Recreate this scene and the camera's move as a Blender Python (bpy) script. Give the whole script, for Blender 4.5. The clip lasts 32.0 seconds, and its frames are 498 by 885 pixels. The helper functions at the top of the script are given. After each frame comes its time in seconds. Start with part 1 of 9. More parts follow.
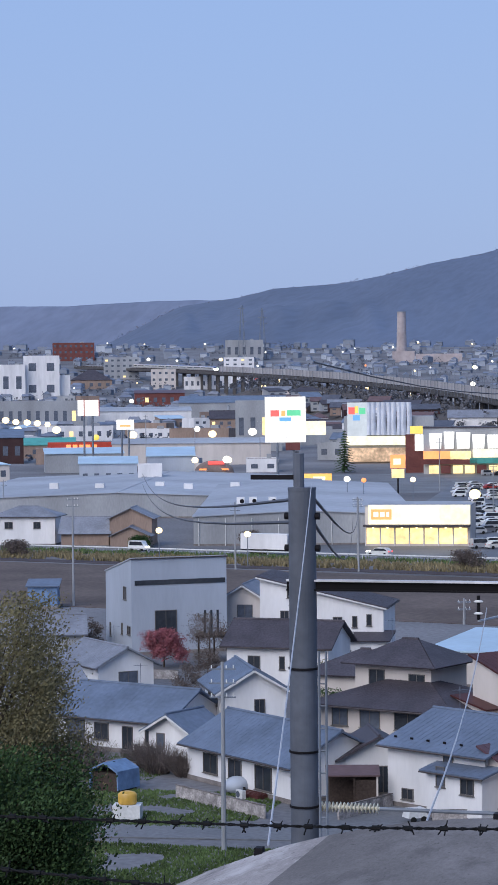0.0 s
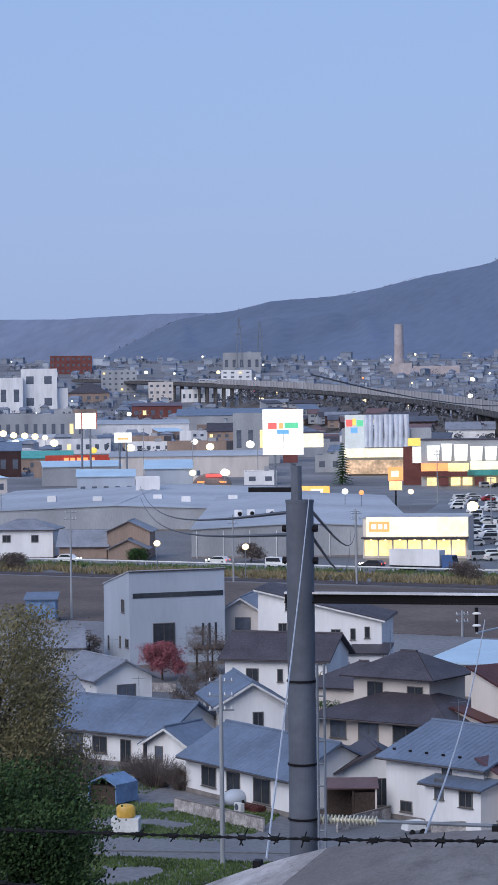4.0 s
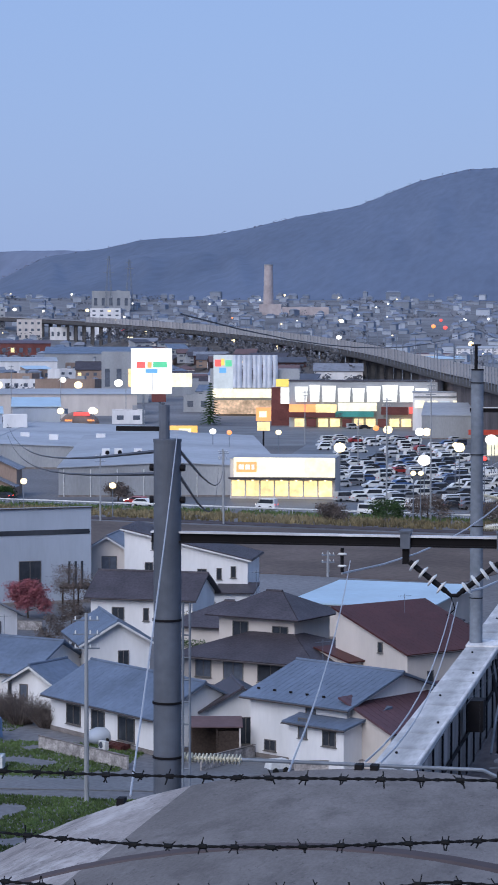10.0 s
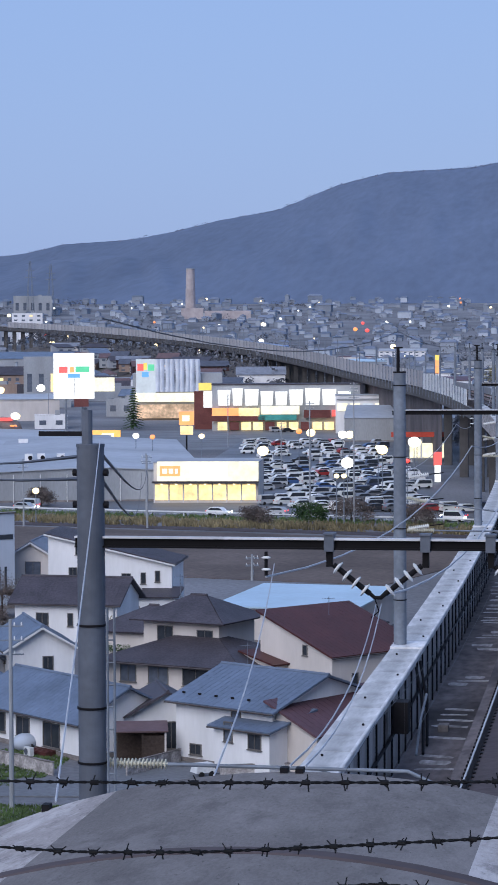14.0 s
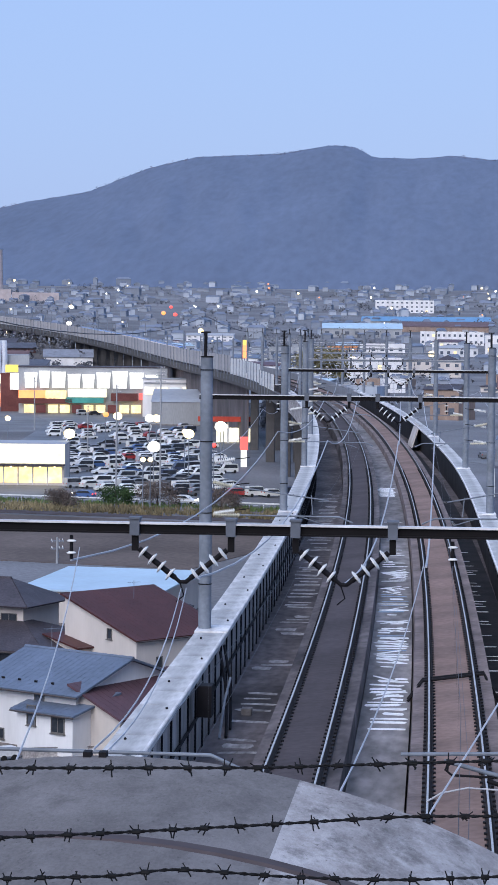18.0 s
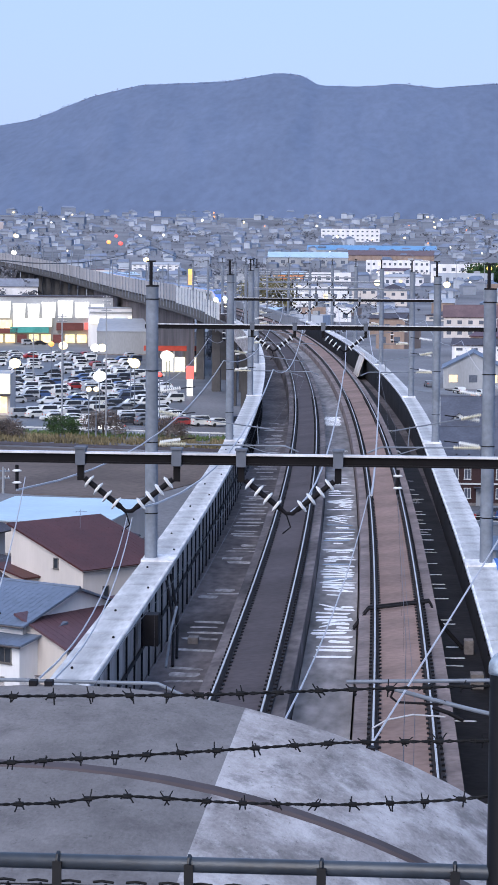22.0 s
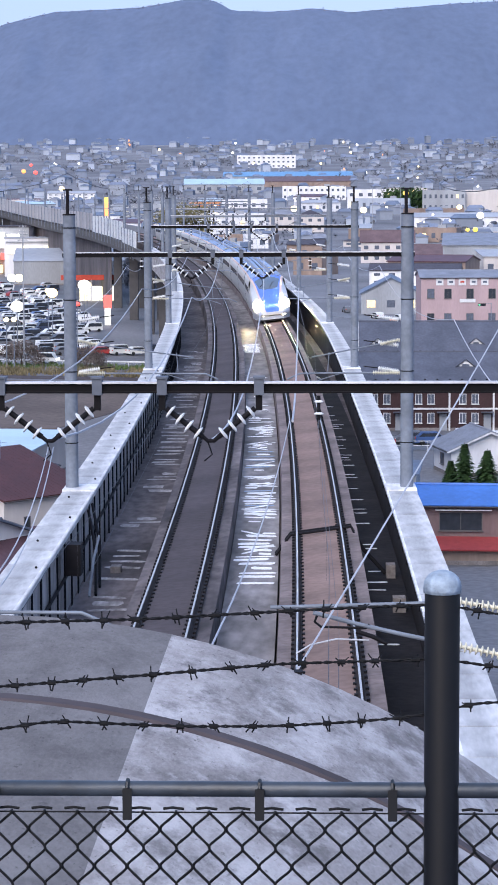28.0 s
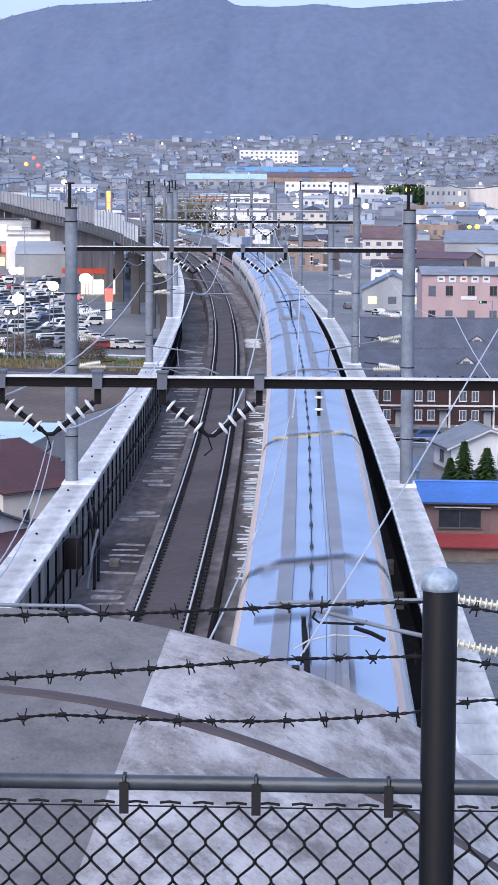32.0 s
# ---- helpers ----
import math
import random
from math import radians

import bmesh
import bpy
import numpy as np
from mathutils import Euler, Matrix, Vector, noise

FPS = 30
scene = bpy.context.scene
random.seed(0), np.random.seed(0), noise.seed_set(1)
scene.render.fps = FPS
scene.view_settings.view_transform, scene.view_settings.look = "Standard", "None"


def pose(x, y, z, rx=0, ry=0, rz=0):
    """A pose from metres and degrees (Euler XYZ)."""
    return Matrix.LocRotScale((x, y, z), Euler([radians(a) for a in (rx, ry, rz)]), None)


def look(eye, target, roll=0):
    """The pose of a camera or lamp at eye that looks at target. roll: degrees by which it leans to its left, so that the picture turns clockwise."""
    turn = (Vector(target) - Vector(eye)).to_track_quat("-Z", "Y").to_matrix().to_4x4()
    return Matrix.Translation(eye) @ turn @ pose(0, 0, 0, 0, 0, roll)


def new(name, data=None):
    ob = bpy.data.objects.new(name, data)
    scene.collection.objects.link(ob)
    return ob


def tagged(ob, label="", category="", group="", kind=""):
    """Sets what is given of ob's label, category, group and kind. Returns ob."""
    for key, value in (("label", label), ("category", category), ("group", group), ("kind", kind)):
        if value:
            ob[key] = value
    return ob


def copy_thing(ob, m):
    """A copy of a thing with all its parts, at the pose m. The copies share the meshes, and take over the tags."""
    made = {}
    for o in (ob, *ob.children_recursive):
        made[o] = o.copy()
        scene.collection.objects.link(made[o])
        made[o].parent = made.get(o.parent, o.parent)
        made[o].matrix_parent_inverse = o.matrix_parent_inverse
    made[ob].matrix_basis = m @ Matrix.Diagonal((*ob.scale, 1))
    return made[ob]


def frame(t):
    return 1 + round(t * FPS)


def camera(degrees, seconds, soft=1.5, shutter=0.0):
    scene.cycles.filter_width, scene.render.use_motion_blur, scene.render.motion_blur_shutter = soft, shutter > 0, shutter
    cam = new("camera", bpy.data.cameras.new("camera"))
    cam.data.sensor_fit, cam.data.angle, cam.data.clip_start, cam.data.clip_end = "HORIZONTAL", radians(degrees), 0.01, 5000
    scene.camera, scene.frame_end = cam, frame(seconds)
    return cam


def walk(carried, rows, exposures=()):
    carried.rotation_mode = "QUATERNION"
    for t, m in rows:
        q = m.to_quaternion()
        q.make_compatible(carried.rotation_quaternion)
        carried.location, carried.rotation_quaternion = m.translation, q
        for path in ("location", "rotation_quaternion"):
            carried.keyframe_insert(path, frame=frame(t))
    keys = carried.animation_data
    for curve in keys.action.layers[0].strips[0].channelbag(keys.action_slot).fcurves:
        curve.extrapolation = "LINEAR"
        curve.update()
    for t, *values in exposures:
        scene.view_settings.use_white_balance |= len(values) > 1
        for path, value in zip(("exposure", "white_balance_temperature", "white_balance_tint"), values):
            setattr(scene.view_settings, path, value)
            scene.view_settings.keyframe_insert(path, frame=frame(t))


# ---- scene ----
# ---- camera: it stands above a tunnel mouth and pans by hand ----
EYE = 29.5
LENS = 11.99
cam = camera(LENS, 32.0, soft=1.2, shutter=0.4)


def aim(yaw, pitch, roll, x, y, z):
    return pose(x, y, EYE + z, 90 + pitch, 0, yaw) @ pose(0, 0, 0, 0, 0, roll)


PAN = [
    (0.0, 15.165, -1.305, -0.541, 0.001, 0.002, 0.001), (0.5, 15.176, -1.246, -0.535, 0.002, 0.001, 0.001),
    (1.0, 15.156, -1.165, -0.632, 0.002, 0.001, 0.002), (1.5, 15.112, -1.084, -0.747, 0.003, -0.0, 0.001),
    (2.0, 15.069, -1.0, -0.823, 0.004, -0.0, 0.002), (2.5, 15.029, -0.935, -0.782, 0.005, -0.0, 0.002),
    (4.5, 15.147, -1.081, -0.654, 0.004, -0.001, 0.0), (5.0, 15.179, -1.229, -0.623, 0.004, -0.002, -0.001),
    (5.5, 15.202, -1.418, -0.567, 0.003, -0.002, -0.0), (6.0, 15.162, -1.724, -0.541, 0.004, -0.001, -0.001),
    (6.5, 14.945, -1.918, -0.519, 0.004, -0.001, -0.002), (7.0, 14.485, -2.038, -0.445, 0.005, -0.0, -0.002),
    (7.5, 14.109, -2.196, -0.409, 0.004, -0.0, -0.003), (8.0, 13.729, -2.33, -0.286, 0.004, 0.002, -0.003),
    (8.5, 13.493, -2.389, -0.068, 0.002, 0.004, -0.002), (9.0, 12.852, -2.474, 0.28, 0.002, 0.005, -0.002),
    (9.5, 12.451, -2.529, 0.119, 0.002, 0.007, -0.003), (10.0, 11.927, -2.478, 0.086, 0.002, 0.007, -0.002),
    (10.5, 11.307, -2.359, 0.102, 0.003, 0.007, -0.002), (11.0, 11.148, -2.275, -0.077, 0.003, 0.005, -0.002),
    (11.5, 11.077, -2.299, -0.119, 0.005, 0.002, -0.001), (12.0, 10.958, -2.378, -0.138, 0.005, 0.0, -0.002),
    (12.5, 10.79, -2.442, -0.294, 0.006, 0.001, -0.001), (13.0, 10.621, -2.473, -0.321, 0.006, 0.001, -0.002),
    (13.5, 10.49, -2.433, -0.361, 0.005, 0.002, -0.001), (15.5, 8.233, -2.19, -0.156, 0.005, 0.004, 0.001),
    (16.0, 7.943, -2.091, -0.219, -0.005, 0.003, 0.001), (16.5, 7.218, -2.35, 0.998, 0.015, 0.0, -0.002),
    (17.0, 6.601, -2.581, 0.459, 0.005, -0.0, -0.002), (17.5, 5.742, -2.689, 0.469, 0.007, 0.003, 0.003),
    (18.0, 5.396, -2.772, 0.566, 0.004, 0.005, 0.003), (18.5, 5.313, -2.966, 0.656, 0.003, 0.005, 0.008),
    (19.0, 5.359, -3.313, 0.758, 0.005, 0.0, 0.004), (19.5, 5.167, -3.78, 0.999, 0.002, -0.004, 0.004),
    (20.0, 5.006, -4.061, 0.473, 0.0, -0.004, 0.005), (20.5, 4.832, -4.119, 0.335, 0.007, -0.004, 0.006),
    (21.0, 4.592, -4.19, 0.368, 0.014, -0.006, 0.006), (21.5, 4.278, -4.308, 0.335, 0.019, -0.007, 0.004),
    (22.0, 4.075, -4.471, 0.49, 0.0145, -0.009, 0.004), (22.5, 3.856, -4.678, 0.453, 0.005, -0.007, 0.006),
    (23.0, 3.613, -5.012, 0.17, 0.0045, -0.006, 0.004), (23.5, 3.491, -5.412, 0.293, 0.015, -0.005, 0.005),
    (24.0, 2.661, -5.623, -0.065, -0.002, 0.003, 0.005), (24.5, 2.277, -5.497, -0.38, -0.016, 0.003, 0.006),
    (26.5, 2.341, -5.171, -0.344, -0.01, -0.009, -0.002), (27.0, 2.309, -5.461, -0.323, -0.009, -0.009, -0.003),
    (27.5, 2.256, -6.007, -0.597, -0.009, -0.004, -0.005), (28.0, 2.119, -6.212, -0.214, -0.008, -0.002, -0.005),
    (28.5, 2.004, -6.795, -0.097, -0.008, -0.002, -0.005), (29.0, 1.908, -7.02, -0.118, -0.009, 0.003, -0.006),
    (29.5, 1.832, -6.854, 0.141, -0.008, 0.01, -0.006), (30.0, 1.929, -6.45, 0.477, -0.008, 0.009, -0.005),
    (30.5, 2.021, -6.384, 0.513, -0.008, 0.006, -0.004), (31.0, 2.059, -6.417, 0.528, -0.009, -0.004, -0.004),
    (31.5, 2.117, -6.404, 0.391, -0.008, -0.007, -0.003), (32.0, 2.114, -6.33, 0.354, -0.008, -0.011, -0.003)
]
walk(cam, [(r[0], aim(*r[1:])) for r in PAN],
     exposures=[(0, 0.10, 6260, 10), (6, 0.08, 6200, 10), (8, 0.07, 6090, 10), (13, 0.04, 6030, 10), (16, 0.20, 6120, 10), (19, 0.42, 6270, 10), (22, 0.63, 6330, 11), (26, 0.70, 6400, 12), (28.2, 0.79, 6460, 12), (29, 0.90, 6580, 12), (32, 0.84, 6520, 12)])

# ---- dusk sky and the wide glow of the west behind the camera ----
world = bpy.data.worlds.new("dusk")
scene.world = world
world.use_nodes = True
wn, wl = world.node_tree.nodes, world.node_tree.links
wn.clear()
w_out = wn.new("ShaderNodeOutputWorld")
w_bg = wn.new("ShaderNodeBackground")
w_sky = wn.new("ShaderNodeTexSky")
w_sky.sky_type = "NISHITA"
w_sky.sun_disc = False
w_sky.sun_elevation = radians(12)
w_sky.sun_rotation = radians(200)
w_sky.dust_density = 2.0
w_scale = wn.new("ShaderNodeMixRGB")
w_scale.blend_type = "MULTIPLY"
w_scale.inputs[0].default_value = 1.0
w_scale.inputs[2].default_value = (0.10, 0.10, 0.10, 1)
w_ramp = wn.new("ShaderNodeValToRGB")
w_ramp.color_ramp.elements[0].position = 0.0
w_ramp.color_ramp.elements[0].color = (0.372, 0.488, 0.80, 1)
w_ramp.color_ramp.elements[1].position = 0.30
w_ramp.color_ramp.elements[1].color = (0.315, 0.49, 0.89, 1)
w_geo = wn.new("ShaderNodeTexCoord")
w_sep = wn.new("ShaderNodeSeparateXYZ")
w_cloud = wn.new("ShaderNodeTexNoise")
w_cloud.inputs["Scale"].default_value = 3.0
w_mix = wn.new("ShaderNodeMixRGB")
w_mix.inputs[0].default_value = 0.80
wl.new(w_geo.outputs["Generated"], w_sep.inputs[0])
wl.new(w_sep.outputs["Z"], w_ramp.inputs[0])
wl.new(w_sky.outputs[0], w_scale.inputs[1])
wl.new(w_scale.outputs[0], w_mix.inputs[1])
wl.new(w_ramp.outputs[0], w_mix.inputs[2])
wl.new(w_mix.outputs[0], w_bg.inputs[0])
w_bg.inputs[1].default_value = 0.95
wl.new(w_bg.outputs[0], w_out.inputs[0])

glow = bpy.data.lights.new("sun", "SUN")
glow.energy, glow.angle, glow.color = 2.3, radians(50), (1.0, 0.95, 0.915)
sun = new("sun", glow)
sun.matrix_world = look((0, 0, 200), (60, 170, 60))


# ---- materials ----
def mat(name, color, rough=0.7, grain=6.0, vary=0.18, stain=0.35, stains=0.25, bump=0.15, metal=0.0, glow=None, power=0.0, island=0.0, streak=1.0, along=1.0):
    """A surface with two scales of variation (grain and stains, sizes per metre), relief and, for lamps and hazed
    woods, a glow.
    """
    m = bpy.data.materials.new(name)
    m.use_nodes = True
    n, k = m.node_tree.nodes, m.node_tree.links
    b = n["Principled BSDF"]
    b.inputs["Roughness"].default_value, b.inputs["Metallic"].default_value = rough, metal
    b.inputs["Specular IOR Level"].default_value = 0.5 if rough < 0.5 else 0.2
    tc = n.new("ShaderNodeTexCoord")
    mp = n.new("ShaderNodeMapping")
    mp.inputs["Scale"].default_value = (1, along, streak)
    k.new(tc.outputs["Object"], mp.inputs[0])
    a, c = n.new("ShaderNodeTexNoise"), n.new("ShaderNodeTexNoise")
    a.inputs["Scale"].default_value, c.inputs["Scale"].default_value = grain, stain
    a.inputs["Detail"].default_value, c.inputs["Detail"].default_value = 4, 5
    for q in (a, c):
        k.new(mp.outputs[0], q.inputs["Vector"])
    last = None
    for q, amount in ((a, vary), (c, stains)):
        r = n.new("ShaderNodeMapRange")
        r.inputs[1].default_value, r.inputs[2].default_value = 0.3, 0.7
        r.inputs[3].default_value, r.inputs[4].default_value = 1 - amount, 1 + amount
        k.new(q.outputs[0], r.inputs[0])
        if last is None:
            last = r.outputs[0]
        else:
            mm = n.new("ShaderNodeMath")
            mm.operation = "MULTIPLY"
            k.new(last, mm.inputs[0])
            k.new(r.outputs[0], mm.inputs[1])
            last = mm.outputs[0]
    if island:
        oi, g = n.new("ShaderNodeObjectInfo"), n.new("ShaderNodeNewGeometry")
        ad = n.new("ShaderNodeMath")
        ad.operation = "ADD"
        k.new(oi.outputs["Random"], ad.inputs[0])
        k.new(g.outputs["Random Per Island"], ad.inputs[1])
        fr = n.new("ShaderNodeMath")
        fr.operation = "FRACT"
        k.new(ad.outputs[0], fr.inputs[0])
        r = n.new("ShaderNodeMapRange")
        r.inputs[3].default_value, r.inputs[4].default_value = 1 - island, 1 + island
        k.new(fr.outputs[0], r.inputs[0])
        mm = n.new("ShaderNodeMath")
        mm.operation = "MULTIPLY"
        k.new(last, mm.inputs[0])
        k.new(r.outputs[0], mm.inputs[1])
        last = mm.outputs[0]
    mul = n.new("ShaderNodeVectorMath")
    mul.operation = "SCALE"
    mul.inputs[0].default_value = color
    k.new(last, mul.inputs["Scale"])
    k.new(mul.outputs[0], b.inputs["Base Color"])
    if bump:
        bp = n.new("ShaderNodeBump")
        bp.inputs["Strength"].default_value = bump
        bp.inputs["Distance"].default_value = 0.05
        k.new(a.outputs[0], bp.inputs["Height"])
        k.new(bp.outputs[0], b.inputs["Normal"])
    if glow:
        b.inputs["Emission Color"].default_value = (*glow, 1)
        e = n.new("ShaderNodeMath")
        e.operation = "MULTIPLY"
        e.inputs[1].default_value = power
        k.new(last, e.inputs[0])
        k.new(e.outputs[0], b.inputs["Emission Strength"])
    return m


CONCRETE = mat("weathered_concrete", (0.19, 0.17, 0.165), 0.9, 9, 0.22, 0.9, 0.32, 0.3, along=0.22)
CONCRETE_PALE = mat("pale_concrete", (0.33, 0.305, 0.30), 0.9, 7, 0.3, 1.5, 0.45, 0.3, along=0.25)
PARAPET_FACE = mat("parapet_inner_concrete", (0.30, 0.27, 0.26), 0.9, 7, 0.2, 0.8, 0.4, 0.2, streak=0.2)
WALL_TOP = mat("coping_concrete", (0.49, 0.475, 0.47), 0.8, 6, 0.16, 1.3, 0.34, 0.2, island=0.10, along=0.2)
DECK = mat("deck_concrete", (0.108, 0.090, 0.090), 0.85, 3, 0.35, 0.4, 0.55, 0.2, along=0.4)
BED_LEFT = mat("dark_track_slab", (0.070, 0.056, 0.058), 0.9, 4, 0.15, 0.3, 0.25, 0.2)
BED_RIGHT = mat("rusty_track_slab", (0.225, 0.150, 0.125), 0.9, 4, 0.15, 0.3, 0.25, 0.2)
SLAB_GREY = mat("stained_grey_slab", (0.195, 0.175, 0.172), 0.85, 2.5, 0.35, 0.35, 0.5, 0.2, along=0.3)
SHOULDER = mat("bed_shoulder", (0.19, 0.15, 0.143), 0.9, 4, 0.2, 0.4, 0.35, 0.2)
RAIL = mat("rusty_rail_side", (0.035, 0.025, 0.022), 0.8, 8, 0.2, 1, 0.2, 0.1)
RAIL_TOP = mat("polished_rail", (0.40, 0.375, 0.36), 0.27, 8, 0.1, 1, 0.1, 0.0, metal=0.1)
RAIL_SEAT = mat("oily_rail_seat", (0.030, 0.024, 0.024), 0.85, 8, 0.2, 1, 0.2, 0.1)
WHITE_MARK = mat("limescale_white", (0.80, 0.78, 0.78), 0.7, 6, 0.12, 1.2, 0.2, 0.1)
PUDDLE = mat("wet_concrete", (0.10, 0.10, 0.11), 0.12, 6, 0.2, 1, 0.3, 0.05)
GALV = mat("galvanised_steel", (0.17, 0.19, 0.225), 0.55, 6, 0.12, 0.8, 0.25, 0.05)
POLE_GREY = mat("grey_painted_pole", (0.105, 0.115, 0.14), 0.6, 5, 0.1, 0.7, 0.2, 0.1)
BEAM_STEEL = mat("dark_beam_steel", (0.006, 0.005, 0.006), 0.8, 6, 0.15, 1, 0.2, 0.05)
# Same steel as the beam; light from above is put into this pale colour.
BEAM_TOPLIT = mat("beam_flange", (0.55, 0.54, 0.55), 0.5, 6, 0.15, 1, 0.2, 0.05)
DARK_STEEL = mat("dark_steel", (0.008, 0.007, 0.009), 0.75, 6, 0.15, 1, 0.2, 0.05)
BLACK_PAINT = mat("black_painted_steel", (0.004, 0.004, 0.005), 0.45, 40, 0.15, 6, 0.2, 0.0)
CAP_GREY = mat("post_cap_zinc", (0.25, 0.30, 0.36), 0.5, 60, 0.3, 8, 0.3, 0.2)
BARB = mat("barbed_wire_steel", (0.006, 0.006, 0.007), 0.7, 60, 0.3, 8, 0.3, 0.2)
FENCE_RAIL = mat("dull_fence_pipe", (0.030, 0.037, 0.048), 0.42, 30, 0.25, 4, 0.3, 0.05)
GUTTER_BLACK = mat("black_gutter", (0.020, 0.017, 0.018), 0.8, 4, 0.3, 0.5, 0.5, 0.2)
WIRE = mat("wire_grey", (0.42, 0.42, 0.45), 0.5, 6, 0.1, 1, 0.1, 0.0)
WIRE_DARK = mat("wire_dark", (0.06, 0.06, 0.07), 0.5, 6, 0.1, 1, 0.1, 0.0)
PORCELAIN = mat("porcelain_white", (0.75, 0.74, 0.72), 0.25, 6, 0.06, 1, 0.1, 0.0)
CREAM = mat("cream_insulator", (0.62, 0.58, 0.46), 0.35, 6, 0.06, 1, 0.1, 0.0)
ASPHALT = mat("asphalt", (0.125, 0.128, 0.14), 0.55, 3, 0.2, 0.08, 0.3, 0.2)
ROAD_LIGHT = mat("pale_road", (0.165, 0.167, 0.178), 0.8, 3, 0.15, 0.1, 0.2, 0.2)
LINE_WHITE = mat("road_paint", (0.7, 0.7, 0.7), 0.7, 4, 0.1, 0.5, 0.2, 0.0)
GLASS_DARK = mat("dark_glass", (0.035, 0.04, 0.05), 0.12, 2, 0.2, 0.2, 0.3, 0.0)
GLASS_FAR = mat("grey_window_glass", (0.10, 0.115, 0.15), 0.25, 2, 0.2, 0.2, 0.3, 0.0)
FRAME_BROWN = mat("window_frame_brown", (0.13, 0.12, 0.115), 0.5, 6, 0.1, 1, 0.1, 0.0)
GUTTER = mat("gutter_plastic", (0.07, 0.06, 0.06), 0.5, 6, 0.1, 1, 0.1, 0.0)
FRAME_WHITE = mat("window_frame_white", (0.6, 0.6, 0.6), 0.5, 6, 0.1, 1, 0.1, 0.0)
WALL_WHITE = mat("white_render", (0.68, 0.67, 0.68), 0.8, 4, 0.03, 0.35, 0.12, 0.1, streak=0.25)
WALL_CREAM = mat("cream_render", (0.55, 0.50, 0.47), 0.8, 4, 0.025, 0.3, 0.12, 0.1, streak=0.25)
WALL_GREYBLUE = mat("pale_grey_cladding", (0.36, 0.395, 0.46), 0.6, 3, 0.03, 0.25, 0.10, 0.05, streak=0.2)
WALL_PINK = mat("pink_render", (0.40, 0.29, 0.295), 0.8, 4, 0.06, 0.2, 0.12, 0.1, streak=0.25)
WALL_BROWN = mat("maroon_siding", (0.05, 0.027, 0.028), 0.7, 4, 0.12, 0.3, 0.2, 0.1)
WALL_TAN = mat("tan_wall", (0.27, 0.20, 0.165), 0.8, 4, 0.08, 0.3, 0.2, 0.1, streak=0.25)
WALL_ROSE = mat("rose_brown_siding", (0.22, 0.15, 0.145), 0.8, 4, 0.08, 0.3, 0.2, 0.1, streak=0.25)
WALL_GREY = mat("grey_wall", (0.30, 0.31, 0.33), 0.75, 3, 0.08, 0.1, 0.2, 0.1, streak=0.3)
WOOD_DARK = mat("dark_timber", (0.05, 0.036, 0.03), 0.75, 8, 0.25, 0.5, 0.3, 0.2)
ROOF_BLUEGREY = mat("blue_grey_metal_roof", (0.125, 0.155, 0.215), 0.5, 2.5, 0.1, 0.3, 0.2, 0.1)
ROOF_SLATE = mat("slate_roof", (0.085, 0.09, 0.115), 0.6, 3, 0.12, 0.4, 0.2, 0.2)
ROOF_SKYBLUE = mat("pale_blue_sheet_roof", (0.40, 0.52, 0.62), 0.4, 1.5, 0.05, 0.15, 0.12, 0.03)
ROOF_DARK = mat("dark_tile_roof", (0.062, 0.054, 0.064), 0.55, 5, 0.25, 0.4, 0.22, 0.4)
ROOF_GREY = mat("grey_tile_roof", (0.20, 0.21, 0.245), 0.6, 3, 0.12, 0.4, 0.2, 0.2)
ROOF_RED = mat("red_brown_roof", (0.075, 0.027, 0.025), 0.5, 2.5, 0.12, 0.3, 0.2, 0.1)
ROOF_MAROON = mat("maroon_sheet_roof", (0.10, 0.055, 0.065), 0.5, 2.5, 0.1, 0.3, 0.2, 0.1)
ROOF_BLUE = mat("bright_blue_roof", (0.05, 0.16, 0.48), 0.45, 2.5, 0.1, 0.3, 0.15, 0.1)
ROOF_AZURE = mat("azure_sheet_roof", (0.13, 0.27, 0.44), 0.5, 2.5, 0.1, 0.3, 0.15, 0.1)
ROOF_PLUM = mat("plum_brown_roof", (0.13, 0.085, 0.088), 0.6, 2.5, 0.1, 0.3, 0.2, 0.1)
SCREEN = mat("silver_screen", (0.62, 0.65, 0.72), 0.35, 2, 0.05, 0.3, 0.15, 0.0, metal=0.2)
ROOF_CRIMSON = mat("crimson_roof", (0.34, 0.06, 0.06), 0.5, 2.5, 0.1, 0.3, 0.15, 0.1)
ROOF_TEAL = mat("teal_roof", (0.08, 0.32, 0.28), 0.5, 2.5, 0.1, 0.3, 0.15, 0.1)
ROOF_FLAT = mat("flat_grey_roof", (0.34, 0.355, 0.39), 0.75, 0.6, 0.08, 0.03, 0.18, 0.1)
RED_PANEL = mat("red_panel", (0.48, 0.07, 0.045), 0.5, 2, 0.1, 0.2, 0.15, 0.05)
ORANGE_PANEL = mat("orange_panel", (0.55, 0.22, 0.09), 0.6, 2, 0.1, 0.2, 0.15, 0.05)
BRICK_RED = mat("brick_red_wall", (0.15, 0.055, 0.05), 0.8, 3, 0.15, 0.2, 0.2, 0.1)
TARP_BLUE = mat("blue_tarpaulin", (0.14, 0.22, 0.36), 0.5, 3, 0.1, 0.8, 0.25, 0.3)
TANK_YELLOW = mat("yellow_plastic", (0.60, 0.36, 0.06), 0.4, 3, 0.1, 0.8, 0.2, 0.05)
EARTH_FIELD = mat("ploughed_field", (0.115, 0.090, 0.080), 0.95, 1.2, 0.2, 0.06, 0.3, 0.5)
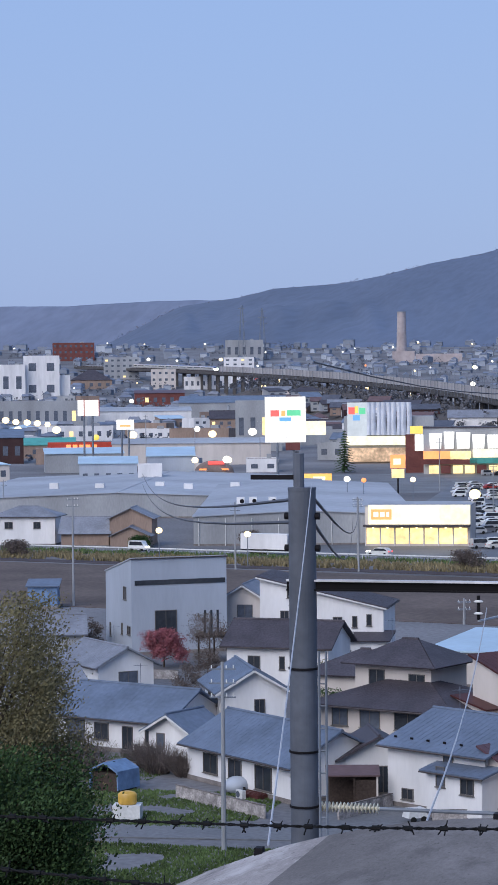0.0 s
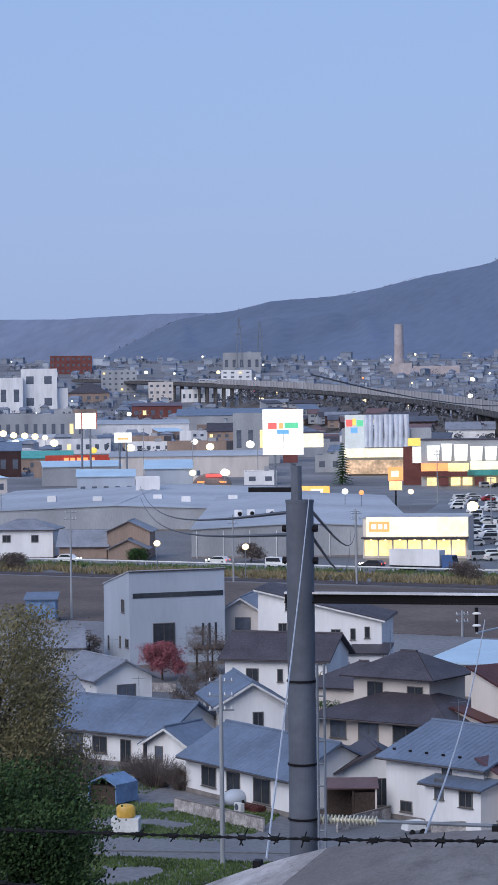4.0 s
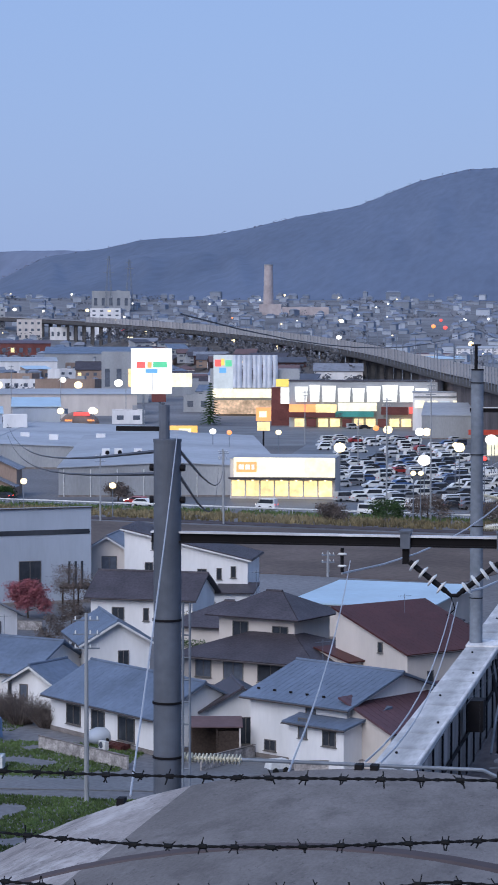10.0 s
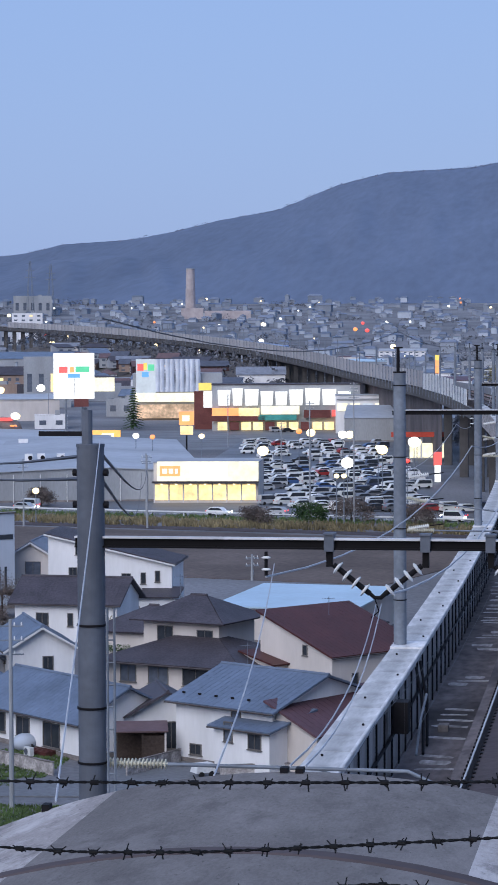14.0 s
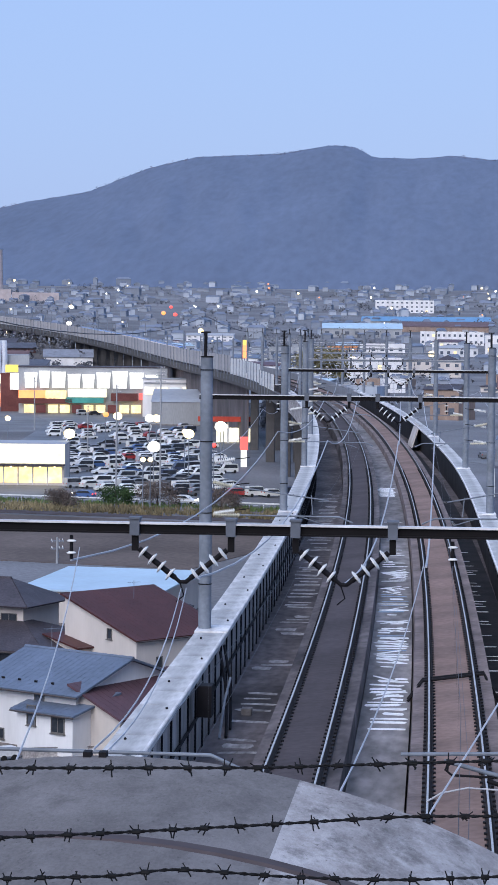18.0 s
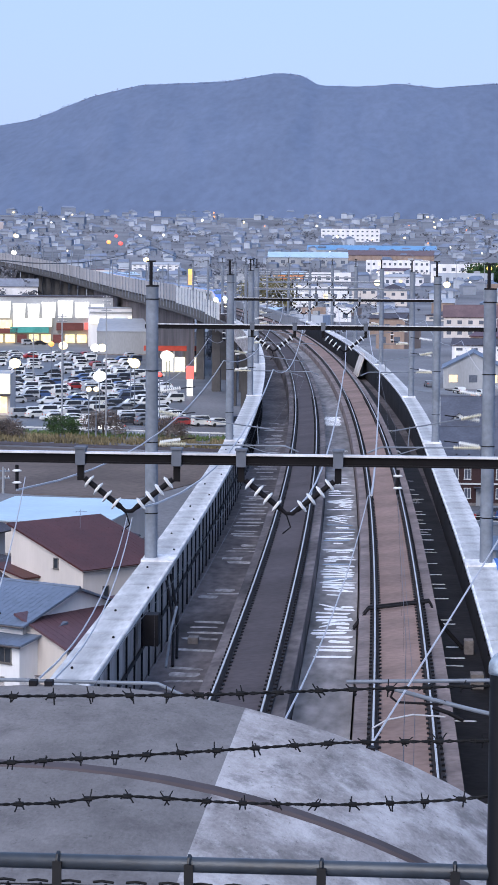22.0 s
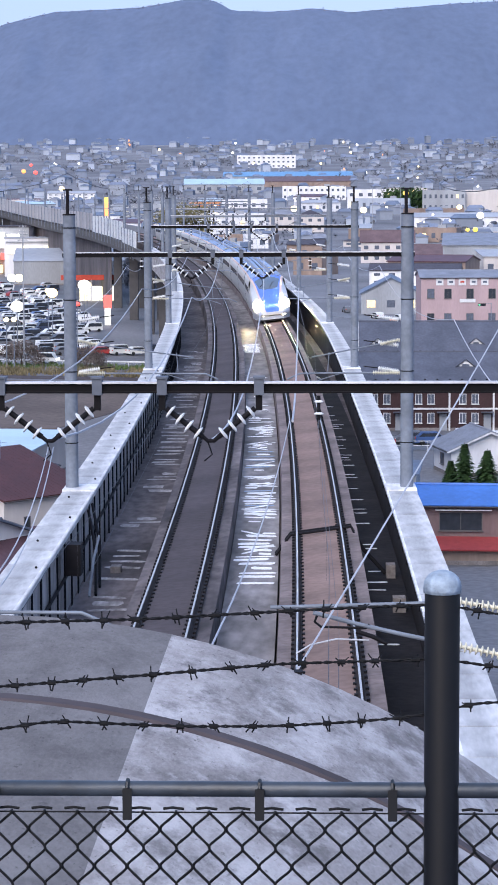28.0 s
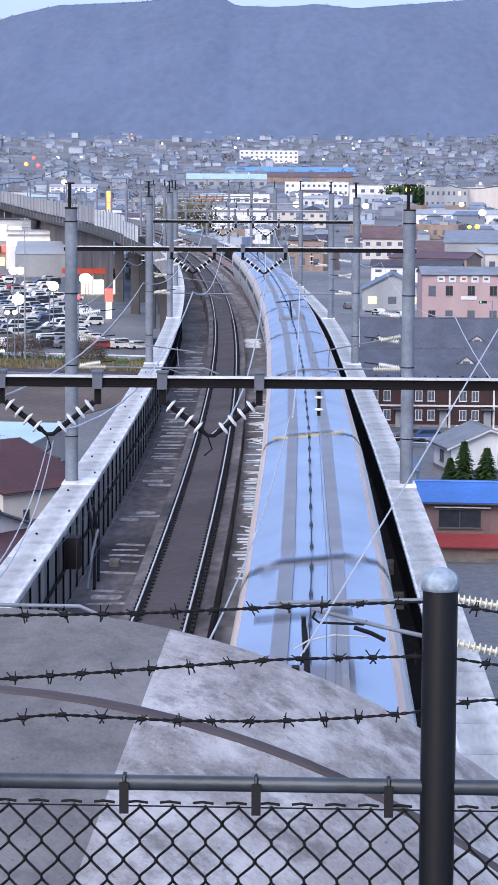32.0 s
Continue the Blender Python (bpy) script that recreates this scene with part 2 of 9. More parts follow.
GRASS_MAT = mat("grass_blades", (0.095, 0.14, 0.05), 0.8, 2, 0.25, 0.3, 0.4, 0.0, island=0.35)
DRY_GRASS = mat("dry_reeds", (0.20, 0.165, 0.095), 0.85, 1, 0.3, 0.05, 0.35, 0.0, island=0.35)
LEAF_DARK = mat("dark_leaves", (0.036, 0.068, 0.022), 0.7, 2, 0.3, 0.2, 0.4, 0.0, island=0.45)
LEAF_WILLOW = mat("young_olive_leaves", (0.165, 0.145, 0.075), 0.7, 2, 0.2, 0.2, 0.3, 0.0, island=0.15)
LEAF_RED = mat("crimson_leaves", (0.26, 0.085, 0.10), 0.7, 2, 0.3, 0.5, 0.3, 0.0, island=0.3)
TWIG = mat("bare_twigs", (0.13, 0.105, 0.095), 0.85, 4, 0.3, 0.5, 0.3, 0.0, island=0.3)
BARK = mat("bark", (0.07, 0.055, 0.045), 0.9, 6, 0.3, 0.8, 0.3, 0.4)
TRAIN_BLUE = mat("train_roof_blue", (0.215, 0.285, 0.44), 0.25, 1, 0.03, 0.25, 0.14, 0.02)
TRAIN_DEEP = mat("train_nose_blue", (0.075, 0.16, 0.50), 0.3, 1, 0.03, 0.25, 0.08, 0.0)
CAB_GLASS = mat("cab_glass", (0.09, 0.115, 0.15), 0.2, 1, 0.05, 0.25, 0.08, 0.0)
TRAIN_WHITE = mat("train_ivory_white", (0.54, 0.525, 0.51), 0.3, 1, 0.03, 0.25, 0.06, 0.0)
TRAIN_COPPER = mat("train_copper_line", (0.62, 0.44, 0.36), 0.4, 1, 0.05, 0.25, 0.1, 0.0)
TRAIN_GREY = mat("train_roof_walkway", (0.20, 0.205, 0.24), 0.7, 3, 0.08, 0.5, 0.12, 0.05)
TRAIN_DARK = mat("train_underframe", (0.035, 0.035, 0.04), 0.7, 3, 0.1, 0.5, 0.2, 0.1)
PANTO_YELLOW = mat("weathered_yellow_band", (0.52, 0.42, 0.20), 0.6, 3, 0.2, 1, 0.3, 0.05)
CAR_PAINTS = [mat("car_paint_" + n, c, 0.3, 1, 0.04, 0.4, 0.1, 0.0) for n, c in (
    ("white", (0.72, 0.72, 0.72)), ("silver", (0.38, 0.39, 0.41)), ("black", (0.025, 0.025, 0.03)), ("grey", (0.13, 0.135, 0.15)),
    ("blue", (0.05, 0.10, 0.24)), ("red", (0.30, 0.03, 0.03)), ("pearl", (0.60, 0.60, 0.58)), ("navy", (0.03, 0.04, 0.08)))]
TYRE = mat("tyre_rubber", (0.02, 0.02, 0.02), 0.9, 8, 0.1, 1, 0.1, 0.0)


def lamp(name, color, power, shelves=0.05):
    """A lit surface; shelves sets how unevenly a shop window glows."""
    return mat(name, (0.15, 0.15, 0.15), 0.6, 0.9, shelves, 0.25, shelves * 1.4, 0.0, glow=color, power=power)


LAMP_WHITE = lamp("lit_lamp_white", (1.0, 0.95, 0.85), 2.2)
LAMP_WARM = lamp("lit_lamp_warm", (1.0, 0.78, 0.40), 2.4)
LAMP_ORANGE = lamp("lit_lamp_orange", (1.0, 0.30, 0.05), 1.5)
LAMP_RED = lamp("lit_lamp_red", (1.0, 0.07, 0.04), 1.1)
LAMP_GREEN = lamp("lit_lamp_green", (0.08, 0.8, 0.35), 0.8)
LAMP_BLUE = lamp("lit_lamp_blue", (0.1, 0.45, 1.0), 0.85)
LAMP_YELLOW = lamp("lit_lamp_yellow", (1.0, 0.72, 0.06), 1.0)
LAMP_AMBER = lamp("lit_sign_amber", (1.0, 0.50, 0.05), 1.2)
SIGN_WHITE = lamp("lit_sign_white", (1.0, 0.98, 0.94), 1.05)
SIGN_PALE = lamp("lit_sign_pale", (0.84, 0.92, 1.0), 0.6)
SHOP_GLOW = lamp("lit_shop_window", (1.0, 0.74, 0.30), 1.3, 0.2)
SHOP_AMBER = lamp("lit_amber_wall", (1.0, 0.62, 0.32), 0.55, 0.3)
SHOP_WHITE = lamp("lit_shop_front_white", (1.0, 0.91, 0.62), 1.15, 0.1)
SIGN_BLUSH = lamp("lit_sign_pink", (1.0, 0.55, 0.85), 0.8)
HEADLIGHT = lamp("train_headlight_core", (1.0, 0.82, 0.42), 560.0)
HEAD_GLASS = lamp("train_headlight_glass", (1.0, 0.82, 0.46), 6.0)
CAR_HEAD = lamp("car_headlight", (1.0, 0.93, 0.80), 8.0)
CAR_TAIL = lamp("car_tail_light", (1.0, 0.05, 0.03), 3.0)


def ground_material():
    """Town soil: asphalt greys, dry earth and grass in patches, woods on the slopes far off."""
    m = mat("valley_ground", (0.165, 0.162, 0.172), 0.9, 1.5, 0.2, 0.02, 0.35, 0.3)
    return m


GROUND = ground_material()
WALL_STACK = mat("plant_concrete", (0.38, 0.33, 0.33), 0.85, 0.2, 0.1, 0.05, 0.15, 0.0)
# The blue glow of these woods stands in for distance haze.
FOREST = mat("spring_woods_haze_glow", (0.058, 0.058, 0.06), 0.95, 0.085, 0.09, 0.006, 0.09, 0.0, along=0.12, glow=(0.265, 0.43, 0.95), power=0.193)


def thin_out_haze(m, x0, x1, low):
    """Haze is painted as blue glow, thicker towards the open valley: it grows from x0 to x1."""
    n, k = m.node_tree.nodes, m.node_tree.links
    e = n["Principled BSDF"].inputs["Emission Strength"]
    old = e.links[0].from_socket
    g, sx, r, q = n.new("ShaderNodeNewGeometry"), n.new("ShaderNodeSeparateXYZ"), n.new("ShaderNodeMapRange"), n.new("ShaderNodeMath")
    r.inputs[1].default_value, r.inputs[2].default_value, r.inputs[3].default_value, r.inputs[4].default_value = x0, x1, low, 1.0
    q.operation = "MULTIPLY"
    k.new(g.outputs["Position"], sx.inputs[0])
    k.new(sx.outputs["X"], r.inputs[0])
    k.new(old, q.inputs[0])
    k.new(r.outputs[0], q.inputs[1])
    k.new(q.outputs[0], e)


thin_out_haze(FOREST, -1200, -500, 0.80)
FOREST_FAR = mat("far_woods_haze_glow", (0.09, 0.09, 0.095), 0.95, 0.05, 0.1, 0.006, 0.12, 0.0, along=0.05, glow=(0.33, 0.48, 1.0), power=0.21)
FOREST_TREE = mat("wood_crowns_haze_glow", (0.13, 0.115, 0.115), 0.95, 0.4, 0.2, 0.008, 0.3, 0.0, island=0.3, glow=(0.28, 0.45, 1.0), power=0.14)


def hood_material(name, color, scuff):
    """Old concrete with fine speckle, brown run-off streaks down the slope and pale scuffs."""
    m = mat(name, color, 0.92, 55, 0.12, 1.6, 0.16, 0.15, along=0.4)
    n, k = m.node_tree.nodes, m.node_tree.links
    b = n["Principled BSDF"]
    old = b.inputs["Base Color"].links[0].from_socket
    tc = n.new("ShaderNodeTexCoord")
    mp = n.new("ShaderNodeMapping")
    mp.inputs["Scale"].default_value = (1.0, 0.5, 1.0)
    k.new(tc.outputs["Object"], mp.inputs[0])
    last = old
    for size, lo, hi, tint, amount in ((1.7, 0.47, 0.62, (0.58, 0.54, 0.53), scuff), (3.6, 0.50, 0.64, (0.085, 0.075, 0.073), 0.45 + 0.3 * scuff), (9.0, 0.55, 0.66, (0.50, 0.47, 0.46), scuff * 0.6), (26.0, 0.60, 0.67, (0.06, 0.053, 0.05), 0.6)):
        t = n.new("ShaderNodeTexNoise")
        t.inputs["Scale"].default_value, t.inputs["Detail"].default_value, t.inputs["Roughness"].default_value = size, 8, 0.7
        k.new(mp.outputs[0], t.inputs["Vector"])
        r = n.new("ShaderNodeMapRange")
        r.inputs[1].default_value, r.inputs[2].default_value, r.inputs[4].default_value = lo, hi, amount
        k.new(t.outputs[0], r.inputs[0])
        x = n.new("ShaderNodeMixRGB")
        x.inputs[2].default_value = (*tint, 1)
        k.new(r.outputs[0], x.inputs[0])
        k.new(last, x.inputs[1])
        last = x.outputs[0]
    k.new(last, b.inputs["Base Color"])
    return m


HOOD_DARK = hood_material("hood_crown_concrete", (0.150, 0.135, 0.130), 0.10)
HOOD_PALE = hood_material("hood_flank_concrete", (0.285, 0.255, 0.245), 0.62)
# Far hedges, walls and roofs: distance haze is mixed into these blue-grey colours.
FAR_GROVE = mat("bare_hedges_hazed", (0.115, 0.118, 0.135), 0.95, 0.8, 0.35, 0.03, 0.3, 0.0, island=0.3)
FAR_WALL = mat("far_walls_hazed", (0.21, 0.235, 0.285), 0.85, 0.5, 0.05, 0.05, 0.1, 0.0, island=0.16)
FAR_WALL_PALE = mat("far_pale_walls_hazed", (0.33, 0.36, 0.42), 0.85, 0.5, 0.05, 0.05, 0.1, 0.0, island=0.25)
FAR_ROOF = mat("far_roofs_hazed", (0.165, 0.19, 0.25), 0.7, 0.5, 0.05, 0.05, 0.1, 0.0, island=0.16)
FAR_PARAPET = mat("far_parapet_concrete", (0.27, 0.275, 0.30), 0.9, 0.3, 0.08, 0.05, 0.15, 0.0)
BANK = mat("dead_grass_bank", (0.095, 0.082, 0.075), 0.95, 0.5, 0.25, 0.05, 0.35, 0.0)
NOISE_WALL = mat("noise_wall_concrete", (0.36, 0.345, 0.35), 0.85, 1.5, 0.08, 0.1, 0.16, 0.0, island=0.12, streak=0.3)
LIP = mat("worn_coping_edge", (0.66, 0.64, 0.64), 0.8, 5, 0.15, 1.5, 0.3, 0.1, along=0.3)
INFILL = mat("brown_infill_sheet", (0.125, 0.108, 0.108), 0.9, 0.6, 0.25, 0.08, 0.4, 0.0, streak=0.4)
# Piers and far left parapet carry the deck's dark underside in their colour.
PIER_GREY = mat("dark_pier_concrete", (0.09, 0.085, 0.085), 0.9, 1.0, 0.1, 0.3, 0.15, 0.0)


# ---- mesh helpers ----
class Mesh:
    """Collects vertices and faces of one part."""

    def __init__(self):
        self.v, self.f, self.s = [], [], []

    def add(self, verts, faces, slot=0):
        o = len(self.v)
        self.v.extend(verts)
        self.f.extend([[o + i for i in q] for q in faces])
        self.s.extend([slot] * len(faces))
        return self

    def box(self, x, y, z, sx, sy, sz, rz=0.0, slot=0, taper=1.0):
        """A box on its base centre (x, y, z), turned by rz degrees; taper narrows its top."""
        c, s = math.cos(radians(rz)), math.sin(radians(rz))
        vs = []
        for k, h in ((1.0, 0.0), (taper, sz)):
            for a, b in ((-1, -1), (1, -1), (1, 1), (-1, 1)):
                px, py = a * sx / 2 * k, b * sy / 2 * k
                vs.append((x + c * px - s * py, y + s * px + c * py, z + h))
        return self.add(vs, [(3, 2, 1, 0), (4, 5, 6, 7), (0, 1, 5, 4), (1, 2, 6, 5), (2, 3, 7, 6), (3, 0, 4, 7)], slot)

    def rod(self, p, q, r0, r1=None, n=8, slot=0):
        """A round rod from p to q."""
        p, q = Vector(p), Vector(q)
        r1 = r0 if r1 is None else r1
        d = (q - p).normalized()
        a = d.orthogonal().normalized()
        b = d.cross(a)
        vs = []
        for o, r in ((p, r0), (q, r1)):
            for i in range(n):
                t = 2 * math.pi * i / n
                vs.append(tuple(o + a * (r * math.cos(t)) + b * (r * math.sin(t))))
        fs = [(i, (i + 1) % n, n + (i + 1) % n, n + i) for i in range(n)] + [tuple(range(n))[::-1], tuple(range(n, 2 * n))]
        return self.add(vs, fs, slot)

    def tube(self, pts, r, n=6, slot=0):
        """A bent round tube along the points, in one skin."""
        pts = [Vector(p) for p in pts]
        side = None
        rings = []
        for i, p in enumerate(pts):
            d = (pts[min(i + 1, len(pts) - 1)] - pts[max(i - 1, 0)]).normalized()
            side = d.orthogonal().normalized() if side is None else (side - d * side.dot(d)).normalized()
            b = d.cross(side)
            rings.append([tuple(p + side * (r * math.cos(2 * math.pi * j / n)) + b * (r * math.sin(2 * math.pi * j / n))) for j in range(n)])
        return self.sweep(rings, slot=slot)

    def prism(self, outline, y0, y1, slot=0):
        """An outline in x and z, drawn out along y."""
        n = len(outline)
        vs = [(x, y0, z) for x, z in outline] + [(x, y1, z) for x, z in outline]
        fs = [(i, (i + 1) % n, n + (i + 1) % n, n + i) for i in range(n)] + [tuple(range(n))[::-1], tuple(range(n, 2 * n))]
        return self.add(vs, fs, slot)

    def ball(self, x, y, z, r, squash=1.0, seg=10, rings=6, slot=0):
        vs, fs = [], []
        for i in range(rings + 1):
            a = math.pi * i / rings
            for j in range(seg):
                b = 2 * math.pi * j / seg
                vs.append((x + r * math.sin(a) * math.cos(b), y + r * math.sin(a) * math.sin(b), z + r * squash * math.cos(a)))
        for i in range(rings):
            for j in range(seg):
                fs.append((i * seg + j, (i + 1) * seg + j, (i + 1) * seg + (j + 1) % seg, i * seg + (j + 1) % seg))
        return self.add(vs, fs, slot)

    def sweep(self, rings, close=True, slot=0, caps=True):
        """Joins rings of equal length into a skin."""
        n = len(rings[0])
        vs = [p for r in rings for p in r]
        fs = []
        for i in range(len(rings) - 1):
            for j in range(n if close else n - 1):
                fs.append((i * n + j, i * n + (j + 1) % n, (i + 1) * n + (j + 1) % n, (i + 1) * n + j))
        if close and caps:
            fs += [tuple(range(n))[::-1], tuple(range((len(rings) - 1) * n, len(rings) * n))]
        return self.add(vs, fs, slot)

    def data(self, name, mats, smooth=False):
        me = bpy.data.meshes.new(name)
        me.from_pydata(self.v, [], self.f)
        for m in mats:
            me.materials.append(m)
        if len(mats) > 1:
            me.polygons.foreach_set("material_index", self.s)
        if smooth:
            me.polygons.foreach_set("use_smooth", [True] * len(self.f))
        me.update()
        bm = bmesh.new()
        bm.from_mesh(me)
        bmesh.ops.recalc_face_normals(bm, faces=bm.faces)
        bm.to_mesh(me)
        bm.free()
        return me


def part(name, shape, material, parent, label="", at=None, smooth=False):
    """Links one mesh as a part of parent, at a place in the parent's space."""
    mats = material if isinstance(material, (list, tuple)) else [material]
    data = shape.data(name, mats, smooth) if isinstance(shape, Mesh) else shape
    ob = new(name, data)
    ob.parent = parent
    if at is not None:
        ob.matrix_basis = at
    if label:
        ob["label"] = label
    return ob


def thing(name, at, label, category, group="", kind=""):
    """An Empty at the base of a thing."""
    ob = new(name)
    ob.matrix_basis = at
    return tagged(ob, label, category, group, kind)


def solid(name, shape, material, at, label, category, group="", kind="", smooth=False):
    """A thing of one mesh."""
    mats = material if isinstance(material, (list, tuple)) else [material]
    ob = new(name, shape.data(name, mats, smooth))
    ob.matrix_basis = at
    return tagged(ob, label, category, group, kind)


def smooth_step(a, b, x):
    t = min(1.0, max(0.0, (x - a) / (b - a)))
    return t * t * (3 - 2 * t)


# ---- the plan of the line: straight under the hood, then a left-hand curve that climbs far off ----
def line_x(y):
    return -2.2 - 1.53e-4 * max(0.0, y - 14) ** 2


def rail_z(y):
    if y < 680:
        return 17.9
    if y < 900:
        return 17.9 + 0.024 * (y - 680) ** 2 / 440
    return 20.54 + 0.024 * (y - 900)


def on_line(y, off=0.0, up=0.0):
    """A point beside the line: off metres to its right, up metres over the rail."""
    s = -2 * 1.53e-4 * max(0.0, y - 14)
    k = math.sqrt(1 + s * s)
    return (line_x(y) + off / k, y - off * s / k, rail_z(y) + up)


CANT = radians(6.0)
TRACK_LEFT, TRACK_RIGHT = -2.09, 2.26


def canted(centre, o, u):
    """A point of a track's section, leaning into the curve about the middle of the track."""
    return (centre + (o - centre) * math.cos(CANT) - u * math.sin(CANT), u * math.cos(CANT) + (o - centre) * math.sin(CANT))


def right_edge(y):
    """The middle of the right-hand coping: the deck widens towards the curve."""
    return 5.17 + 0.65 * smooth_step(105, 195, y)


def line_pose(y, off=0.0, up=0.0):
    """A pose on the line whose y axis runs along it, away from the tunnel."""
    a, b = Vector(on_line(y - 0.5, off, up)), Vector(on_line(y + 0.5, off, up))
    d = b - a
    heading = math.degrees(math.atan2(-d.x, d.y))
    tilt = math.degrees(math.atan2(d.z, math.hypot(d.x, d.y)))
    p = on_line(y, off, up)
    return pose(*p, 0, 0, heading) @ pose(0, 0, 0, tilt, 0, 0)


def valley_z(x, y):
    """The valley floor: level near the line, a slow rise to the foot of the hills."""
    d = math.hypot(x, y)
    if d < 800:
        return 0.0
    a = min(d, 2950) - 800
    return 15.0e-6 * a * a + 0.0055 * a


# ---- ground: one sheet from the hillside under the camera to the foot of the hills ----
def ground_z(x, y):
    base = valley_z(x, max(y, 0))
    reach = 60 + 70 * smooth_step(12, 30, -x)
    hill = 27.55 * (1 - smooth_step(5, reach, y + 0.10 * abs(x)))
    if abs(x + 2.2) < 7.2 and y > 6:
        hill = min(hill, 12.5 * (1 - smooth_step(40, 80, y)))
    return max(base, hill) if y < 140 else base


def build_ground():
    xs = sorted(set([-3200, -2600, -2000, -1500, -1150, -900, -700, -560, -450, -370, -300, -250, -210, -180, -150, -125, -105, -90, -75, -60, -50, -40, -32, -25, -20, -16,
                     -13, -11, -9.5, -9.3, -7, -5, -2.2, 1, 3, 4.9, 5.1, 7, 9, 12, 16, 21, 28, 36, 46, 60, 80, 105, 140, 190, 260, 350, 480, 650, 900, 1200, 1600, 2100, 2700]))
    ys = [-400, -200, -100, -50, -25, -12, -5, 0, 3, 5, 6.5, 8, 10, 12.5, 15, 18, 22, 26, 30, 35, 40, 46, 52, 60, 70, 80, 92, 106, 120]
    while ys[-1] < 3050:
        ys.append(ys[-1] * 1.06 + 4)
    m = Mesh()
    nx = len(xs)
    m.v = [(x, y, ground_z(x, y) - 0.02) for y in ys for x in xs]
    m.f = [(j * nx + i, j * nx + i + 1, (j + 1) * nx + i + 1, (j + 1) * nx + i) for j in range(len(ys) - 1) for i in range(nx - 1)]
    m.s = [0] * len(m.f)
    solid("ground", m, GROUND, pose(0, 0, 0), "grey-brown valley floor with town soil and dry grass", "ground", kind="structure", smooth=True)


build_ground()

# ---- the wooded hills that close the valley ----
RIDGE = [(-0.80, 0.010), (-0.36, 0.014), (-0.335, 0.022), (-0.302, 0.0375), (-0.276, 0.0408), (-0.258, 0.0446), (-0.230, 0.046), (-0.213, 0.0488), (-0.190, 0.0539),
         (-0.165, 0.058), (-0.1385, 0.0673), (-0.118, 0.0718), (-0.100, 0.0726), (-0.081, 0.0735), (-0.060, 0.0771), (-0.050, 0.076), (-0.0435, 0.0718),
         (-0.025, 0.0714), (-0.010, 0.0727), (0.006, 0.0710), (0.028, 0.0727), (0.048, 0.0742), (0.10, 0.077), (0.30, 0.06), (0.9, 0.05)]


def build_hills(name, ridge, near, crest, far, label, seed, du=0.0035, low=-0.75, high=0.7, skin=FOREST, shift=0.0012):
    us, ts = [], [i / 26 for i in range(27)] + [1.1, 1.3]
    u = low
    while u < high:
        us.append(u)
        u += du if -0.45 < u < 0.15 else 0.02
    m = Mesh()
    for t in ts:
        d = near + (crest - near) * min(t, 1.0) + (far - crest) * max(0, t - 1) / 0.3
        for a in us:
            v = np.interp(a, [r[0] for r in ridge], [r[1] for r in ridge]) - shift * (1 - smooth_step(-0.17, -0.12, a))
            foot = valley_z(a * near, near) - 6
            top = EYE + v * crest
            # spurs and gullies run down the slope, strongest at mid height
            n1 = noise.noise(Vector((a * 34 + seed, t * 1.6, seed)))
            n2 = noise.noise(Vector((a * 95 + seed, t * 4.5, seed + 3)))
            n3 = noise.noise(Vector((a * 420, t * 3, seed + 7)))
            rise = t ** 0.92 if t < 1 else 1 - (t - 1) * 1.2
            z = foot + (top - foot) * rise
            mid = math.sin(math.pi * min(t, 1.0))
            z += mid * (n1 * 30 + n2 * 12) + n3 * 1.5 * (1 - mid)
            m.v.append((a * d, d + mid * n1 * 120, z))
    n = len(us)
    m.f = [(j * n + i, j * n + i + 1, (j + 1) * n + i + 1, (j + 1) * n + i) for j in range(len(ts) - 1) for i in range(n - 1)]
    m.s = [0] * len(m.f)
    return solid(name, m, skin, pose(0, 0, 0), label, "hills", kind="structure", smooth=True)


build_hills("backdrop_hills", RIDGE, 2900, 4150, 4500, "long wooded ridge with bare spring trees, haze put in as glow", 5)
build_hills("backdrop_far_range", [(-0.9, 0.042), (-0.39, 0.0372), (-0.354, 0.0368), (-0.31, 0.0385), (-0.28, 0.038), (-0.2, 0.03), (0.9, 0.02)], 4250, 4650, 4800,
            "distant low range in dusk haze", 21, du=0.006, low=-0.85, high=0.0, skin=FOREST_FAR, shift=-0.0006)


def ragged(m, rnd, x, y, z, tall, wide, n, size):
    """One far bare tree: a thin stem and a loose cloud of twig clumps."""
    m.add([(x - 0.15, y, z), (x + 0.15, y, z), (x, y, z + tall * 0.8)], [(0, 1, 2)])
    for _ in range(n):
        q = Vector((x + rnd.gauss(0, wide * 0.45), y + rnd.gauss(0, wide * 0.45), z + tall * min(1.0, max(0.12, rnd.gauss(0.6, 0.22)))))
        a = Vector((rnd.gauss(0, 1), rnd.gauss(0, 1), rnd.gauss(0, 1))).normalized()
        b = a.orthogonal().normalized() * size * rnd.uniform(0.5, 1.2)
        d = a.cross(b) * rnd.uniform(0.5, 1.0)
        m.add([tuple(q + b), tuple(q + d), tuple(q - b * 0.8), tuple(q - d)], [(0, 1, 2, 3)])


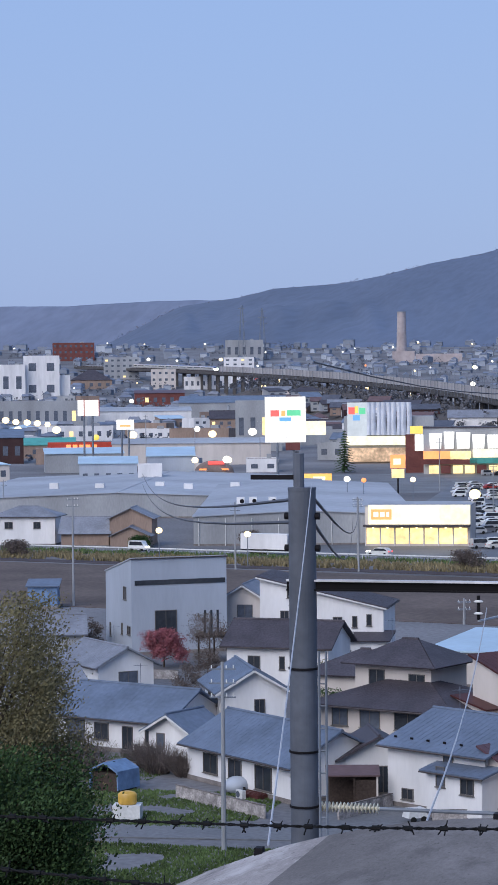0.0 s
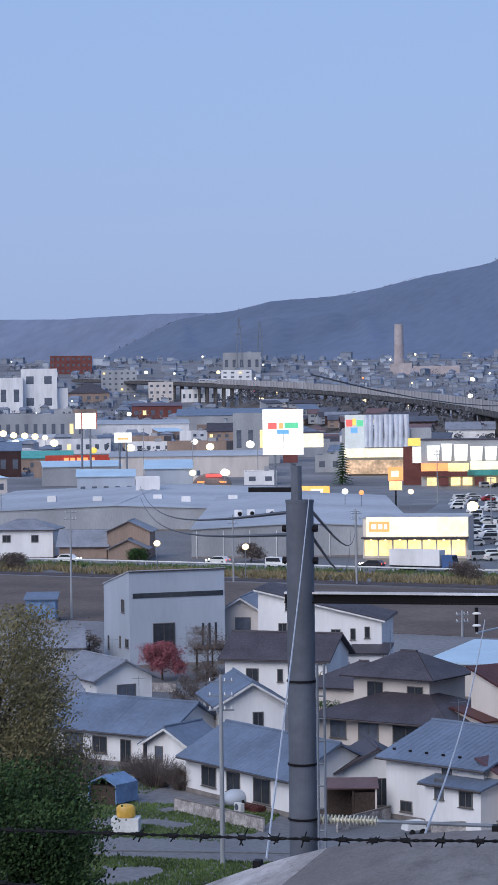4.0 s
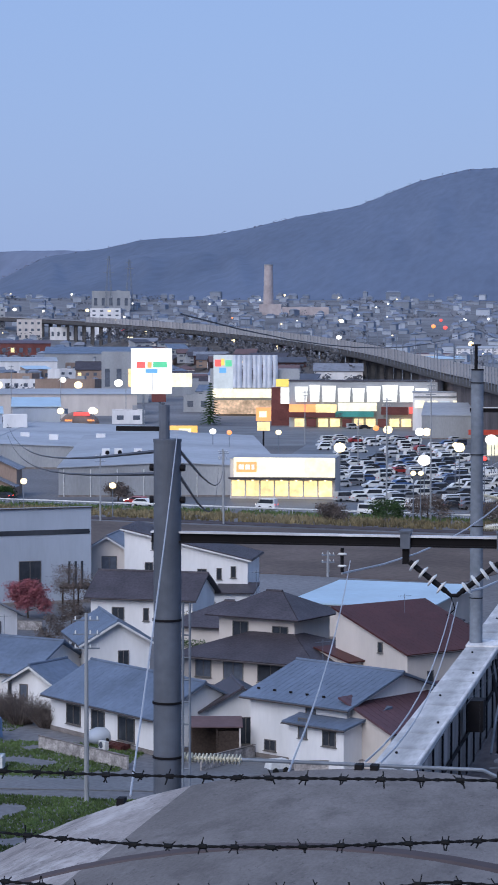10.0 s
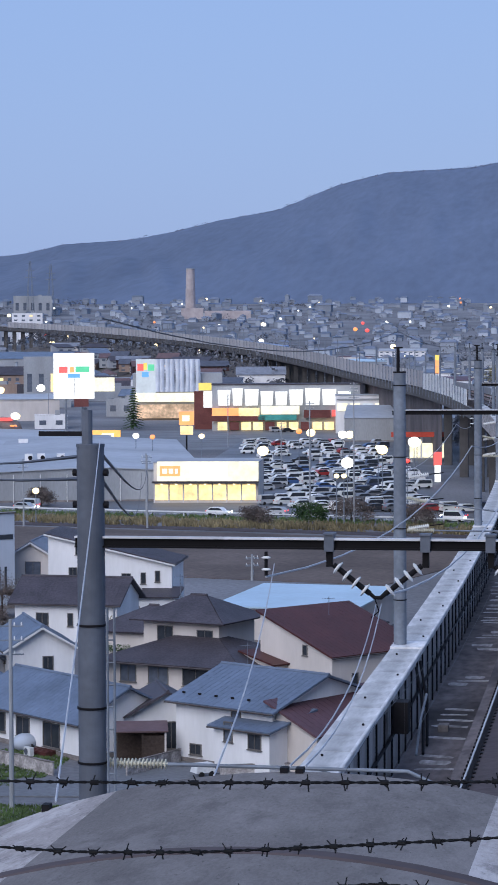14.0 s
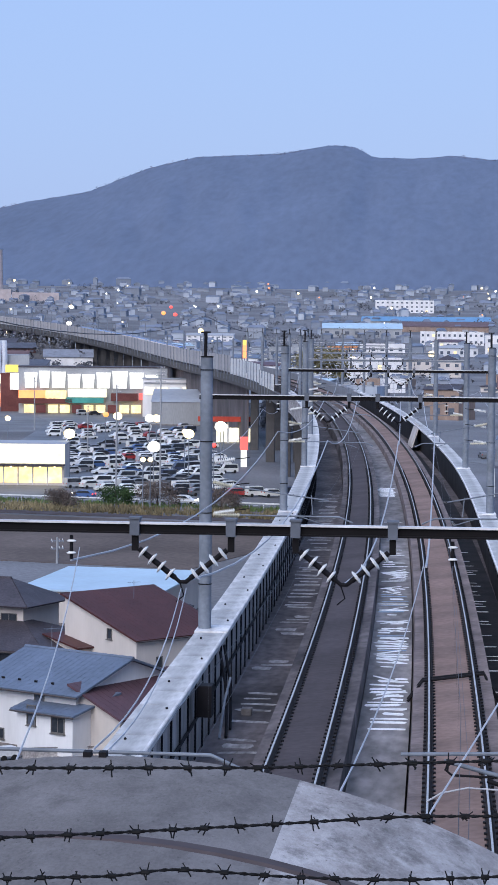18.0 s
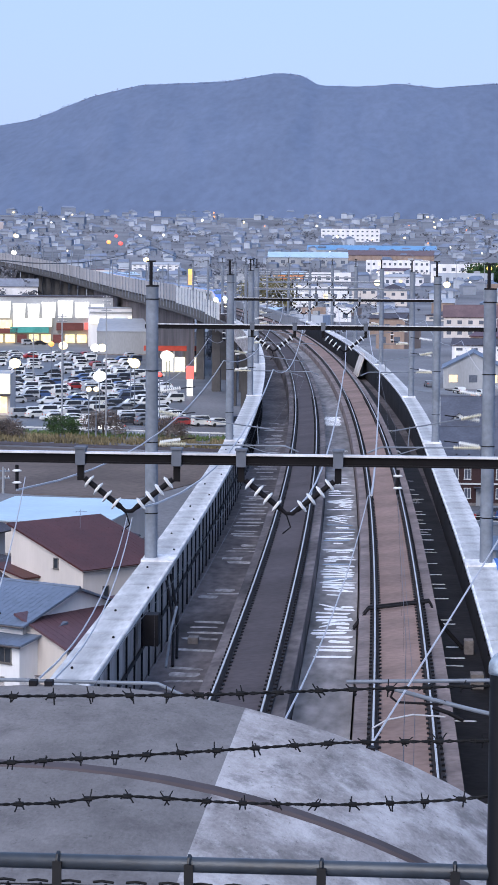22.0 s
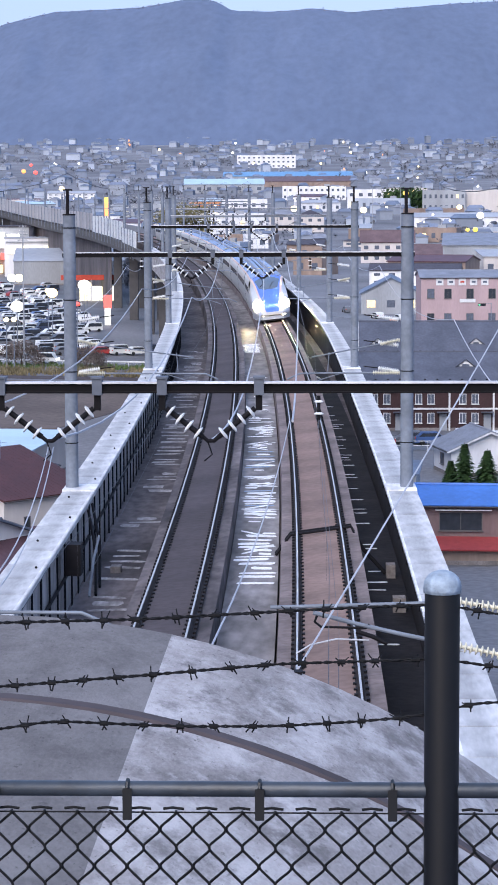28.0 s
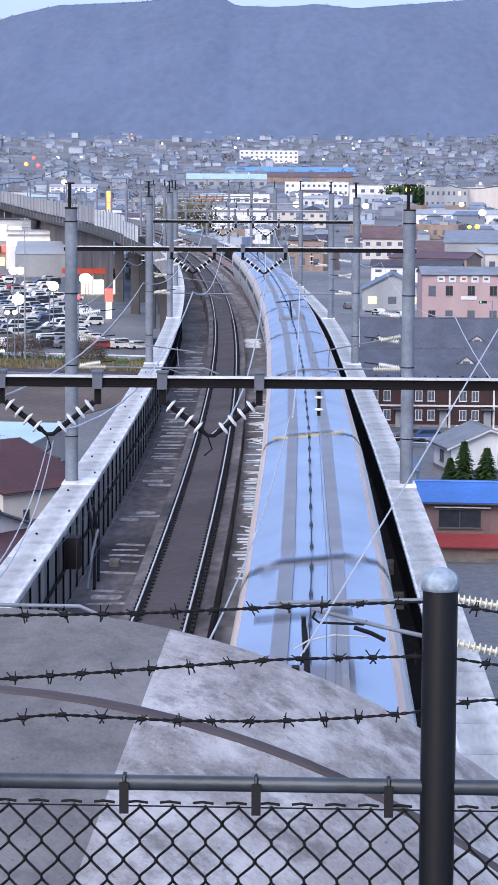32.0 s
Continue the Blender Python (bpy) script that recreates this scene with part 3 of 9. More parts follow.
def ridge_trees():
    """Crowns of bare trees along the crest, too many to count."""
    m = Mesh()
    rnd = random.Random(8)
    ru, rv = [r[0] for r in RIDGE], [r[1] for r in RIDGE]
    u = -0.33
    while u < 0.13:
        v = float(np.interp(u, ru, rv)) - 0.0012 * (1 - smooth_step(-0.17, -0.12, u))
        ragged(m, rnd, u * 4150, 4150 + rnd.uniform(-25, 10), EYE + v * 4150 - 8, rnd.uniform(5, 9), 5.0, 12, 1.5)
        u += rnd.uniform(0.0003, 0.0011)
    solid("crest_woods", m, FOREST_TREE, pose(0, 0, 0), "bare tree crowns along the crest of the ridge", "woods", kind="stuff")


ridge_trees()


# ---- the railway viaduct ----
NEAR = [10 + 5 * i for i in range(79)]
FAR = [405 + 24 * i for i in range(80)]
ALONG = NEAR + FAR


def swept(outline, ys, slot=0):
    m = Mesh()
    return m.sweep([[on_line(y, o, u) for o, u in outline] for y in ys], slot=slot)


def swept_edge(d0, d1, u0, u1, ys):
    """Like swept, but its offsets count from the right-hand edge of the deck."""
    m = Mesh()
    return m.sweep([[on_line(y, right_edge(y) + d, u) for d, u in ((d0, u0), (d1, u0), (d1, u1), (d0, u1))] for y in ys])


def rect(o0, o1, u0, u1):
    return [(o0, u0), (o1, u0), (o1, u1), (o0, u1)]


def build_viaduct():
    v = thing("viaduct", pose(0, 0, 0), "long concrete railway viaduct curving through the town", "viaduct", kind="structure")
    part("deck_slab", swept([(-6.2, -1.9), (-4.2, -3.4), (4.2, -3.4), (6.2, -1.9), (6.2, -1.65), (-6.2, -1.65)], ALONG), DECK, v, "stained dark concrete deck")
    for side in (-1, 1):
        # the far stretch of the parapet in long lengths, the left one dark like the underside
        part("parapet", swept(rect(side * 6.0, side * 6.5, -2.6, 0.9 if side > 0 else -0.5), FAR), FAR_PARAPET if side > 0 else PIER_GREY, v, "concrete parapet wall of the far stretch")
        part("outer_wall", swept(rect(-6.35, -6.5, -2.2, 0.85), NEAR) if side < 0 else swept_edge(0.30, 0.45, -2.2, 0.85, NEAR), CONCRETE_PALE, v, "pale concrete outer wall")
        if side < 0:
            part("inner_wall", swept(rect(-5.70, -5.85, -1.9, 0.85), NEAR), PARAPET_FACE, v, "grey inner face of the parapet")
        else:
            part("inner_wall", swept_edge(-0.10, 0.05, -1.9, 0.85, NEAR), GUTTER_BLACK, v, "black inner face of the parapet")
        # coping slabs, one by one
        data = Mesh().box(0, 0, 0.86, 1.12 if side < 0 else 1.04, 2.46, 0.14).box(-side * 0.50, 0, 0.995, 0.07, 2.44, 0.025, slot=1).data("coping_slab", [WALL_TOP, LIP])
        for i in range(112):
            y = 32 + 2.5 * i
            part("coping_slab", data, WALL_TOP, v, at=line_pose(y, -6.06 if side < 0 else right_edge(y), 0))
        tail = [312 + 6 * i for i in range(17)]
        part("coping", swept(rect(-5.5, -6.62, 0.86, 1.0), tail) if side < 0 else swept_edge(-0.52, 0.52, 0.86, 1.0, tail), WALL_TOP, v, "pale coping in one length")
    # brackets and hanging cable boxes under the inner edge of the right-hand coping
    bracket = Mesh().box(-0.46, 0, 0.62, 0.10, 0.16, 0.24).data("bracket", [DARK_STEEL])
    for i in range(46):
        part("bracket", bracket, DARK_STEEL, v, at=line_pose(48 + 2.5 * i, right_edge(48 + 2.5 * i), 0))
    for y, w in ((72.6, 0.40), (79.0, 0.30)):
        part("junction_box", Mesh().box(-0.50, 0, -1.58, w, 0.6, 0.45), CONCRETE, v, "grey box in the gutter", at=line_pose(y, right_edge(y), 0))
    # dark posts under the left coping, open between
    stud = Mesh().box(0, 0, -1.66, 0.055, 0.09, 2.53).data("stud", [DARK_STEEL])
    for i in range(72):
        part("stud", stud, DARK_STEEL, v, at=line_pose(38 + 2.25 * i, -5.62, 0))
    part("stud_rail", swept(rect(-5.66, -5.58, -0.45, -0.38), [36 + 5 * i for i in range(33)]), DARK_STEEL, v)
    part("middle_slab", swept(rect(-0.72, 0.90, -1.66, -0.95), ALONG), SLAB_GREY, v, "stained slab between the tracks")
    part("dark_gutter", swept(rect(3.62, 5.06, -1.66, -1.58), NEAR), GUTTER_BLACK, v, "dark gutter beside the track")
    # lime and water marks across the slabs: ragged stripes, thickest near the portal
    rnd = random.Random(12)

    def streak(m, y, o, lift, w, run, lean):
        k = 12
        ring = []
        for e in range(k):
            a = 2 * math.pi * e / k
            p = o + w / 2 * math.copysign(abs(math.cos(a)) ** 0.4, math.cos(a)) * rnd.uniform(0.88, 1.03)
            ring.append((y + run / 2 * math.copysign(abs(math.sin(a)) ** 0.5, math.sin(a)) * rnd.uniform(0.7, 1.2) + lean * (p - o), p))
        lo = [on_line(q, p, lift) for q, p in ring]
        m.sweep([lo, [(p[0], p[1], p[2] + 0.008) for p in lo]])

    marks, wet = Mesh(), Mesh()
    y = 47.0
    while y < 165:
        dense = smooth_step(73, 80, y) * (1 - smooth_step(120, 140, y))
        if rnd.random() < 0.12 + 0.62 * dense:
            w = rnd.uniform(0.35, 0.8) if rnd.random() < 0.28 else rnd.uniform(1.15, 1.5)
            o = rnd.uniform(-0.66 + w / 2, 0.86 - w / 2)
            streak(wet if rnd.random() < 0.12 else marks, y, o, -0.948, w, rnd.uniform(0.18, 0.55), rnd.uniform(-0.25, 0.25) * dense)
            if rnd.random() < 0.40 * dense:
                streak(marks, y + 0.6, rnd.uniform(-0.05, 0.25), -0.947, rnd.uniform(0.9, 1.3), rnd.uniform(0.2, 0.34), rnd.choice((-1, 1)) * rnd.uniform(0.9, 1.8))
        y += rnd.uniform(0.55, 1.15)
    for i in range(9):
        streak(marks, 178 + i * 1.1, rnd.uniform(-0.1, 0.1), -0.948, 1.3, 0.9, 0)
    m = part("lime_marks", marks, WHITE_MARK, v, "white lime streaks on the middle slab")
    m["kind"] = "stuff"
    m = part("wet_patches", wet, PUDDLE, v, "wet shining patches on the middle slab")
    m["kind"] = "stuff"
    marks, pale = Mesh(), Mesh()
    y = 44.0
    while y < 190:
        if rnd.random() < 0.62:
            w = rnd.uniform(0.6, 1.6)
            streak(pale, y, rnd.uniform(-5.35 + w / 2, -3.6 - w / 2), -1.648, w, rnd.uniform(0.25, 1.0), rnd.uniform(-0.25, 0.25))
        if rnd.random() < 0.42:
            w = rnd.uniform(0.4, 0.75)
            streak(marks, y, 3.72 + w / 2 + rnd.uniform(0, 0.25), -1.578, w, rnd.uniform(0.14, 0.26), rnd.uniform(-0.06, 0.06))
        y += rnd.uniform(0.9, 1.7)
    for m in (part("drain_marks", pale, CONCRETE_PALE, v, "pale drain strips on the deck"), part("lime_specks", marks, WHITE_MARK, v, "white marks in the dark gutter")):
        m["kind"] = "stuff"
    # small dark bolts along the copings
    bolt = Mesh().ball(0, 0, 1.03, 0.04, 0.9, 8, 5).data("coping_bolt", [DARK_STEEL])
    for i in range(22):
        part("coping_bolt", bolt, DARK_STEEL, v, at=line_pose(45 + 5 * i, -(5.75 + 0.5 * (i % 2)), 0))
    # cables over the right-hand track, bent pipes at the left wall
    for dy in (0.0, 0.45):
        part("cross_cable", Mesh().tube([on_line(79.4 + dy, 0.8, -0.9), on_line(79.4 + dy, 1.3, -0.2), on_line(79.8 + dy, 3.35, 0.02), on_line(79.4 + dy, 3.75, -0.7), on_line(79.2 + dy, 4.5, -1.5)], 0.05, 6), DARK_STEEL, v, "dark cable crossing the track")
    for dy in (0.0, 1.6):
        part("bent_pipe", Mesh().tube([on_line(79 + dy, -5.5, 0.7), on_line(77.5 + dy, -5.2, -0.1), on_line(77 + dy, -5.1, -0.9), on_line(75.6 + dy, -5.0, -1.6)], 0.05, 8), DARK_STEEL, v, "dark bent cable pipe")
    part("bent_pipe", Mesh().tube([on_line(76.5, -4.95, 0.2), on_line(75.5, -5.05, -0.4), on_line(74.2, -5.1, -1.4)], 0.045, 8), GALV, v, "pale bent pipe")
    part("equipment_box", Mesh().box(*on_line(71, -5.25, -0.15), 0.45, 0.7, 0.95), DARK_STEEL, v, "dark equipment box on the wall")
    part("loose_block", Mesh().box(*on_line(80.5, -4.7, -1.64), 0.35, 0.5, 0.22), CONCRETE, v, "small concrete block")
    # white noise panels on the far curve, one leaning panel at the right
    near_panel = Mesh().box(0, 0, -0.2, 0.14, 9.75, 4.0).box(-0.12, 4.88, -1.9, 0.2, 0.22, 5.8, slot=1).data("noise_panel", [FRAME_WHITE, GALV])
    far_panel = Mesh().box(0, 0, 0.1, 0.14, 9.75, 4.3).box(-0.12, 4.88, -1.9, 0.2, 0.22, 6.4, slot=1).data("noise_panel", [NOISE_WALL, GALV])
    for i in range(140):
        y = 460 + 10 * i
        part("noise_panel", near_panel if y < 610 else far_panel, NOISE_WALL, v, at=line_pose(y, -6.4, 0 if y > 505 else -1.2))
    lean = Mesh().box(0, 0, 0, 0.1, 9, 2.6).data("leaning_panel", [WALL_CREAM])
    part("leaning_panel", lean, WALL_CREAM, v, "pale panel leaning at the wall", at=line_pose(262, 4.7, -1.3) @ pose(0, 0, 0, 0, 18, 0))
    # piers
    for i in range(80):
        y = 70 + 25 * i
        if y > 2000:
            break
        if 400 < y < 590 and i % 2:
            continue
        if 590 < y < 880:
            # added brown sheets stand in for the dark space under the deck
            part("infill_wall", swept(rect(-3.9, -3.5, -rail_z(y) - 0.3, -3.3), [y - 12.4, y, y + 12.4]), INFILL, v, "brown wall sheet added under the deck")
            continue
        for o in (-3.0, 3.0):
            x, yy, z = on_line(y, o, -3.3)
            g = valley_z(x, yy)
            if z - g > 2:
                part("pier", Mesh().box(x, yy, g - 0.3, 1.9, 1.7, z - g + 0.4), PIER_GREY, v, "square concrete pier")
    return v


build_viaduct()


def build_track(side, bed, label):
    """One track: raised slab bed, two rails with bright heads, rows of fastenings."""
    o = TRACK_LEFT if side < 0 else TRACK_RIGHT
    lean = lambda outline: swept([canted(o, a, u) for a, u in outline], ALONG)
    t = thing("railway_track", pose(0, 0, 0), label, "track", "tracks on the viaduct", kind="structure")
    part("bed", swept([(o - 1.36, -1.65), (o + 1.36, -1.65), canted(o, o + 1.30, -0.30), canted(o, o - 1.30, -0.30)], ALONG), SHOULDER if side > 0 else DECK, t, "raised concrete track bed")
    part("slab", lean(rect(o - 0.62, o + 0.62, -0.32, -0.20)), bed, t)
    for s in (-1, 1):
        r = o + s * 0.75
        part("rail", lean([(r - 0.07, -0.20), (r + 0.07, -0.20), (r + 0.037, -0.03), (r - 0.037, -0.03)]), RAIL, t, "rusty rail")
        part("rail_head", lean(rect(r - 0.026, r + 0.026, -0.03, 0.0)), RAIL_TOP, t, "bright worn rail head")
        part("rail_seat", lean(rect(r - 0.17, r + 0.17, -0.31, -0.21)), RAIL_SEAT, t, "dark rail seat")
        m = Mesh()
        y = 30.0
        while y < 200:
            for q in (-0.14, 0.14):
                x, yy, z = on_line(y, *canted(o, r + q, -0.22))
                m.box(x, yy, z, 0.08, 0.13, 0.06)
            y += 0.625
        f = part("fastenings", m, DARK_STEEL, t, "row of rail fastenings")
        f["kind"] = "stuff"
    return t


build_track(-1, BED_LEFT, "railway track on a dark slab, worn bright rails")
build_track(1, BED_RIGHT, "railway track on a rust-brown slab, worn bright rails")


# ---- the tunnel hood in the foreground ----
HX, HZ, HR, HY = -2.2, EYE - 8.17, 5.45, 14.8


def hood_point(a, y, r=HR):
    return (HX + r * math.sin(a), y, HZ + r * math.cos(a))


def build_hood():
    h = thing("tunnel_hood", pose(0, 0, 0), "round-topped concrete tunnel hood, weathered and water-stained", "tunnel hood", kind="structure")
    cuts = [(-1.9, -0.2408, HOOD_PALE, "pale concrete flank"), (-0.2408, 0.2126, HOOD_DARK, "dark grey concrete crown"), (0.2126, 1.9, HOOD_PALE, "pale water-stained flank")]
    for y0, y1, lift in ((12.42, HY, 0.0), (-30, 12.30, 0.015)):
        for a0, a1, m, label in cuts:
            n = max(8, int((a1 - a0) / 0.05))
            ang = [a0 + (a1 - a0) * i / n for i in range(n + 1)]
            s = Mesh()
            ring = lambda y: [hood_point(a, y, HR + lift) for a in ang] + [hood_point(a, y, HR - 0.45) for a in reversed(ang)]
            ys = [y0 + (y1 - y0) * i / 6 for i in range(7)]
            s.sweep([ring(y) for y in ys])
            part("shell", s, m, h, label)
    n = 90
    ang = [-1.9 + 3.8 * i / n for i in range(n + 1)]
    s = Mesh()
    s.sweep([[hood_point(a, 12.36 + dy + 0.05 * math.sin(a * 5), HR + lift) for a in ang] + [hood_point(a, 12.36 + dy + 0.05 * math.sin(a * 5), HR - 0.4) for a in reversed(ang)] for dy, lift in ((-0.09, 0.0), (-0.06, 0.025), (0.06, 0.025), (0.09, 0.0))])
    part("ring_joint", s, BED_LEFT, h, "dark sealing band round the hood")
    return h


build_hood()


# ---- the fence in front of the camera ----
def build_fence():
    fy = 4.0
    f = thing("chain_link_fence", pose(-0.011, fy, EYE + 0.004), "chain-link fence with steel posts and barbed wire", "fence")
    for px in (0.184, -1.816, 2.184):
        post = part("post", Mesh().sweep([[(px + 0.0302 * math.cos(2 * math.pi * j / 40), 0.0302 * math.sin(2 * math.pi * j / 40), z) for j in range(40)] for z in (-2.0, -1.3, -0.69)], caps=False), BLACK_PAINT, f, "black-painted steel post", smooth=True)
        cap = Mesh()
        rings = []
        for i in range(7):
            a = math.pi / 2 * i / 6
            rings.append([(px + 0.0325 * math.cos(a) * math.cos(b), 0.0325 * math.cos(a) * math.sin(b), -0.69 + 0.027 * math.sin(a)) for b in [2 * math.pi * j / 24 for j in range(24)]])
        cap.sweep([[(p[0], p[1], -0.702) for p in rings[0]]] + rings)
        part("post_cap", cap, CAP_GREY, post, "domed grey zinc cap", smooth=True)
    part("top_rail", Mesh().rod((-1.85, 0, -1.047), (2.25, 0, -1.047), 0.0136, n=18), FENCE_RAIL, f, "weathered grey steel pipe rail", smooth=True)
    for i in range(-8, 10):
        cx = 0.10 + i * 0.2285
        if abs(cx - 0.184) < 0.05:
            continue
        c = Mesh()
        c.tube([(cx + 0.0, 0.0155 * math.sin(a), -1.047 + 0.0155 * math.cos(a)) for a in [2 * math.pi * k / 10 for k in range(11)]], 0.0035, 6)
        c.box(cx, -0.016, -1.098, 0.016, 0.004, 0.055)
        part("clamp", c, BLACK_PAINT, f, "black wire clamp")
    # woven mesh: each wire winds left and right and lies twisted along its neighbour for a short length
    p, rows_n, pitch = 0.0572, 10, 0.066
    top = -1.086
    wave = (0.0, 0.04, 0.18, 0.34, 0.50, 0.66, 0.82, 0.96, 1.0, 0.96, 0.82, 0.66, 0.50, 0.34, 0.18, 0.04)
    lane = [[], []]
    for k in range(rows_n * 16 + 1):
        e = wave[k % 16]
        lane[0].append((p / 2 * e - 0.0008, 0.003 * math.cos(2 * math.pi * k / 16), top - k * pitch / 16))
        lane[1].append((p - p / 2 * e + 0.0008, -0.003 * math.cos(2 * math.pi * k / 16), top - k * pitch / 16))
    woven = [Mesh().tube(q, 0.0025, 5).data("mesh_wire", [BARB]) for q in lane]
    curl = Mesh().tube([(-0.022, 0, top + 0.004), (-0.006, -0.002, top + 0.0065), (0.014, 0, top + 0.0035)], 0.0025, 5).data("knuckle", [BARB])
    for i in range(-32, 40):
        for q in woven:
            part("mesh_wire", q, BARB, f, at=pose(0.184 + i * p, 0, 0))
        part("knuckle", curl, BARB, f, at=pose(0.184 + i * p, 0, 0))
    part("tie_wire", Mesh().tube([(-1.8, 0, top - 0.0025), (2.2, 0, top - 0.0025)], 0.0015, 5), BARB, f)
    # three barbed wires that sag between the posts
    rnd = random.Random(4)
    sags = (((-1.85, -0.775), (-1.54, -0.771), (-1.07, -0.769), (-0.85, -0.765), (-0.58, -0.757), (-0.33, -0.750), (-0.03, -0.732), (0.184, -0.722), (0.29, -0.742), (0.6, -0.77), (1.3, -0.78), (2.25, -0.72)),
            ((-1.85, -0.84), (-1.54, -0.867), (-1.16, -0.886), (-1.0, -0.891), (-0.78, -0.884), (-0.57, -0.868), (-0.33, -0.848), (-0.1, -0.827), (0.13, -0.819), (0.184, -0.817), (0.29, -0.833), (0.7, -0.87), (2.25, -0.82)),
            ((-1.85, -0.94), (-1.1, -0.975), (-0.726, -0.952), (-0.57, -0.944), (-0.50, -0.928), (-0.42, -0.931), (-0.28, -0.937), (-0.1, -0.936), (0.055, -0.926), (0.15, -0.916), (0.21, -0.903), (0.26, -0.888), (0.35, -0.90), (0.8, -0.94), (2.25, -0.90)))
    for bends in sags:
        def at(x, bends=bends):
            return sum(float(np.interp(x + d, [b[0] for b in bends], [b[1] for b in bends])) for d in (-0.04, -0.02, 0.0, 0.02, 0.04)) / 5
        pts = [(-1.8 + 0.0125 * i) for i in range(321)]
        w = part("barbed_wire", Mesh().tube([(x, 0.0018 * math.cos(x * 160), at(x) + 0.0018 * math.sin(x * 160)) for x in pts]
                                            + [(x, -0.0018 * math.cos(x * 160), at(x) - 0.0018 * math.sin(x * 160)) for x in reversed(pts)], 0.0017, 5), BARB, f, "twisted barbed wire")
        x = -1.78 + rnd.uniform(0, 0.05)
        while x < 2.2:
            b = Mesh()
            z = at(x)
            for q in range(2):
                a = rnd.uniform(0.3, 2.8)
                l = rnd.uniform(0.0105, 0.0155)
                dx = 0.0035 * (q * 2 - 1)
                b.rod((x + dx - 0.8 * l * math.cos(a), -l * 0.3, z - l * math.sin(a)), (x + dx + 0.8 * l * math.cos(a), l * 0.3, z + l * math.sin(a) * rnd.uniform(0.6, 1.3)), 0.0015, 0.0011, 5)
            b.rod((x - 0.007, 0, z), (x + 0.007, 0, z), 0.0046, 0.0046, 7)
            part("barb", b, BARB, w)
            x += 0.0615 + rnd.uniform(-0.008, 0.008)
    return f


build_fence()


# ---- portals that carry the overhead line ----
PORTALS = [36, 82.5, 137, 182, 236, 288, 340, 392, 444, 497, 550]


def insulator(m, p, q, r, n, slot_rod=0, slot_disc=1, thick=0.028):
    """A string of porcelain sheds on a rod, in one turned skin."""
    p, q = Vector(p), Vector(q)
    length = (q - p).length
    d = (q - p) / length
    a = d.orthogonal().normalized()
    b = d.cross(a)
    prof = [(0.0, 0.0), (0.0, r * 0.36)]
    for i in range(n):
        c = length * (i + 0.5) / n
        prof += [(c - thick, r * 0.36), (c - thick * 0.9, r * 0.5), (c - thick * 0.2, r), (c + thick * 0.3, r * 0.9), (c + thick * 0.32, r * 0.36)]
    prof += [(length, r * 0.36), (length, 0.0)]
    k, o = 12, len(m.v)
    for t, e in prof:
        m.v.extend(tuple(p + d * t + a * (e * math.cos(2 * math.pi * w / k)) + b * (e * math.sin(2 * math.pi * w / k))) for w in range(k))
    for w, ((_, e0), (_, e1)) in enumerate(zip(prof, prof[1:])):
        shed = max(e0, e1) > r * 0.6
        for h in range(k):
            m.f.append([o + w * k + h, o + w * k + (h + 1) % k, o + (w + 1) * k + (h + 1) % k, o + (w + 1) * k + h])
            m.s.append(slot_disc if shed else slot_rod)


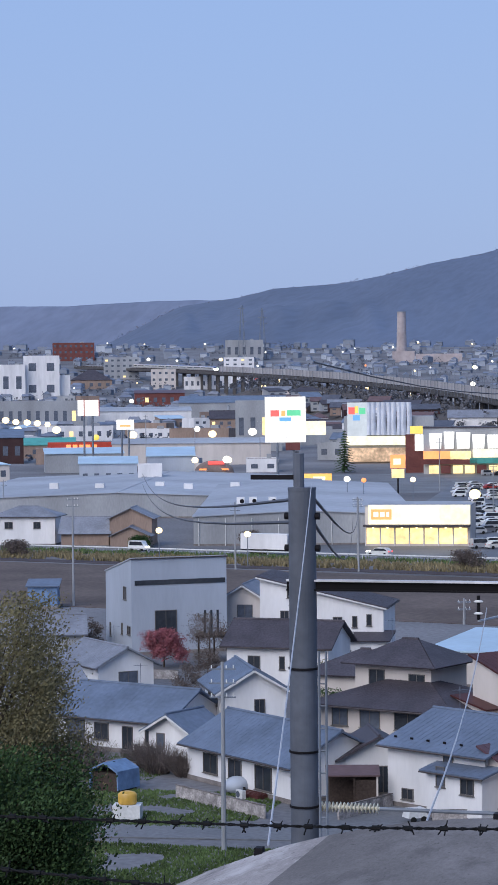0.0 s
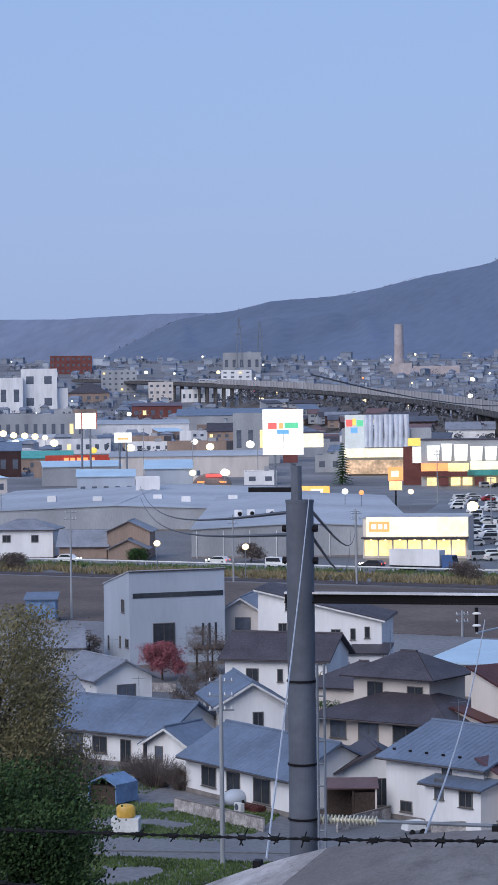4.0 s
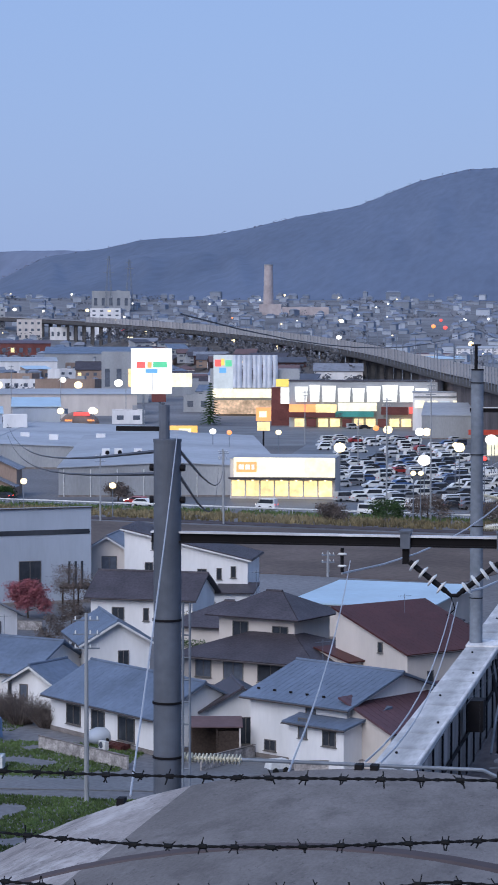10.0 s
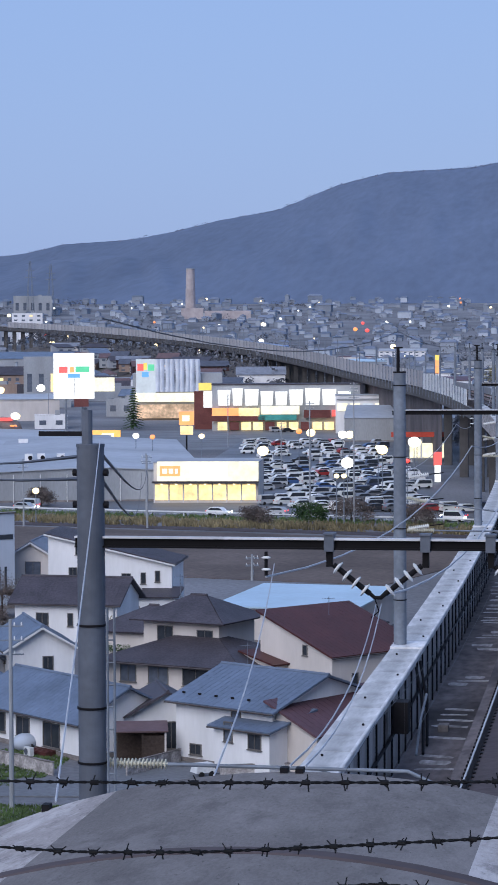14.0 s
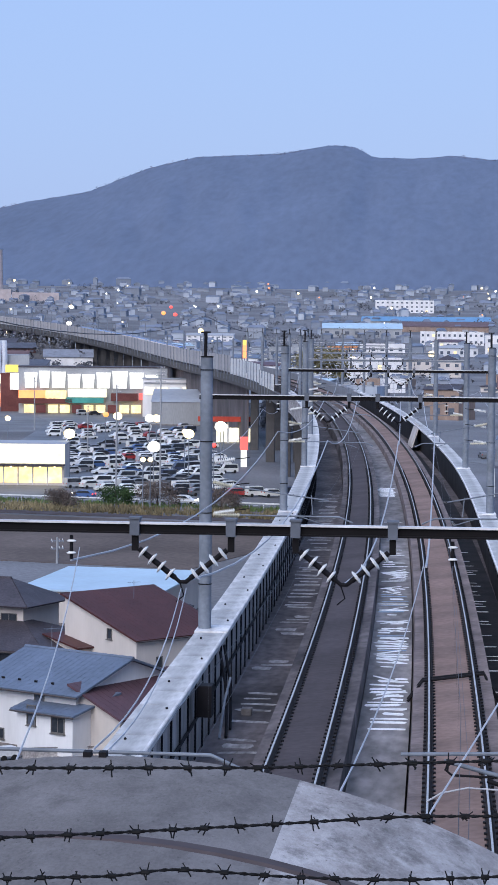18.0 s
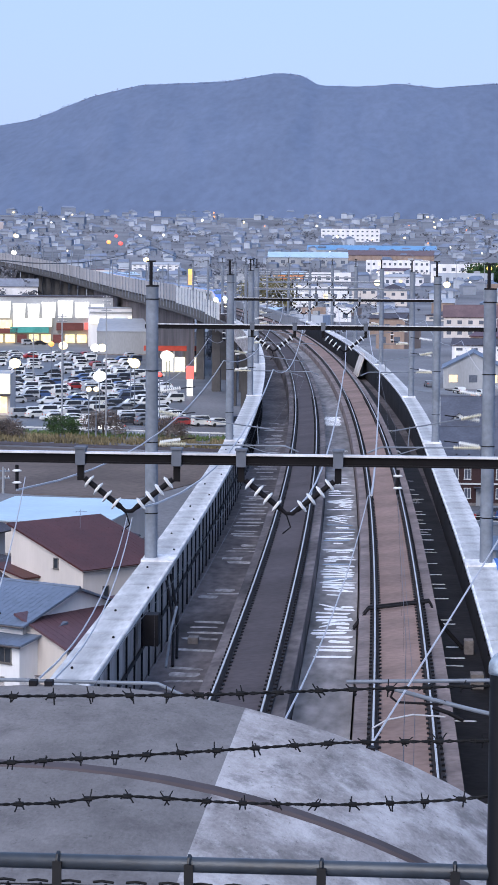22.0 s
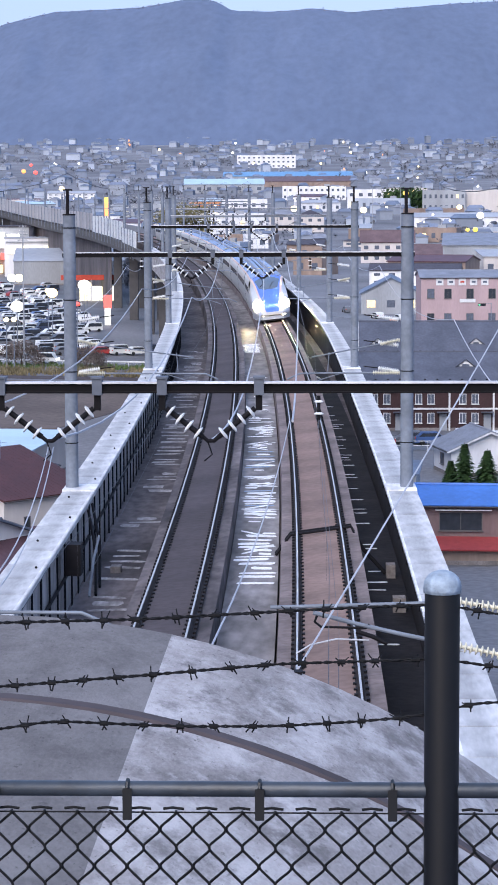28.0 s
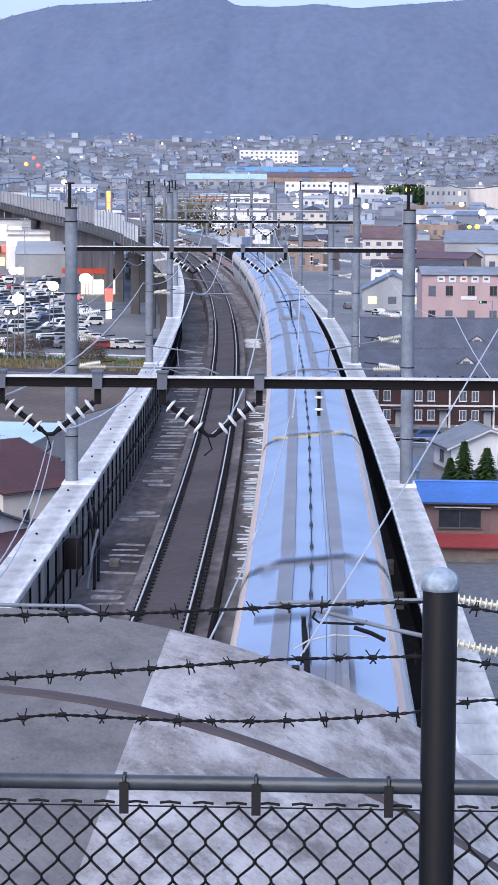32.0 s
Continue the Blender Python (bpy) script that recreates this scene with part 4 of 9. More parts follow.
def build_portal(y, near):
    a = line_pose(y, 0, 0)
    p = thing("overhead_line_portal", a, "grey steel portal with insulators over both tracks", "catenary portal", "portals along the line")
    top, beam = (10.55, 9.10) if y > 40 else (10.0, 8.44)
    if y < 40:
        posts = ((-6.62, 10.0, -3.5, 0.215), (6.1, 10.0, -3.5, 0.215))
    else:
        posts = ((-6.36, top, 1.0, 0.215), (right_edge(y) + 0.21, top, 1.0, 0.215))
    for x, h, foot, r in posts:
        post = part("post", Mesh().rod((x, 0, foot), (x, 0, h), r * 1.06, r, 32), POLE_GREY if y < 40 else GALV, p, "thick grey tubular post", smooth=False)
        ban = [5.04, 5.9, 7.2] if y < 40 else [foot + 1.6 + 2.5 * i for i in range(4)] if near else []
        for z in ban:
            if z < h - 0.3:
                part("band", Mesh().rod((x, 0, z), (x, 0, z + 0.035), r * 1.10, n=24), DARK_STEEL, post, "steel strap round the post")
        m = Mesh()
        m.rod((x, 0, h), (x, 0, h + 0.05), r * 1.05, n=18)
        if y > 40:
            m.rod((x - 0.05, 0, h), (x - 0.05, 0, h + 0.85), 0.06, n=8)
            m.box(x - 0.05, 0, h + 0.85, 0.34, 0.1, 0.06)
        else:
            m.rod((x - 0.05, 0, h), (x - 0.05, 0, h + 0.58), 0.085, n=10)
        part("finial", m, DARK_STEEL if y > 40 else POLE_GREY, post, "slim spike on top of the post")
        if y < 40 and x < 0:
            lad = Mesh()
            for s in (-0.11, 0.11):
                lad.rod((x + 0.34 + s * 0.5, -0.15, foot), (x + 0.34 + s * 0.5, -0.15, 7.5), 0.022, n=6)
            for q in range(31):
                lad.rod((x + 0.28, -0.15, foot + 0.35 * q), (x + 0.41, -0.15, foot + 0.35 * q), 0.014, n=5)
            part("ladder", lad, GALV, post, "narrow steel ladder")
            part("stub_arm", Mesh().box(x - 0.44, 0, h + 0.17, 0.76, 0.06, 0.075), DARK_STEEL, post, "dark steel stub arm on top")
            for z in (9.1, 9.6):
                for s in (-1, 1):
                    part("cable_clamp", Mesh().rod((x + s * 0.20, 0, z), (x + s * 0.28, 0, z), 0.055, n=10), DARK_STEEL, post, "dark cable clamp")
        if y > 40:
            part("foot_plate", Mesh().box(-6.06 if x < 0 else right_edge(y), 0, 0.99, 1.16 if x < 0 else 1.07, 1.7, 0.06), LIP, post, "concrete footing block")
    b = Mesh()
    x0, x1 = posts[0][0] - 0.25, posts[1][0] + 0.25
    b.box((x0 + x1) / 2, 0, beam + 0.02, x1 - x0, 0.05, 0.12)
    part("beam", b, BEAM_STEEL if y < 150 else GALV, p, "dark steel cross beam")
    part("beam_flange", Mesh().box((x0 + x1) / 2, 0, beam + 0.14, x1 - x0, 0.16, 0.03), BEAM_TOPLIT, p, "upper flange of the beam, pale with painted top light")
    part("beam_flange", Mesh().box((x0 + x1) / 2, 0, beam - 0.005, x1 - x0, 0.16, 0.025), BEAM_STEEL if y < 150 else GALV, p, "lower flange of the beam")
    for c in (-2.12, 0.35):
        for s in (-1, 1):
            hx = c + s * 0.74
            h = Mesh()
            h.box(hx, 0, beam - 0.03, 0.15, 0.22, 0.25)
            h.box(hx, 0, beam + 0.22, 0.18, 0.26, 0.03)
            c_part = part("hanger", h, POLE_GREY, p, "grey steel beam clamp")
            part("hanger_rod", Mesh().box(hx, 0, beam - 0.27, 0.10, 0.09, 0.24), BEAM_STEEL, c_part, "dark hanger rod")
            i = Mesh()
            insulator(i, (hx - s * 0.06, 0, beam - 0.24), (hx - s * 0.62, 0, beam - 0.68), 0.118, 4, thick=0.036)
            part("insulator_string", i, [DARK_STEEL, PORCELAIN], p, "string of white porcelain insulator sheds")
        part("yoke", Mesh().tube([(c - 0.14, 0, beam - 0.66), (c - 0.05, 0, beam - 0.74), (c + 0.05, 0, beam - 0.74), (c + 0.14, 0, beam - 0.66)], 0.035, 6), DARK_STEEL, p, "dark steel yoke")
        part("spacer", Mesh().tube([(c - 0.05, 0, beam - 0.74), (c + 0.02, 0, beam - 0.95), (c - 0.1, 0, beam - 1.05)], 0.012, 6), DARK_STEEL, p, "dark wire clamp below the yoke")
    # small drop insulators
    for dx in (-3.85, 2.0):
        i = Mesh()
        insulator(i, (dx, 0, beam - 0.05), (dx, 0, beam - 0.42), 0.075, 2)
        part("drop_insulator", i, [DARK_STEEL, PORCELAIN], p, "hanging insulator")
    # cantilever arms to the contact wires
    for x, o, s in ((posts[0][0], -2.16, 1), (posts[1][0], 2.16, -1)):
        if y < 40 and s < 0:
            continue
        arm = Mesh()
        za, reach = (5.05, o)
        i0 = x + s * 0.25
        insulator(arm, (i0, 0, za), (i0 + s * 0.95, 0, za), 0.085, 16, 1, 1, 0.025)
        arm.tube([(i0 + s * 0.75, 0, za), (o + s * 0.5, 0, za - 0.02), (o + s * 0.95, 0, za - 0.22)], 0.03, 8, 2)
        if y > 40:
            insulator(arm, (i0, 0, za + 1.15), (i0 + s * 0.7, 0, za + 1.0), 0.08, 14, 1, 1, 0.025)
            arm.tube([(i0 + s * 0.7, 0, za + 1.0), (o + s * 0.1, 0, za + 0.55)], 0.025, 8, 2)
            arm.tube([(o - s * 0.5, 0, za + 0.72), (o - s * 0.45, 0, za + 0.05)], 0.02, 6, 2)
        arm.tube([(o - s * 0.9, 0, za - 0.02), (o - s * 0.2, 0, za - 0.24), (o, 0, za - 0.32)], 0.018, 6, 2)
        part("cantilever_arm", arm, [DARK_STEEL, CREAM, GALV], p, "registration arm with cream ribbed insulators")
    if y < 40:
        # the arm beside the hood: two ribbed insulators, a steel pipe and a bent steady arm
        inv = a.inverted()
        at = lambda x, z: tuple(inv @ Vector((x, 36.0, EYE + z)))
        arm = Mesh()
        insulator(arm, at(3.7, -7.45), at(1.85, -7.07), 0.085, 22, 1, 1, 0.03)
        arm.tube([at(1.9, -7.08), at(0.9, -6.87), at(0.3, -6.73), at(-0.36, -6.56)], 0.034, 10, 2)
        part("cantilever_arm", arm, [DARK_STEEL, CREAM, GALV], p, "steel arm with cream ribbed insulator")
        arm = Mesh()
        insulator(arm, at(3.7, -6.66), at(1.85, -6.38), 0.085, 22, 1, 1, 0.03)
        arm.tube([at(1.9, -6.39), at(-1.02, -6.48)], 0.03, 8, 2)
        part("cantilever_arm", arm, [DARK_STEEL, CREAM, GALV], p, "upper arm with cream ribbed insulator")
        part("steady_arm", Mesh().tube([at(-0.30, -6.60), at(-0.34, -6.70), at(-0.24, -6.78), at(0.45, -6.80), at(0.5, -6.74)], 0.02, 8), DARK_STEEL, p, "dark bent steady arm")
        part("steady_arm", Mesh().tube([at(-0.62, -7.2), at(-0.4, -7.06), at(0.0, -6.97), at(0.5, -6.99)], 0.014, 8), WIRE, p, "pale curved steady arm")
        part("pipe_clamp", Mesh().tube([at(0.3, -6.85), at(0.55, -6.93), at(0.78, -7.04)], 0.035, 8), DARK_STEEL, p, "dark pipe clamp")
    if y > 40:
        for x, s in ((posts[0][0], -1), (posts[1][0], 1)):
            for z in (6.9, 6.0, 5.1):
                f = Mesh()
                insulator(f, (x - s * 0.3, 0, z), (x - s * 1.0, 0.2, z + 0.1), 0.085, 10, 1, 1, 0.03)
                f.rod((x - s * 1.0, 0.2, z + 0.1), (x - s * 1.5, 0.35, z + 0.15), 0.02, n=6, slot=0)
                part("side_insulator", f, [DARK_STEEL, PORCELAIN], p, "white feeder insulator at the post")
    return p


for k, y in enumerate(PORTALS):
    build_portal(y, k < 3)


def far_masts():
    """Slim masts that carry the wires on the distant part of the viaduct."""
    y = 600
    while y < 1750:
        p = thing("catenary_mast", line_pose(y, 0, 0), "slim grey mast pair on the distant viaduct", "catenary portal", "portals along the line")
        for x in (-6.2, 6.2):
            part("post", Mesh().rod((x, 0, -1.0), (x, 0, 9.0), 0.22, 0.18, 8), GALV, p)
            part("arm", Mesh().box(x * 0.72, 0, 5.6, 3.4, 0.12, 0.12), GALV, p)
        y += 52


far_masts()

# ---- wires of the overhead line ----
def hanging(p, q, sag, n=10):
    p, q = Vector(p), Vector(q)
    return [tuple(p.lerp(q, i / n) - Vector((0, 0, sag * 4 * (i / n) * (1 - i / n)))) for i in range(n + 1)]


def build_wires():
    spans = [-14] + PORTALS
    o = thing("overhead_wires", pose(0, 0, 0), "contact, messenger and feeder wires above the tracks", "overhead wires")
    for side in (-1, 1):
        run, mess, drop = [], [], Mesh()
        for k, (a, b) in enumerate(zip(spans, spans[1:])):
            zig = 0.15 if k % 2 else -0.15
            run += [on_line(a, side * 2.16 + zig, 4.75), on_line((a + b) / 2, side * 2.16, 4.75)]
            pts = hanging(on_line(a, side * 2.16, 5.75), on_line(b, side * 2.16, 5.75), 0.45)
            mess += pts[:-1]
            for i in range(1, 10):
                q = pts[i]
                drop.rod(q, (q[0], q[1], rail_z(q[1]) + 4.75), 0.0022, n=4)
        part("contact_wire", Mesh().tube(run, 0.0045, 5), WIRE_DARK, o, "dark contact wire")
        part("messenger_wire", Mesh().tube(mess, 0.005, 5), WIRE_DARK, o, "messenger wire")
        part("dropper_net", drop, WIRE_DARK, o, "thin dropper wires")["kind"] = "stuff"
    for off, up, sag, r, m in ((-2.12, 7.7, 1.0, 0.021, WIRE), (0.35, 7.7, 1.0, 0.021, WIRE), (-6.4, 12.0, 0.6, 0.012, WIRE_DARK), (5.8, 12.0, 0.6, 0.012, WIRE_DARK),
                               (-7.6, 6.9, 0.9, 0.016, WIRE), (7.0, 6.9, 0.9, 0.016, WIRE), (-3.85, 8.0, 0.8, 0.018, WIRE), (1.6, 8.0, 0.8, 0.02, WIRE)):
        pts = []
        for a, b in zip(PORTALS[off < -7:], PORTALS[1 + (off < -7):]):
            pts += hanging(on_line(a, off, up), on_line(b, off, up), sag)[:-1]
        part("feeder_wire", Mesh().tube(pts, r, 5), m, o, "pale feeder wire" if m is WIRE else "thin earth wire")
    # the last lengths, made fast at the edge of the hood
    for p, q, sag in (((-8.75, 36, EYE - 1.5), (-3.96, 15.0, EYE - 3.0), 0.1), ((-6.0, 36, EYE - 3.4), (-2.90, 15.0, EYE - 2.80), 0.25), ((-4.42, 36, EYE - 4.0), (-2.40, 15.0, EYE - 2.72), 0.35),
                      ((-4.34, 36, EYE - 4.0), (-2.30, 15.0, EYE - 2.72), 0.35), ((-0.72, 36, EYE - 3.6), (-0.82, 15.0, EYE - 2.98), 0.25), ((3.95, 36, EYE + 0.6), (-0.25, 15.0, EYE - 3.1), 0.1)):
        part("anchor_wire", Mesh().tube(hanging(p, q, sag), 0.0075, 5), WIRE, o, "pale wire made fast at the hood")
        part("anchor_block", Mesh().box(q[0], 14.78, q[2] - 0.05, 0.05, 0.08, 0.08), DARK_STEEL, o, "dark steel anchor")
    for p, q, sag in (((-9.1, 36, EYE - 1.75), (-96.0, 300, EYE - 11.2), 1.5), ((-9.1, 36, EYE - 2.1), (-96.0, 300, EYE - 12.6), 1.5), ((-8.7, 36, EYE - 1.75), (-88, 396, EYE - 20.5), 2.0), ((-8.7, 36, EYE - 2.15), (-89, 396, EYE - 22), 3.0)):
        part("service_cable", Mesh().tube(hanging(p, q, sag, 14), 0.03, 5), WIRE_DARK, o, "dark service cable")


build_wires()

# ---- the train: twelve cars, blue over white with a copper line ----
CAR, PITCH = 24.5, 25.0


def body_ring(y, half, floor, roof, shoulder=0.62, n=7):
    """One cross-section of the body, from the left skirt over the roof to the right skirt."""
    hgt = roof - floor
    side = [(0.95, 0.0), (1.0, 0.24), (0.985, 0.60), (0.965, 0.75)]
    crown = [(-0.94, 0.82), (-0.885, 0.875), (-0.81, 0.925), (-0.42, 0.99), (0.42, 0.99), (0.81, 0.925), (0.885, 0.875), (0.94, 0.82)]
    pts = [(-half * a, floor + hgt * b) for a, b in side] + [(half * a, floor + hgt * b) for a, b in crown] + [(half * a, floor + hgt * b) for a, b in reversed(side)]
    return [(x, y, z) for x, z in pts]


def skin(rings, cols):
    """Faces of the rings, parted by column into several meshes."""
    out = [Mesh() for _ in range(max(cols) + 1)]
    for j, c in enumerate(cols):
        for r, s in zip(rings, rings[1:]):
            out[c].add([r[j], r[j + 1], s[j + 1], s[j]], [(0, 1, 2, 3)])
    return out


def train_car(k):
    """k = 0 is the leading car with the nose towards the tunnel (its -y end)."""
    t = thing("train_car", pose(0, 0, 0), "white and blue express train car with a copper waist line" if k else "leading express train car with long blue nose and lit headlights", "train", "cars of the train")
    lead = k == 0
    y0, y1 = (-CAR / 2 + (9.0 if lead else 0.0), CAR / 2)
    n = 12
    ys = [y0 + (y1 - y0) * i / n for i in range(n + 1)]
    rings = [body_ring(y, 1.69, 0.35, 3.65) for y in ys]
    # columns: skirt and sides white, copper line, blue shoulders and roof
    cols = [0] * 5 + [1] + [2] * 3 + [3] + [4] * 5
    white, copper, blue, copper_r, white_r = skin(rings, cols)
    for w, c in ((white, copper), (white_r, copper_r)):
        part("side_panel", w, TRAIN_WHITE, t, "ivory-white body side", smooth=True)
        part("copper_line", c, TRAIN_COPPER, t, "copper-coloured band under the roof", smooth=True)
    part("roof", blue, TRAIN_BLUE, t, "sky-blue roof", smooth=True)
    part("underframe", Mesh().box(0, (y0 + y1) / 2, 0.12, 2.9, y1 - y0 - 0.3, 0.5), TRAIN_DARK, t, "dark underframe")
    for s in (-1, 1):
        part("roof_walkway", Mesh().box(s * 0.52, (y0 + y1) / 2, 3.615, 0.30, y1 - y0 - 0.8, 0.05), TRAIN_GREY, t, "grey non-slip roof strip")
        part("window_band", Mesh().box(s * 1.645, (y0 + y1) / 2, 2.02, 0.06, y1 - y0 - 4.2, 0.55), GLASS_DARK, t, "dark side window band")
    c = Mesh()
    c.tube([(0.0, y0 + 0.4, 3.70), (0.0, y1 - 0.4, 3.70)], 0.012, 6)
    for i in range(8):
        c.box(0.0, y0 + 1.2 + i * (y1 - y0 - 2.4) / 7, 3.62, 0.08, 0.14, 0.10)
    part("roof_cable", c, TRAIN_DARK, t, "roof cable on small dark stands")
    g = Mesh()
    g.box(0, y1 + 0.12, 0.8, 2.7, 0.3, 2.6)
    part("gangway", g, TRAIN_DARK, t, "dark gangway bellows")
    band = Mesh()
    band.box(0, y1 - 0.35, 3.62, 2.3, 0.28, 0.035)
    part("end_band", band, PANTO_YELLOW if k in (0, 3, 7) else TRAIN_GREY, t, "weathered band across the roof end")
    for yy in (y0 + (0.5 if lead else 3.3), y1 - 3.3):
        b = Mesh()
        for dy in (-1.25, 1.25):
            for s in (-1, 1):
                b.rod((s * 0.70, yy + dy, 0.43), (s * 0.82, yy + dy, 0.43), 0.43, n=16)
        b.box(0, yy, 0.25, 2.2, 3.2, 0.25)
        part("bogie", b, TRAIN_DARK, t, "dark bogie with wheels")
    if k in (2, 6, 10):
        q = Mesh()
        part("pantograph_base", Mesh().box(0, 0, 3.63, 1.5, 2.2, 0.07).box(-0.6, 0, 3.70, 0.12, 2.0, 0.16).box(0.6, 0, 3.70, 0.12, 2.0, 0.16), TRAIN_GREY, t, "grey pantograph base frame")
        q.rod((0, -0.6, 3.72), (0, 0.5, 4.45), 0.05, n=8)
        q.rod((-0.8, 0.5, 4.62), (0.8, 0.5, 4.62), 0.035, n=8)
        q.rod((0, 0.5, 4.45), (0, 0.5, 4.62), 0.04, n=8)
        part("pantograph", q, DARK_STEEL, t, "single-arm pantograph")
    if lead:
        train_nose(t, y0)
    return t


def train_nose(t, y0):
    """The long nose: the roof falls over a glazed cab to a low round lip; a blue hood runs down between white cheeks."""
    n = 40
    mid = [(0.0, 3.65), (0.06, 3.62), (0.16, 3.45), (0.30, 3.02), (0.45, 2.48), (0.60, 2.02), (0.75, 1.62), (0.88, 1.28), (0.95, 1.05), (1.0, 0.72)]
    wide = [(0.0, 1.69), (0.45, 1.68), (0.7, 1.62), (0.84, 1.50), (0.92, 1.33), (0.97, 1.08), (1.0, 0.78)]
    hood = [(0.0, 0.80), (0.10, 0.75), (0.35, 0.60), (0.60, 0.51), (0.85, 0.46), (0.95, 0.50), (1.0, 0.60)]

    def by(table, g):
        k = [float(np.interp(g + d, [a for a, _ in table], [b for _, b in table])) for d in (-0.03, 0.0, 0.03)]
        return (k[0] + 2 * k[1] + k[2]) / 4

    def ring(g):
        w, top, e = by(wide, g), by(mid, g), by(hood, g)
        floor = 0.35 + 0.16 * smooth_step(0.86, 1.0, g)
        h = top - floor
        half = [(0.93, 0.0), (1.0, 0.20), (1.0, 0.42), (0.97, 0.58), (0.905, 0.72), (e + 0.6 * (0.905 - e), 0.82), (e + 0.10, 0.895), (e, 0.925), (e * 0.66, 0.975), (e * 0.33, 0.995), (0.0, 1.0)]
        pts = [(-w * a, floor + h * b) for a, b in half] + [(w * a, floor + h * b) for a, b in reversed(half[:-1])]
        return [(x, y0 - 9.1 * g, z) for x, z in pts]

    rings = [ring(1 - (1 - i / n) ** 1.4) for i in range(n + 1)]
    cols = [0] * 6 + [1] + [2] * 6 + [3] + [4] * 6
    white, copper, blue, copper_r, white_r = skin(rings, cols)
    for w, c in ((white, copper), (white_r, copper_r)):
        part("nose_side", w, TRAIN_WHITE, t, "ivory-white nose cheek", smooth=True)
        part("nose_line", c, TRAIN_COPPER, t, "copper line between white and blue", smooth=True)
    part("nose_top", blue, TRAIN_DEEP, t, "deep blue nose hood", smooth=True)
    last = rings[-1]
    part("nose_lip", Mesh().add(last, [tuple(range(len(last)))]), TRAIN_WHITE, t, "rounded front lip")
    # grey skirt round the front, dark plough under it
    skirt = []
    for g in (0.45, 0.6, 0.75, 0.86, 0.94, 0.99):
        w = by(wide, g) * 0.97
        skirt.append([(-w, y0 - 9.1 * g, 0.12), (w, y0 - 9.1 * g, 0.12), (w, y0 - 9.1 * g, 0.42), (-w, y0 - 9.1 * g, 0.42)])
    part("skirt", Mesh().sweep(skirt), CAR_PAINTS[1], t, "grey skirt under the nose")
    part("plough", Mesh().box(0, y0 - 8.1, -0.02, 1.9, 1.4, 0.30, taper=0.9), TRAIN_DARK, t, "dark snow plough under the nose")
    # cab glass: a dark round-cornered pane let into the slope, and a brow above it
    cab = []
    for i in range(17):
        f = i / 16
        g = 0.14 + 0.31 * f
        r = ring(g)
        top, e = by(mid, g), by(hood, g) * by(wide, g)
        w = e * 0.97 * min(1.0, (1 - (2 * f - 1) ** 6) ** 0.5 * 0.35 + 0.67) * (1 - 0.08 * f)
        base = r[7][2]
        cab.append([(w * q, y0 - 9.1 * g - 0.02, base + (top - base) * (1 - q * q) + 0.05 * (1 - q ** 4) * math.sin(math.pi * (0.08 + 0.84 * f)) + 0.012) for q in [-1 + j / 7 for j in range(15)]])
    part("cab_window", Mesh().sweep(cab, close=False), CAB_GLASS, t, "dark curved cab window", smooth=True)
    brow = [[(x, y + dy, z + dz) for x, y, z in ring(0.07)[7:14]] for dy, dz in ((0.10, 0.006), (0.10, 0.02), (-0.10, 0.02), (-0.10, -0.02))]
    part("brow", Mesh().sweep(brow, close=False), TRAIN_GREY, t, "grey seam above the cab window")
    part("wiper", Mesh().tube([(0.1, y0 - 9.1 * 0.44, by(mid, 0.44) + 0.05), (0.35, y0 - 9.1 * 0.34, by(mid, 0.34) + 0.07), (0.62, y0 - 9.1 * 0.28, by(mid, 0.28) - 0.02)], 0.02, 6), TRAIN_DARK, t, "black wiper")
    part("coupler_hatch", Mesh().rod((0, y0 - 9.1 * 0.62, by(mid, 0.62) - 0.03), (0, y0 - 9.1 * 0.62, by(mid, 0.62) + 0.012), 0.05, n=10), TRAIN_DARK, t, "small dark hatch on the hood")
    # slanted headlight glasses on the cheeks, lamp cores inside; glare is built into size and glow
    for s in (-1, 1):
        rows = []
        for i in range(11):
            f = i / 10
            g = 0.60 + 0.24 * f
            r = ring(g)
            a, b = Vector(r[6 if s < 0 else 14]), Vector(r[4 if s < 0 else 16])
            c = a.lerp(b, 0.55)
            w = (b - a).length * 0.48 * math.sin(math.pi * (0.10 + 0.80 * f)) ** 0.6
            d = (b - a).normalized()
            up = Vector((0, -0.45, 0.9)).normalized()
            rows.append([tuple(c + d * (w * math.cos(2 * math.pi * k / 12)) + up * (0.07 * math.sin(2 * math.pi * k / 12))) for k in range(12)])
        glass = part("headlight", Mesh().sweep(rows), HEAD_GLASS, t, "slanted headlight glass, its glow standing in for glare", smooth=True)
        r = ring(0.79)
        c = Vector(r[6 if s < 0 else 14]).lerp(Vector(r[4 if s < 0 else 16]), 0.5)
        # collar added to stop the lens lighting the nose
        rim = [[(c.x + q * math.cos(math.pi * k / 10), c.y - d, c.z + 0.02 + q * math.sin(math.pi * k / 10)) for k in range(20)] for q, d in ((0.43, -0.1), (0.47, 0.35), (0.45, 0.35), (0.44, 0.1))]
        part("lamp_collar", Mesh().sweep(rim, caps=False), TRAIN_WHITE, glass, "white collar added to keep lamp light off the nose")
        part("bulb", Mesh().rod((c.x, c.y - 0.27, c.z + 0.02), (c.x, c.y - 0.29, c.z + 0.02), 0.44, 0.44, 20), HEADLIGHT, glass, "white-hot lamp lens, oversized for its glare")


TRAIN = [train_car(k) for k in range(12)]
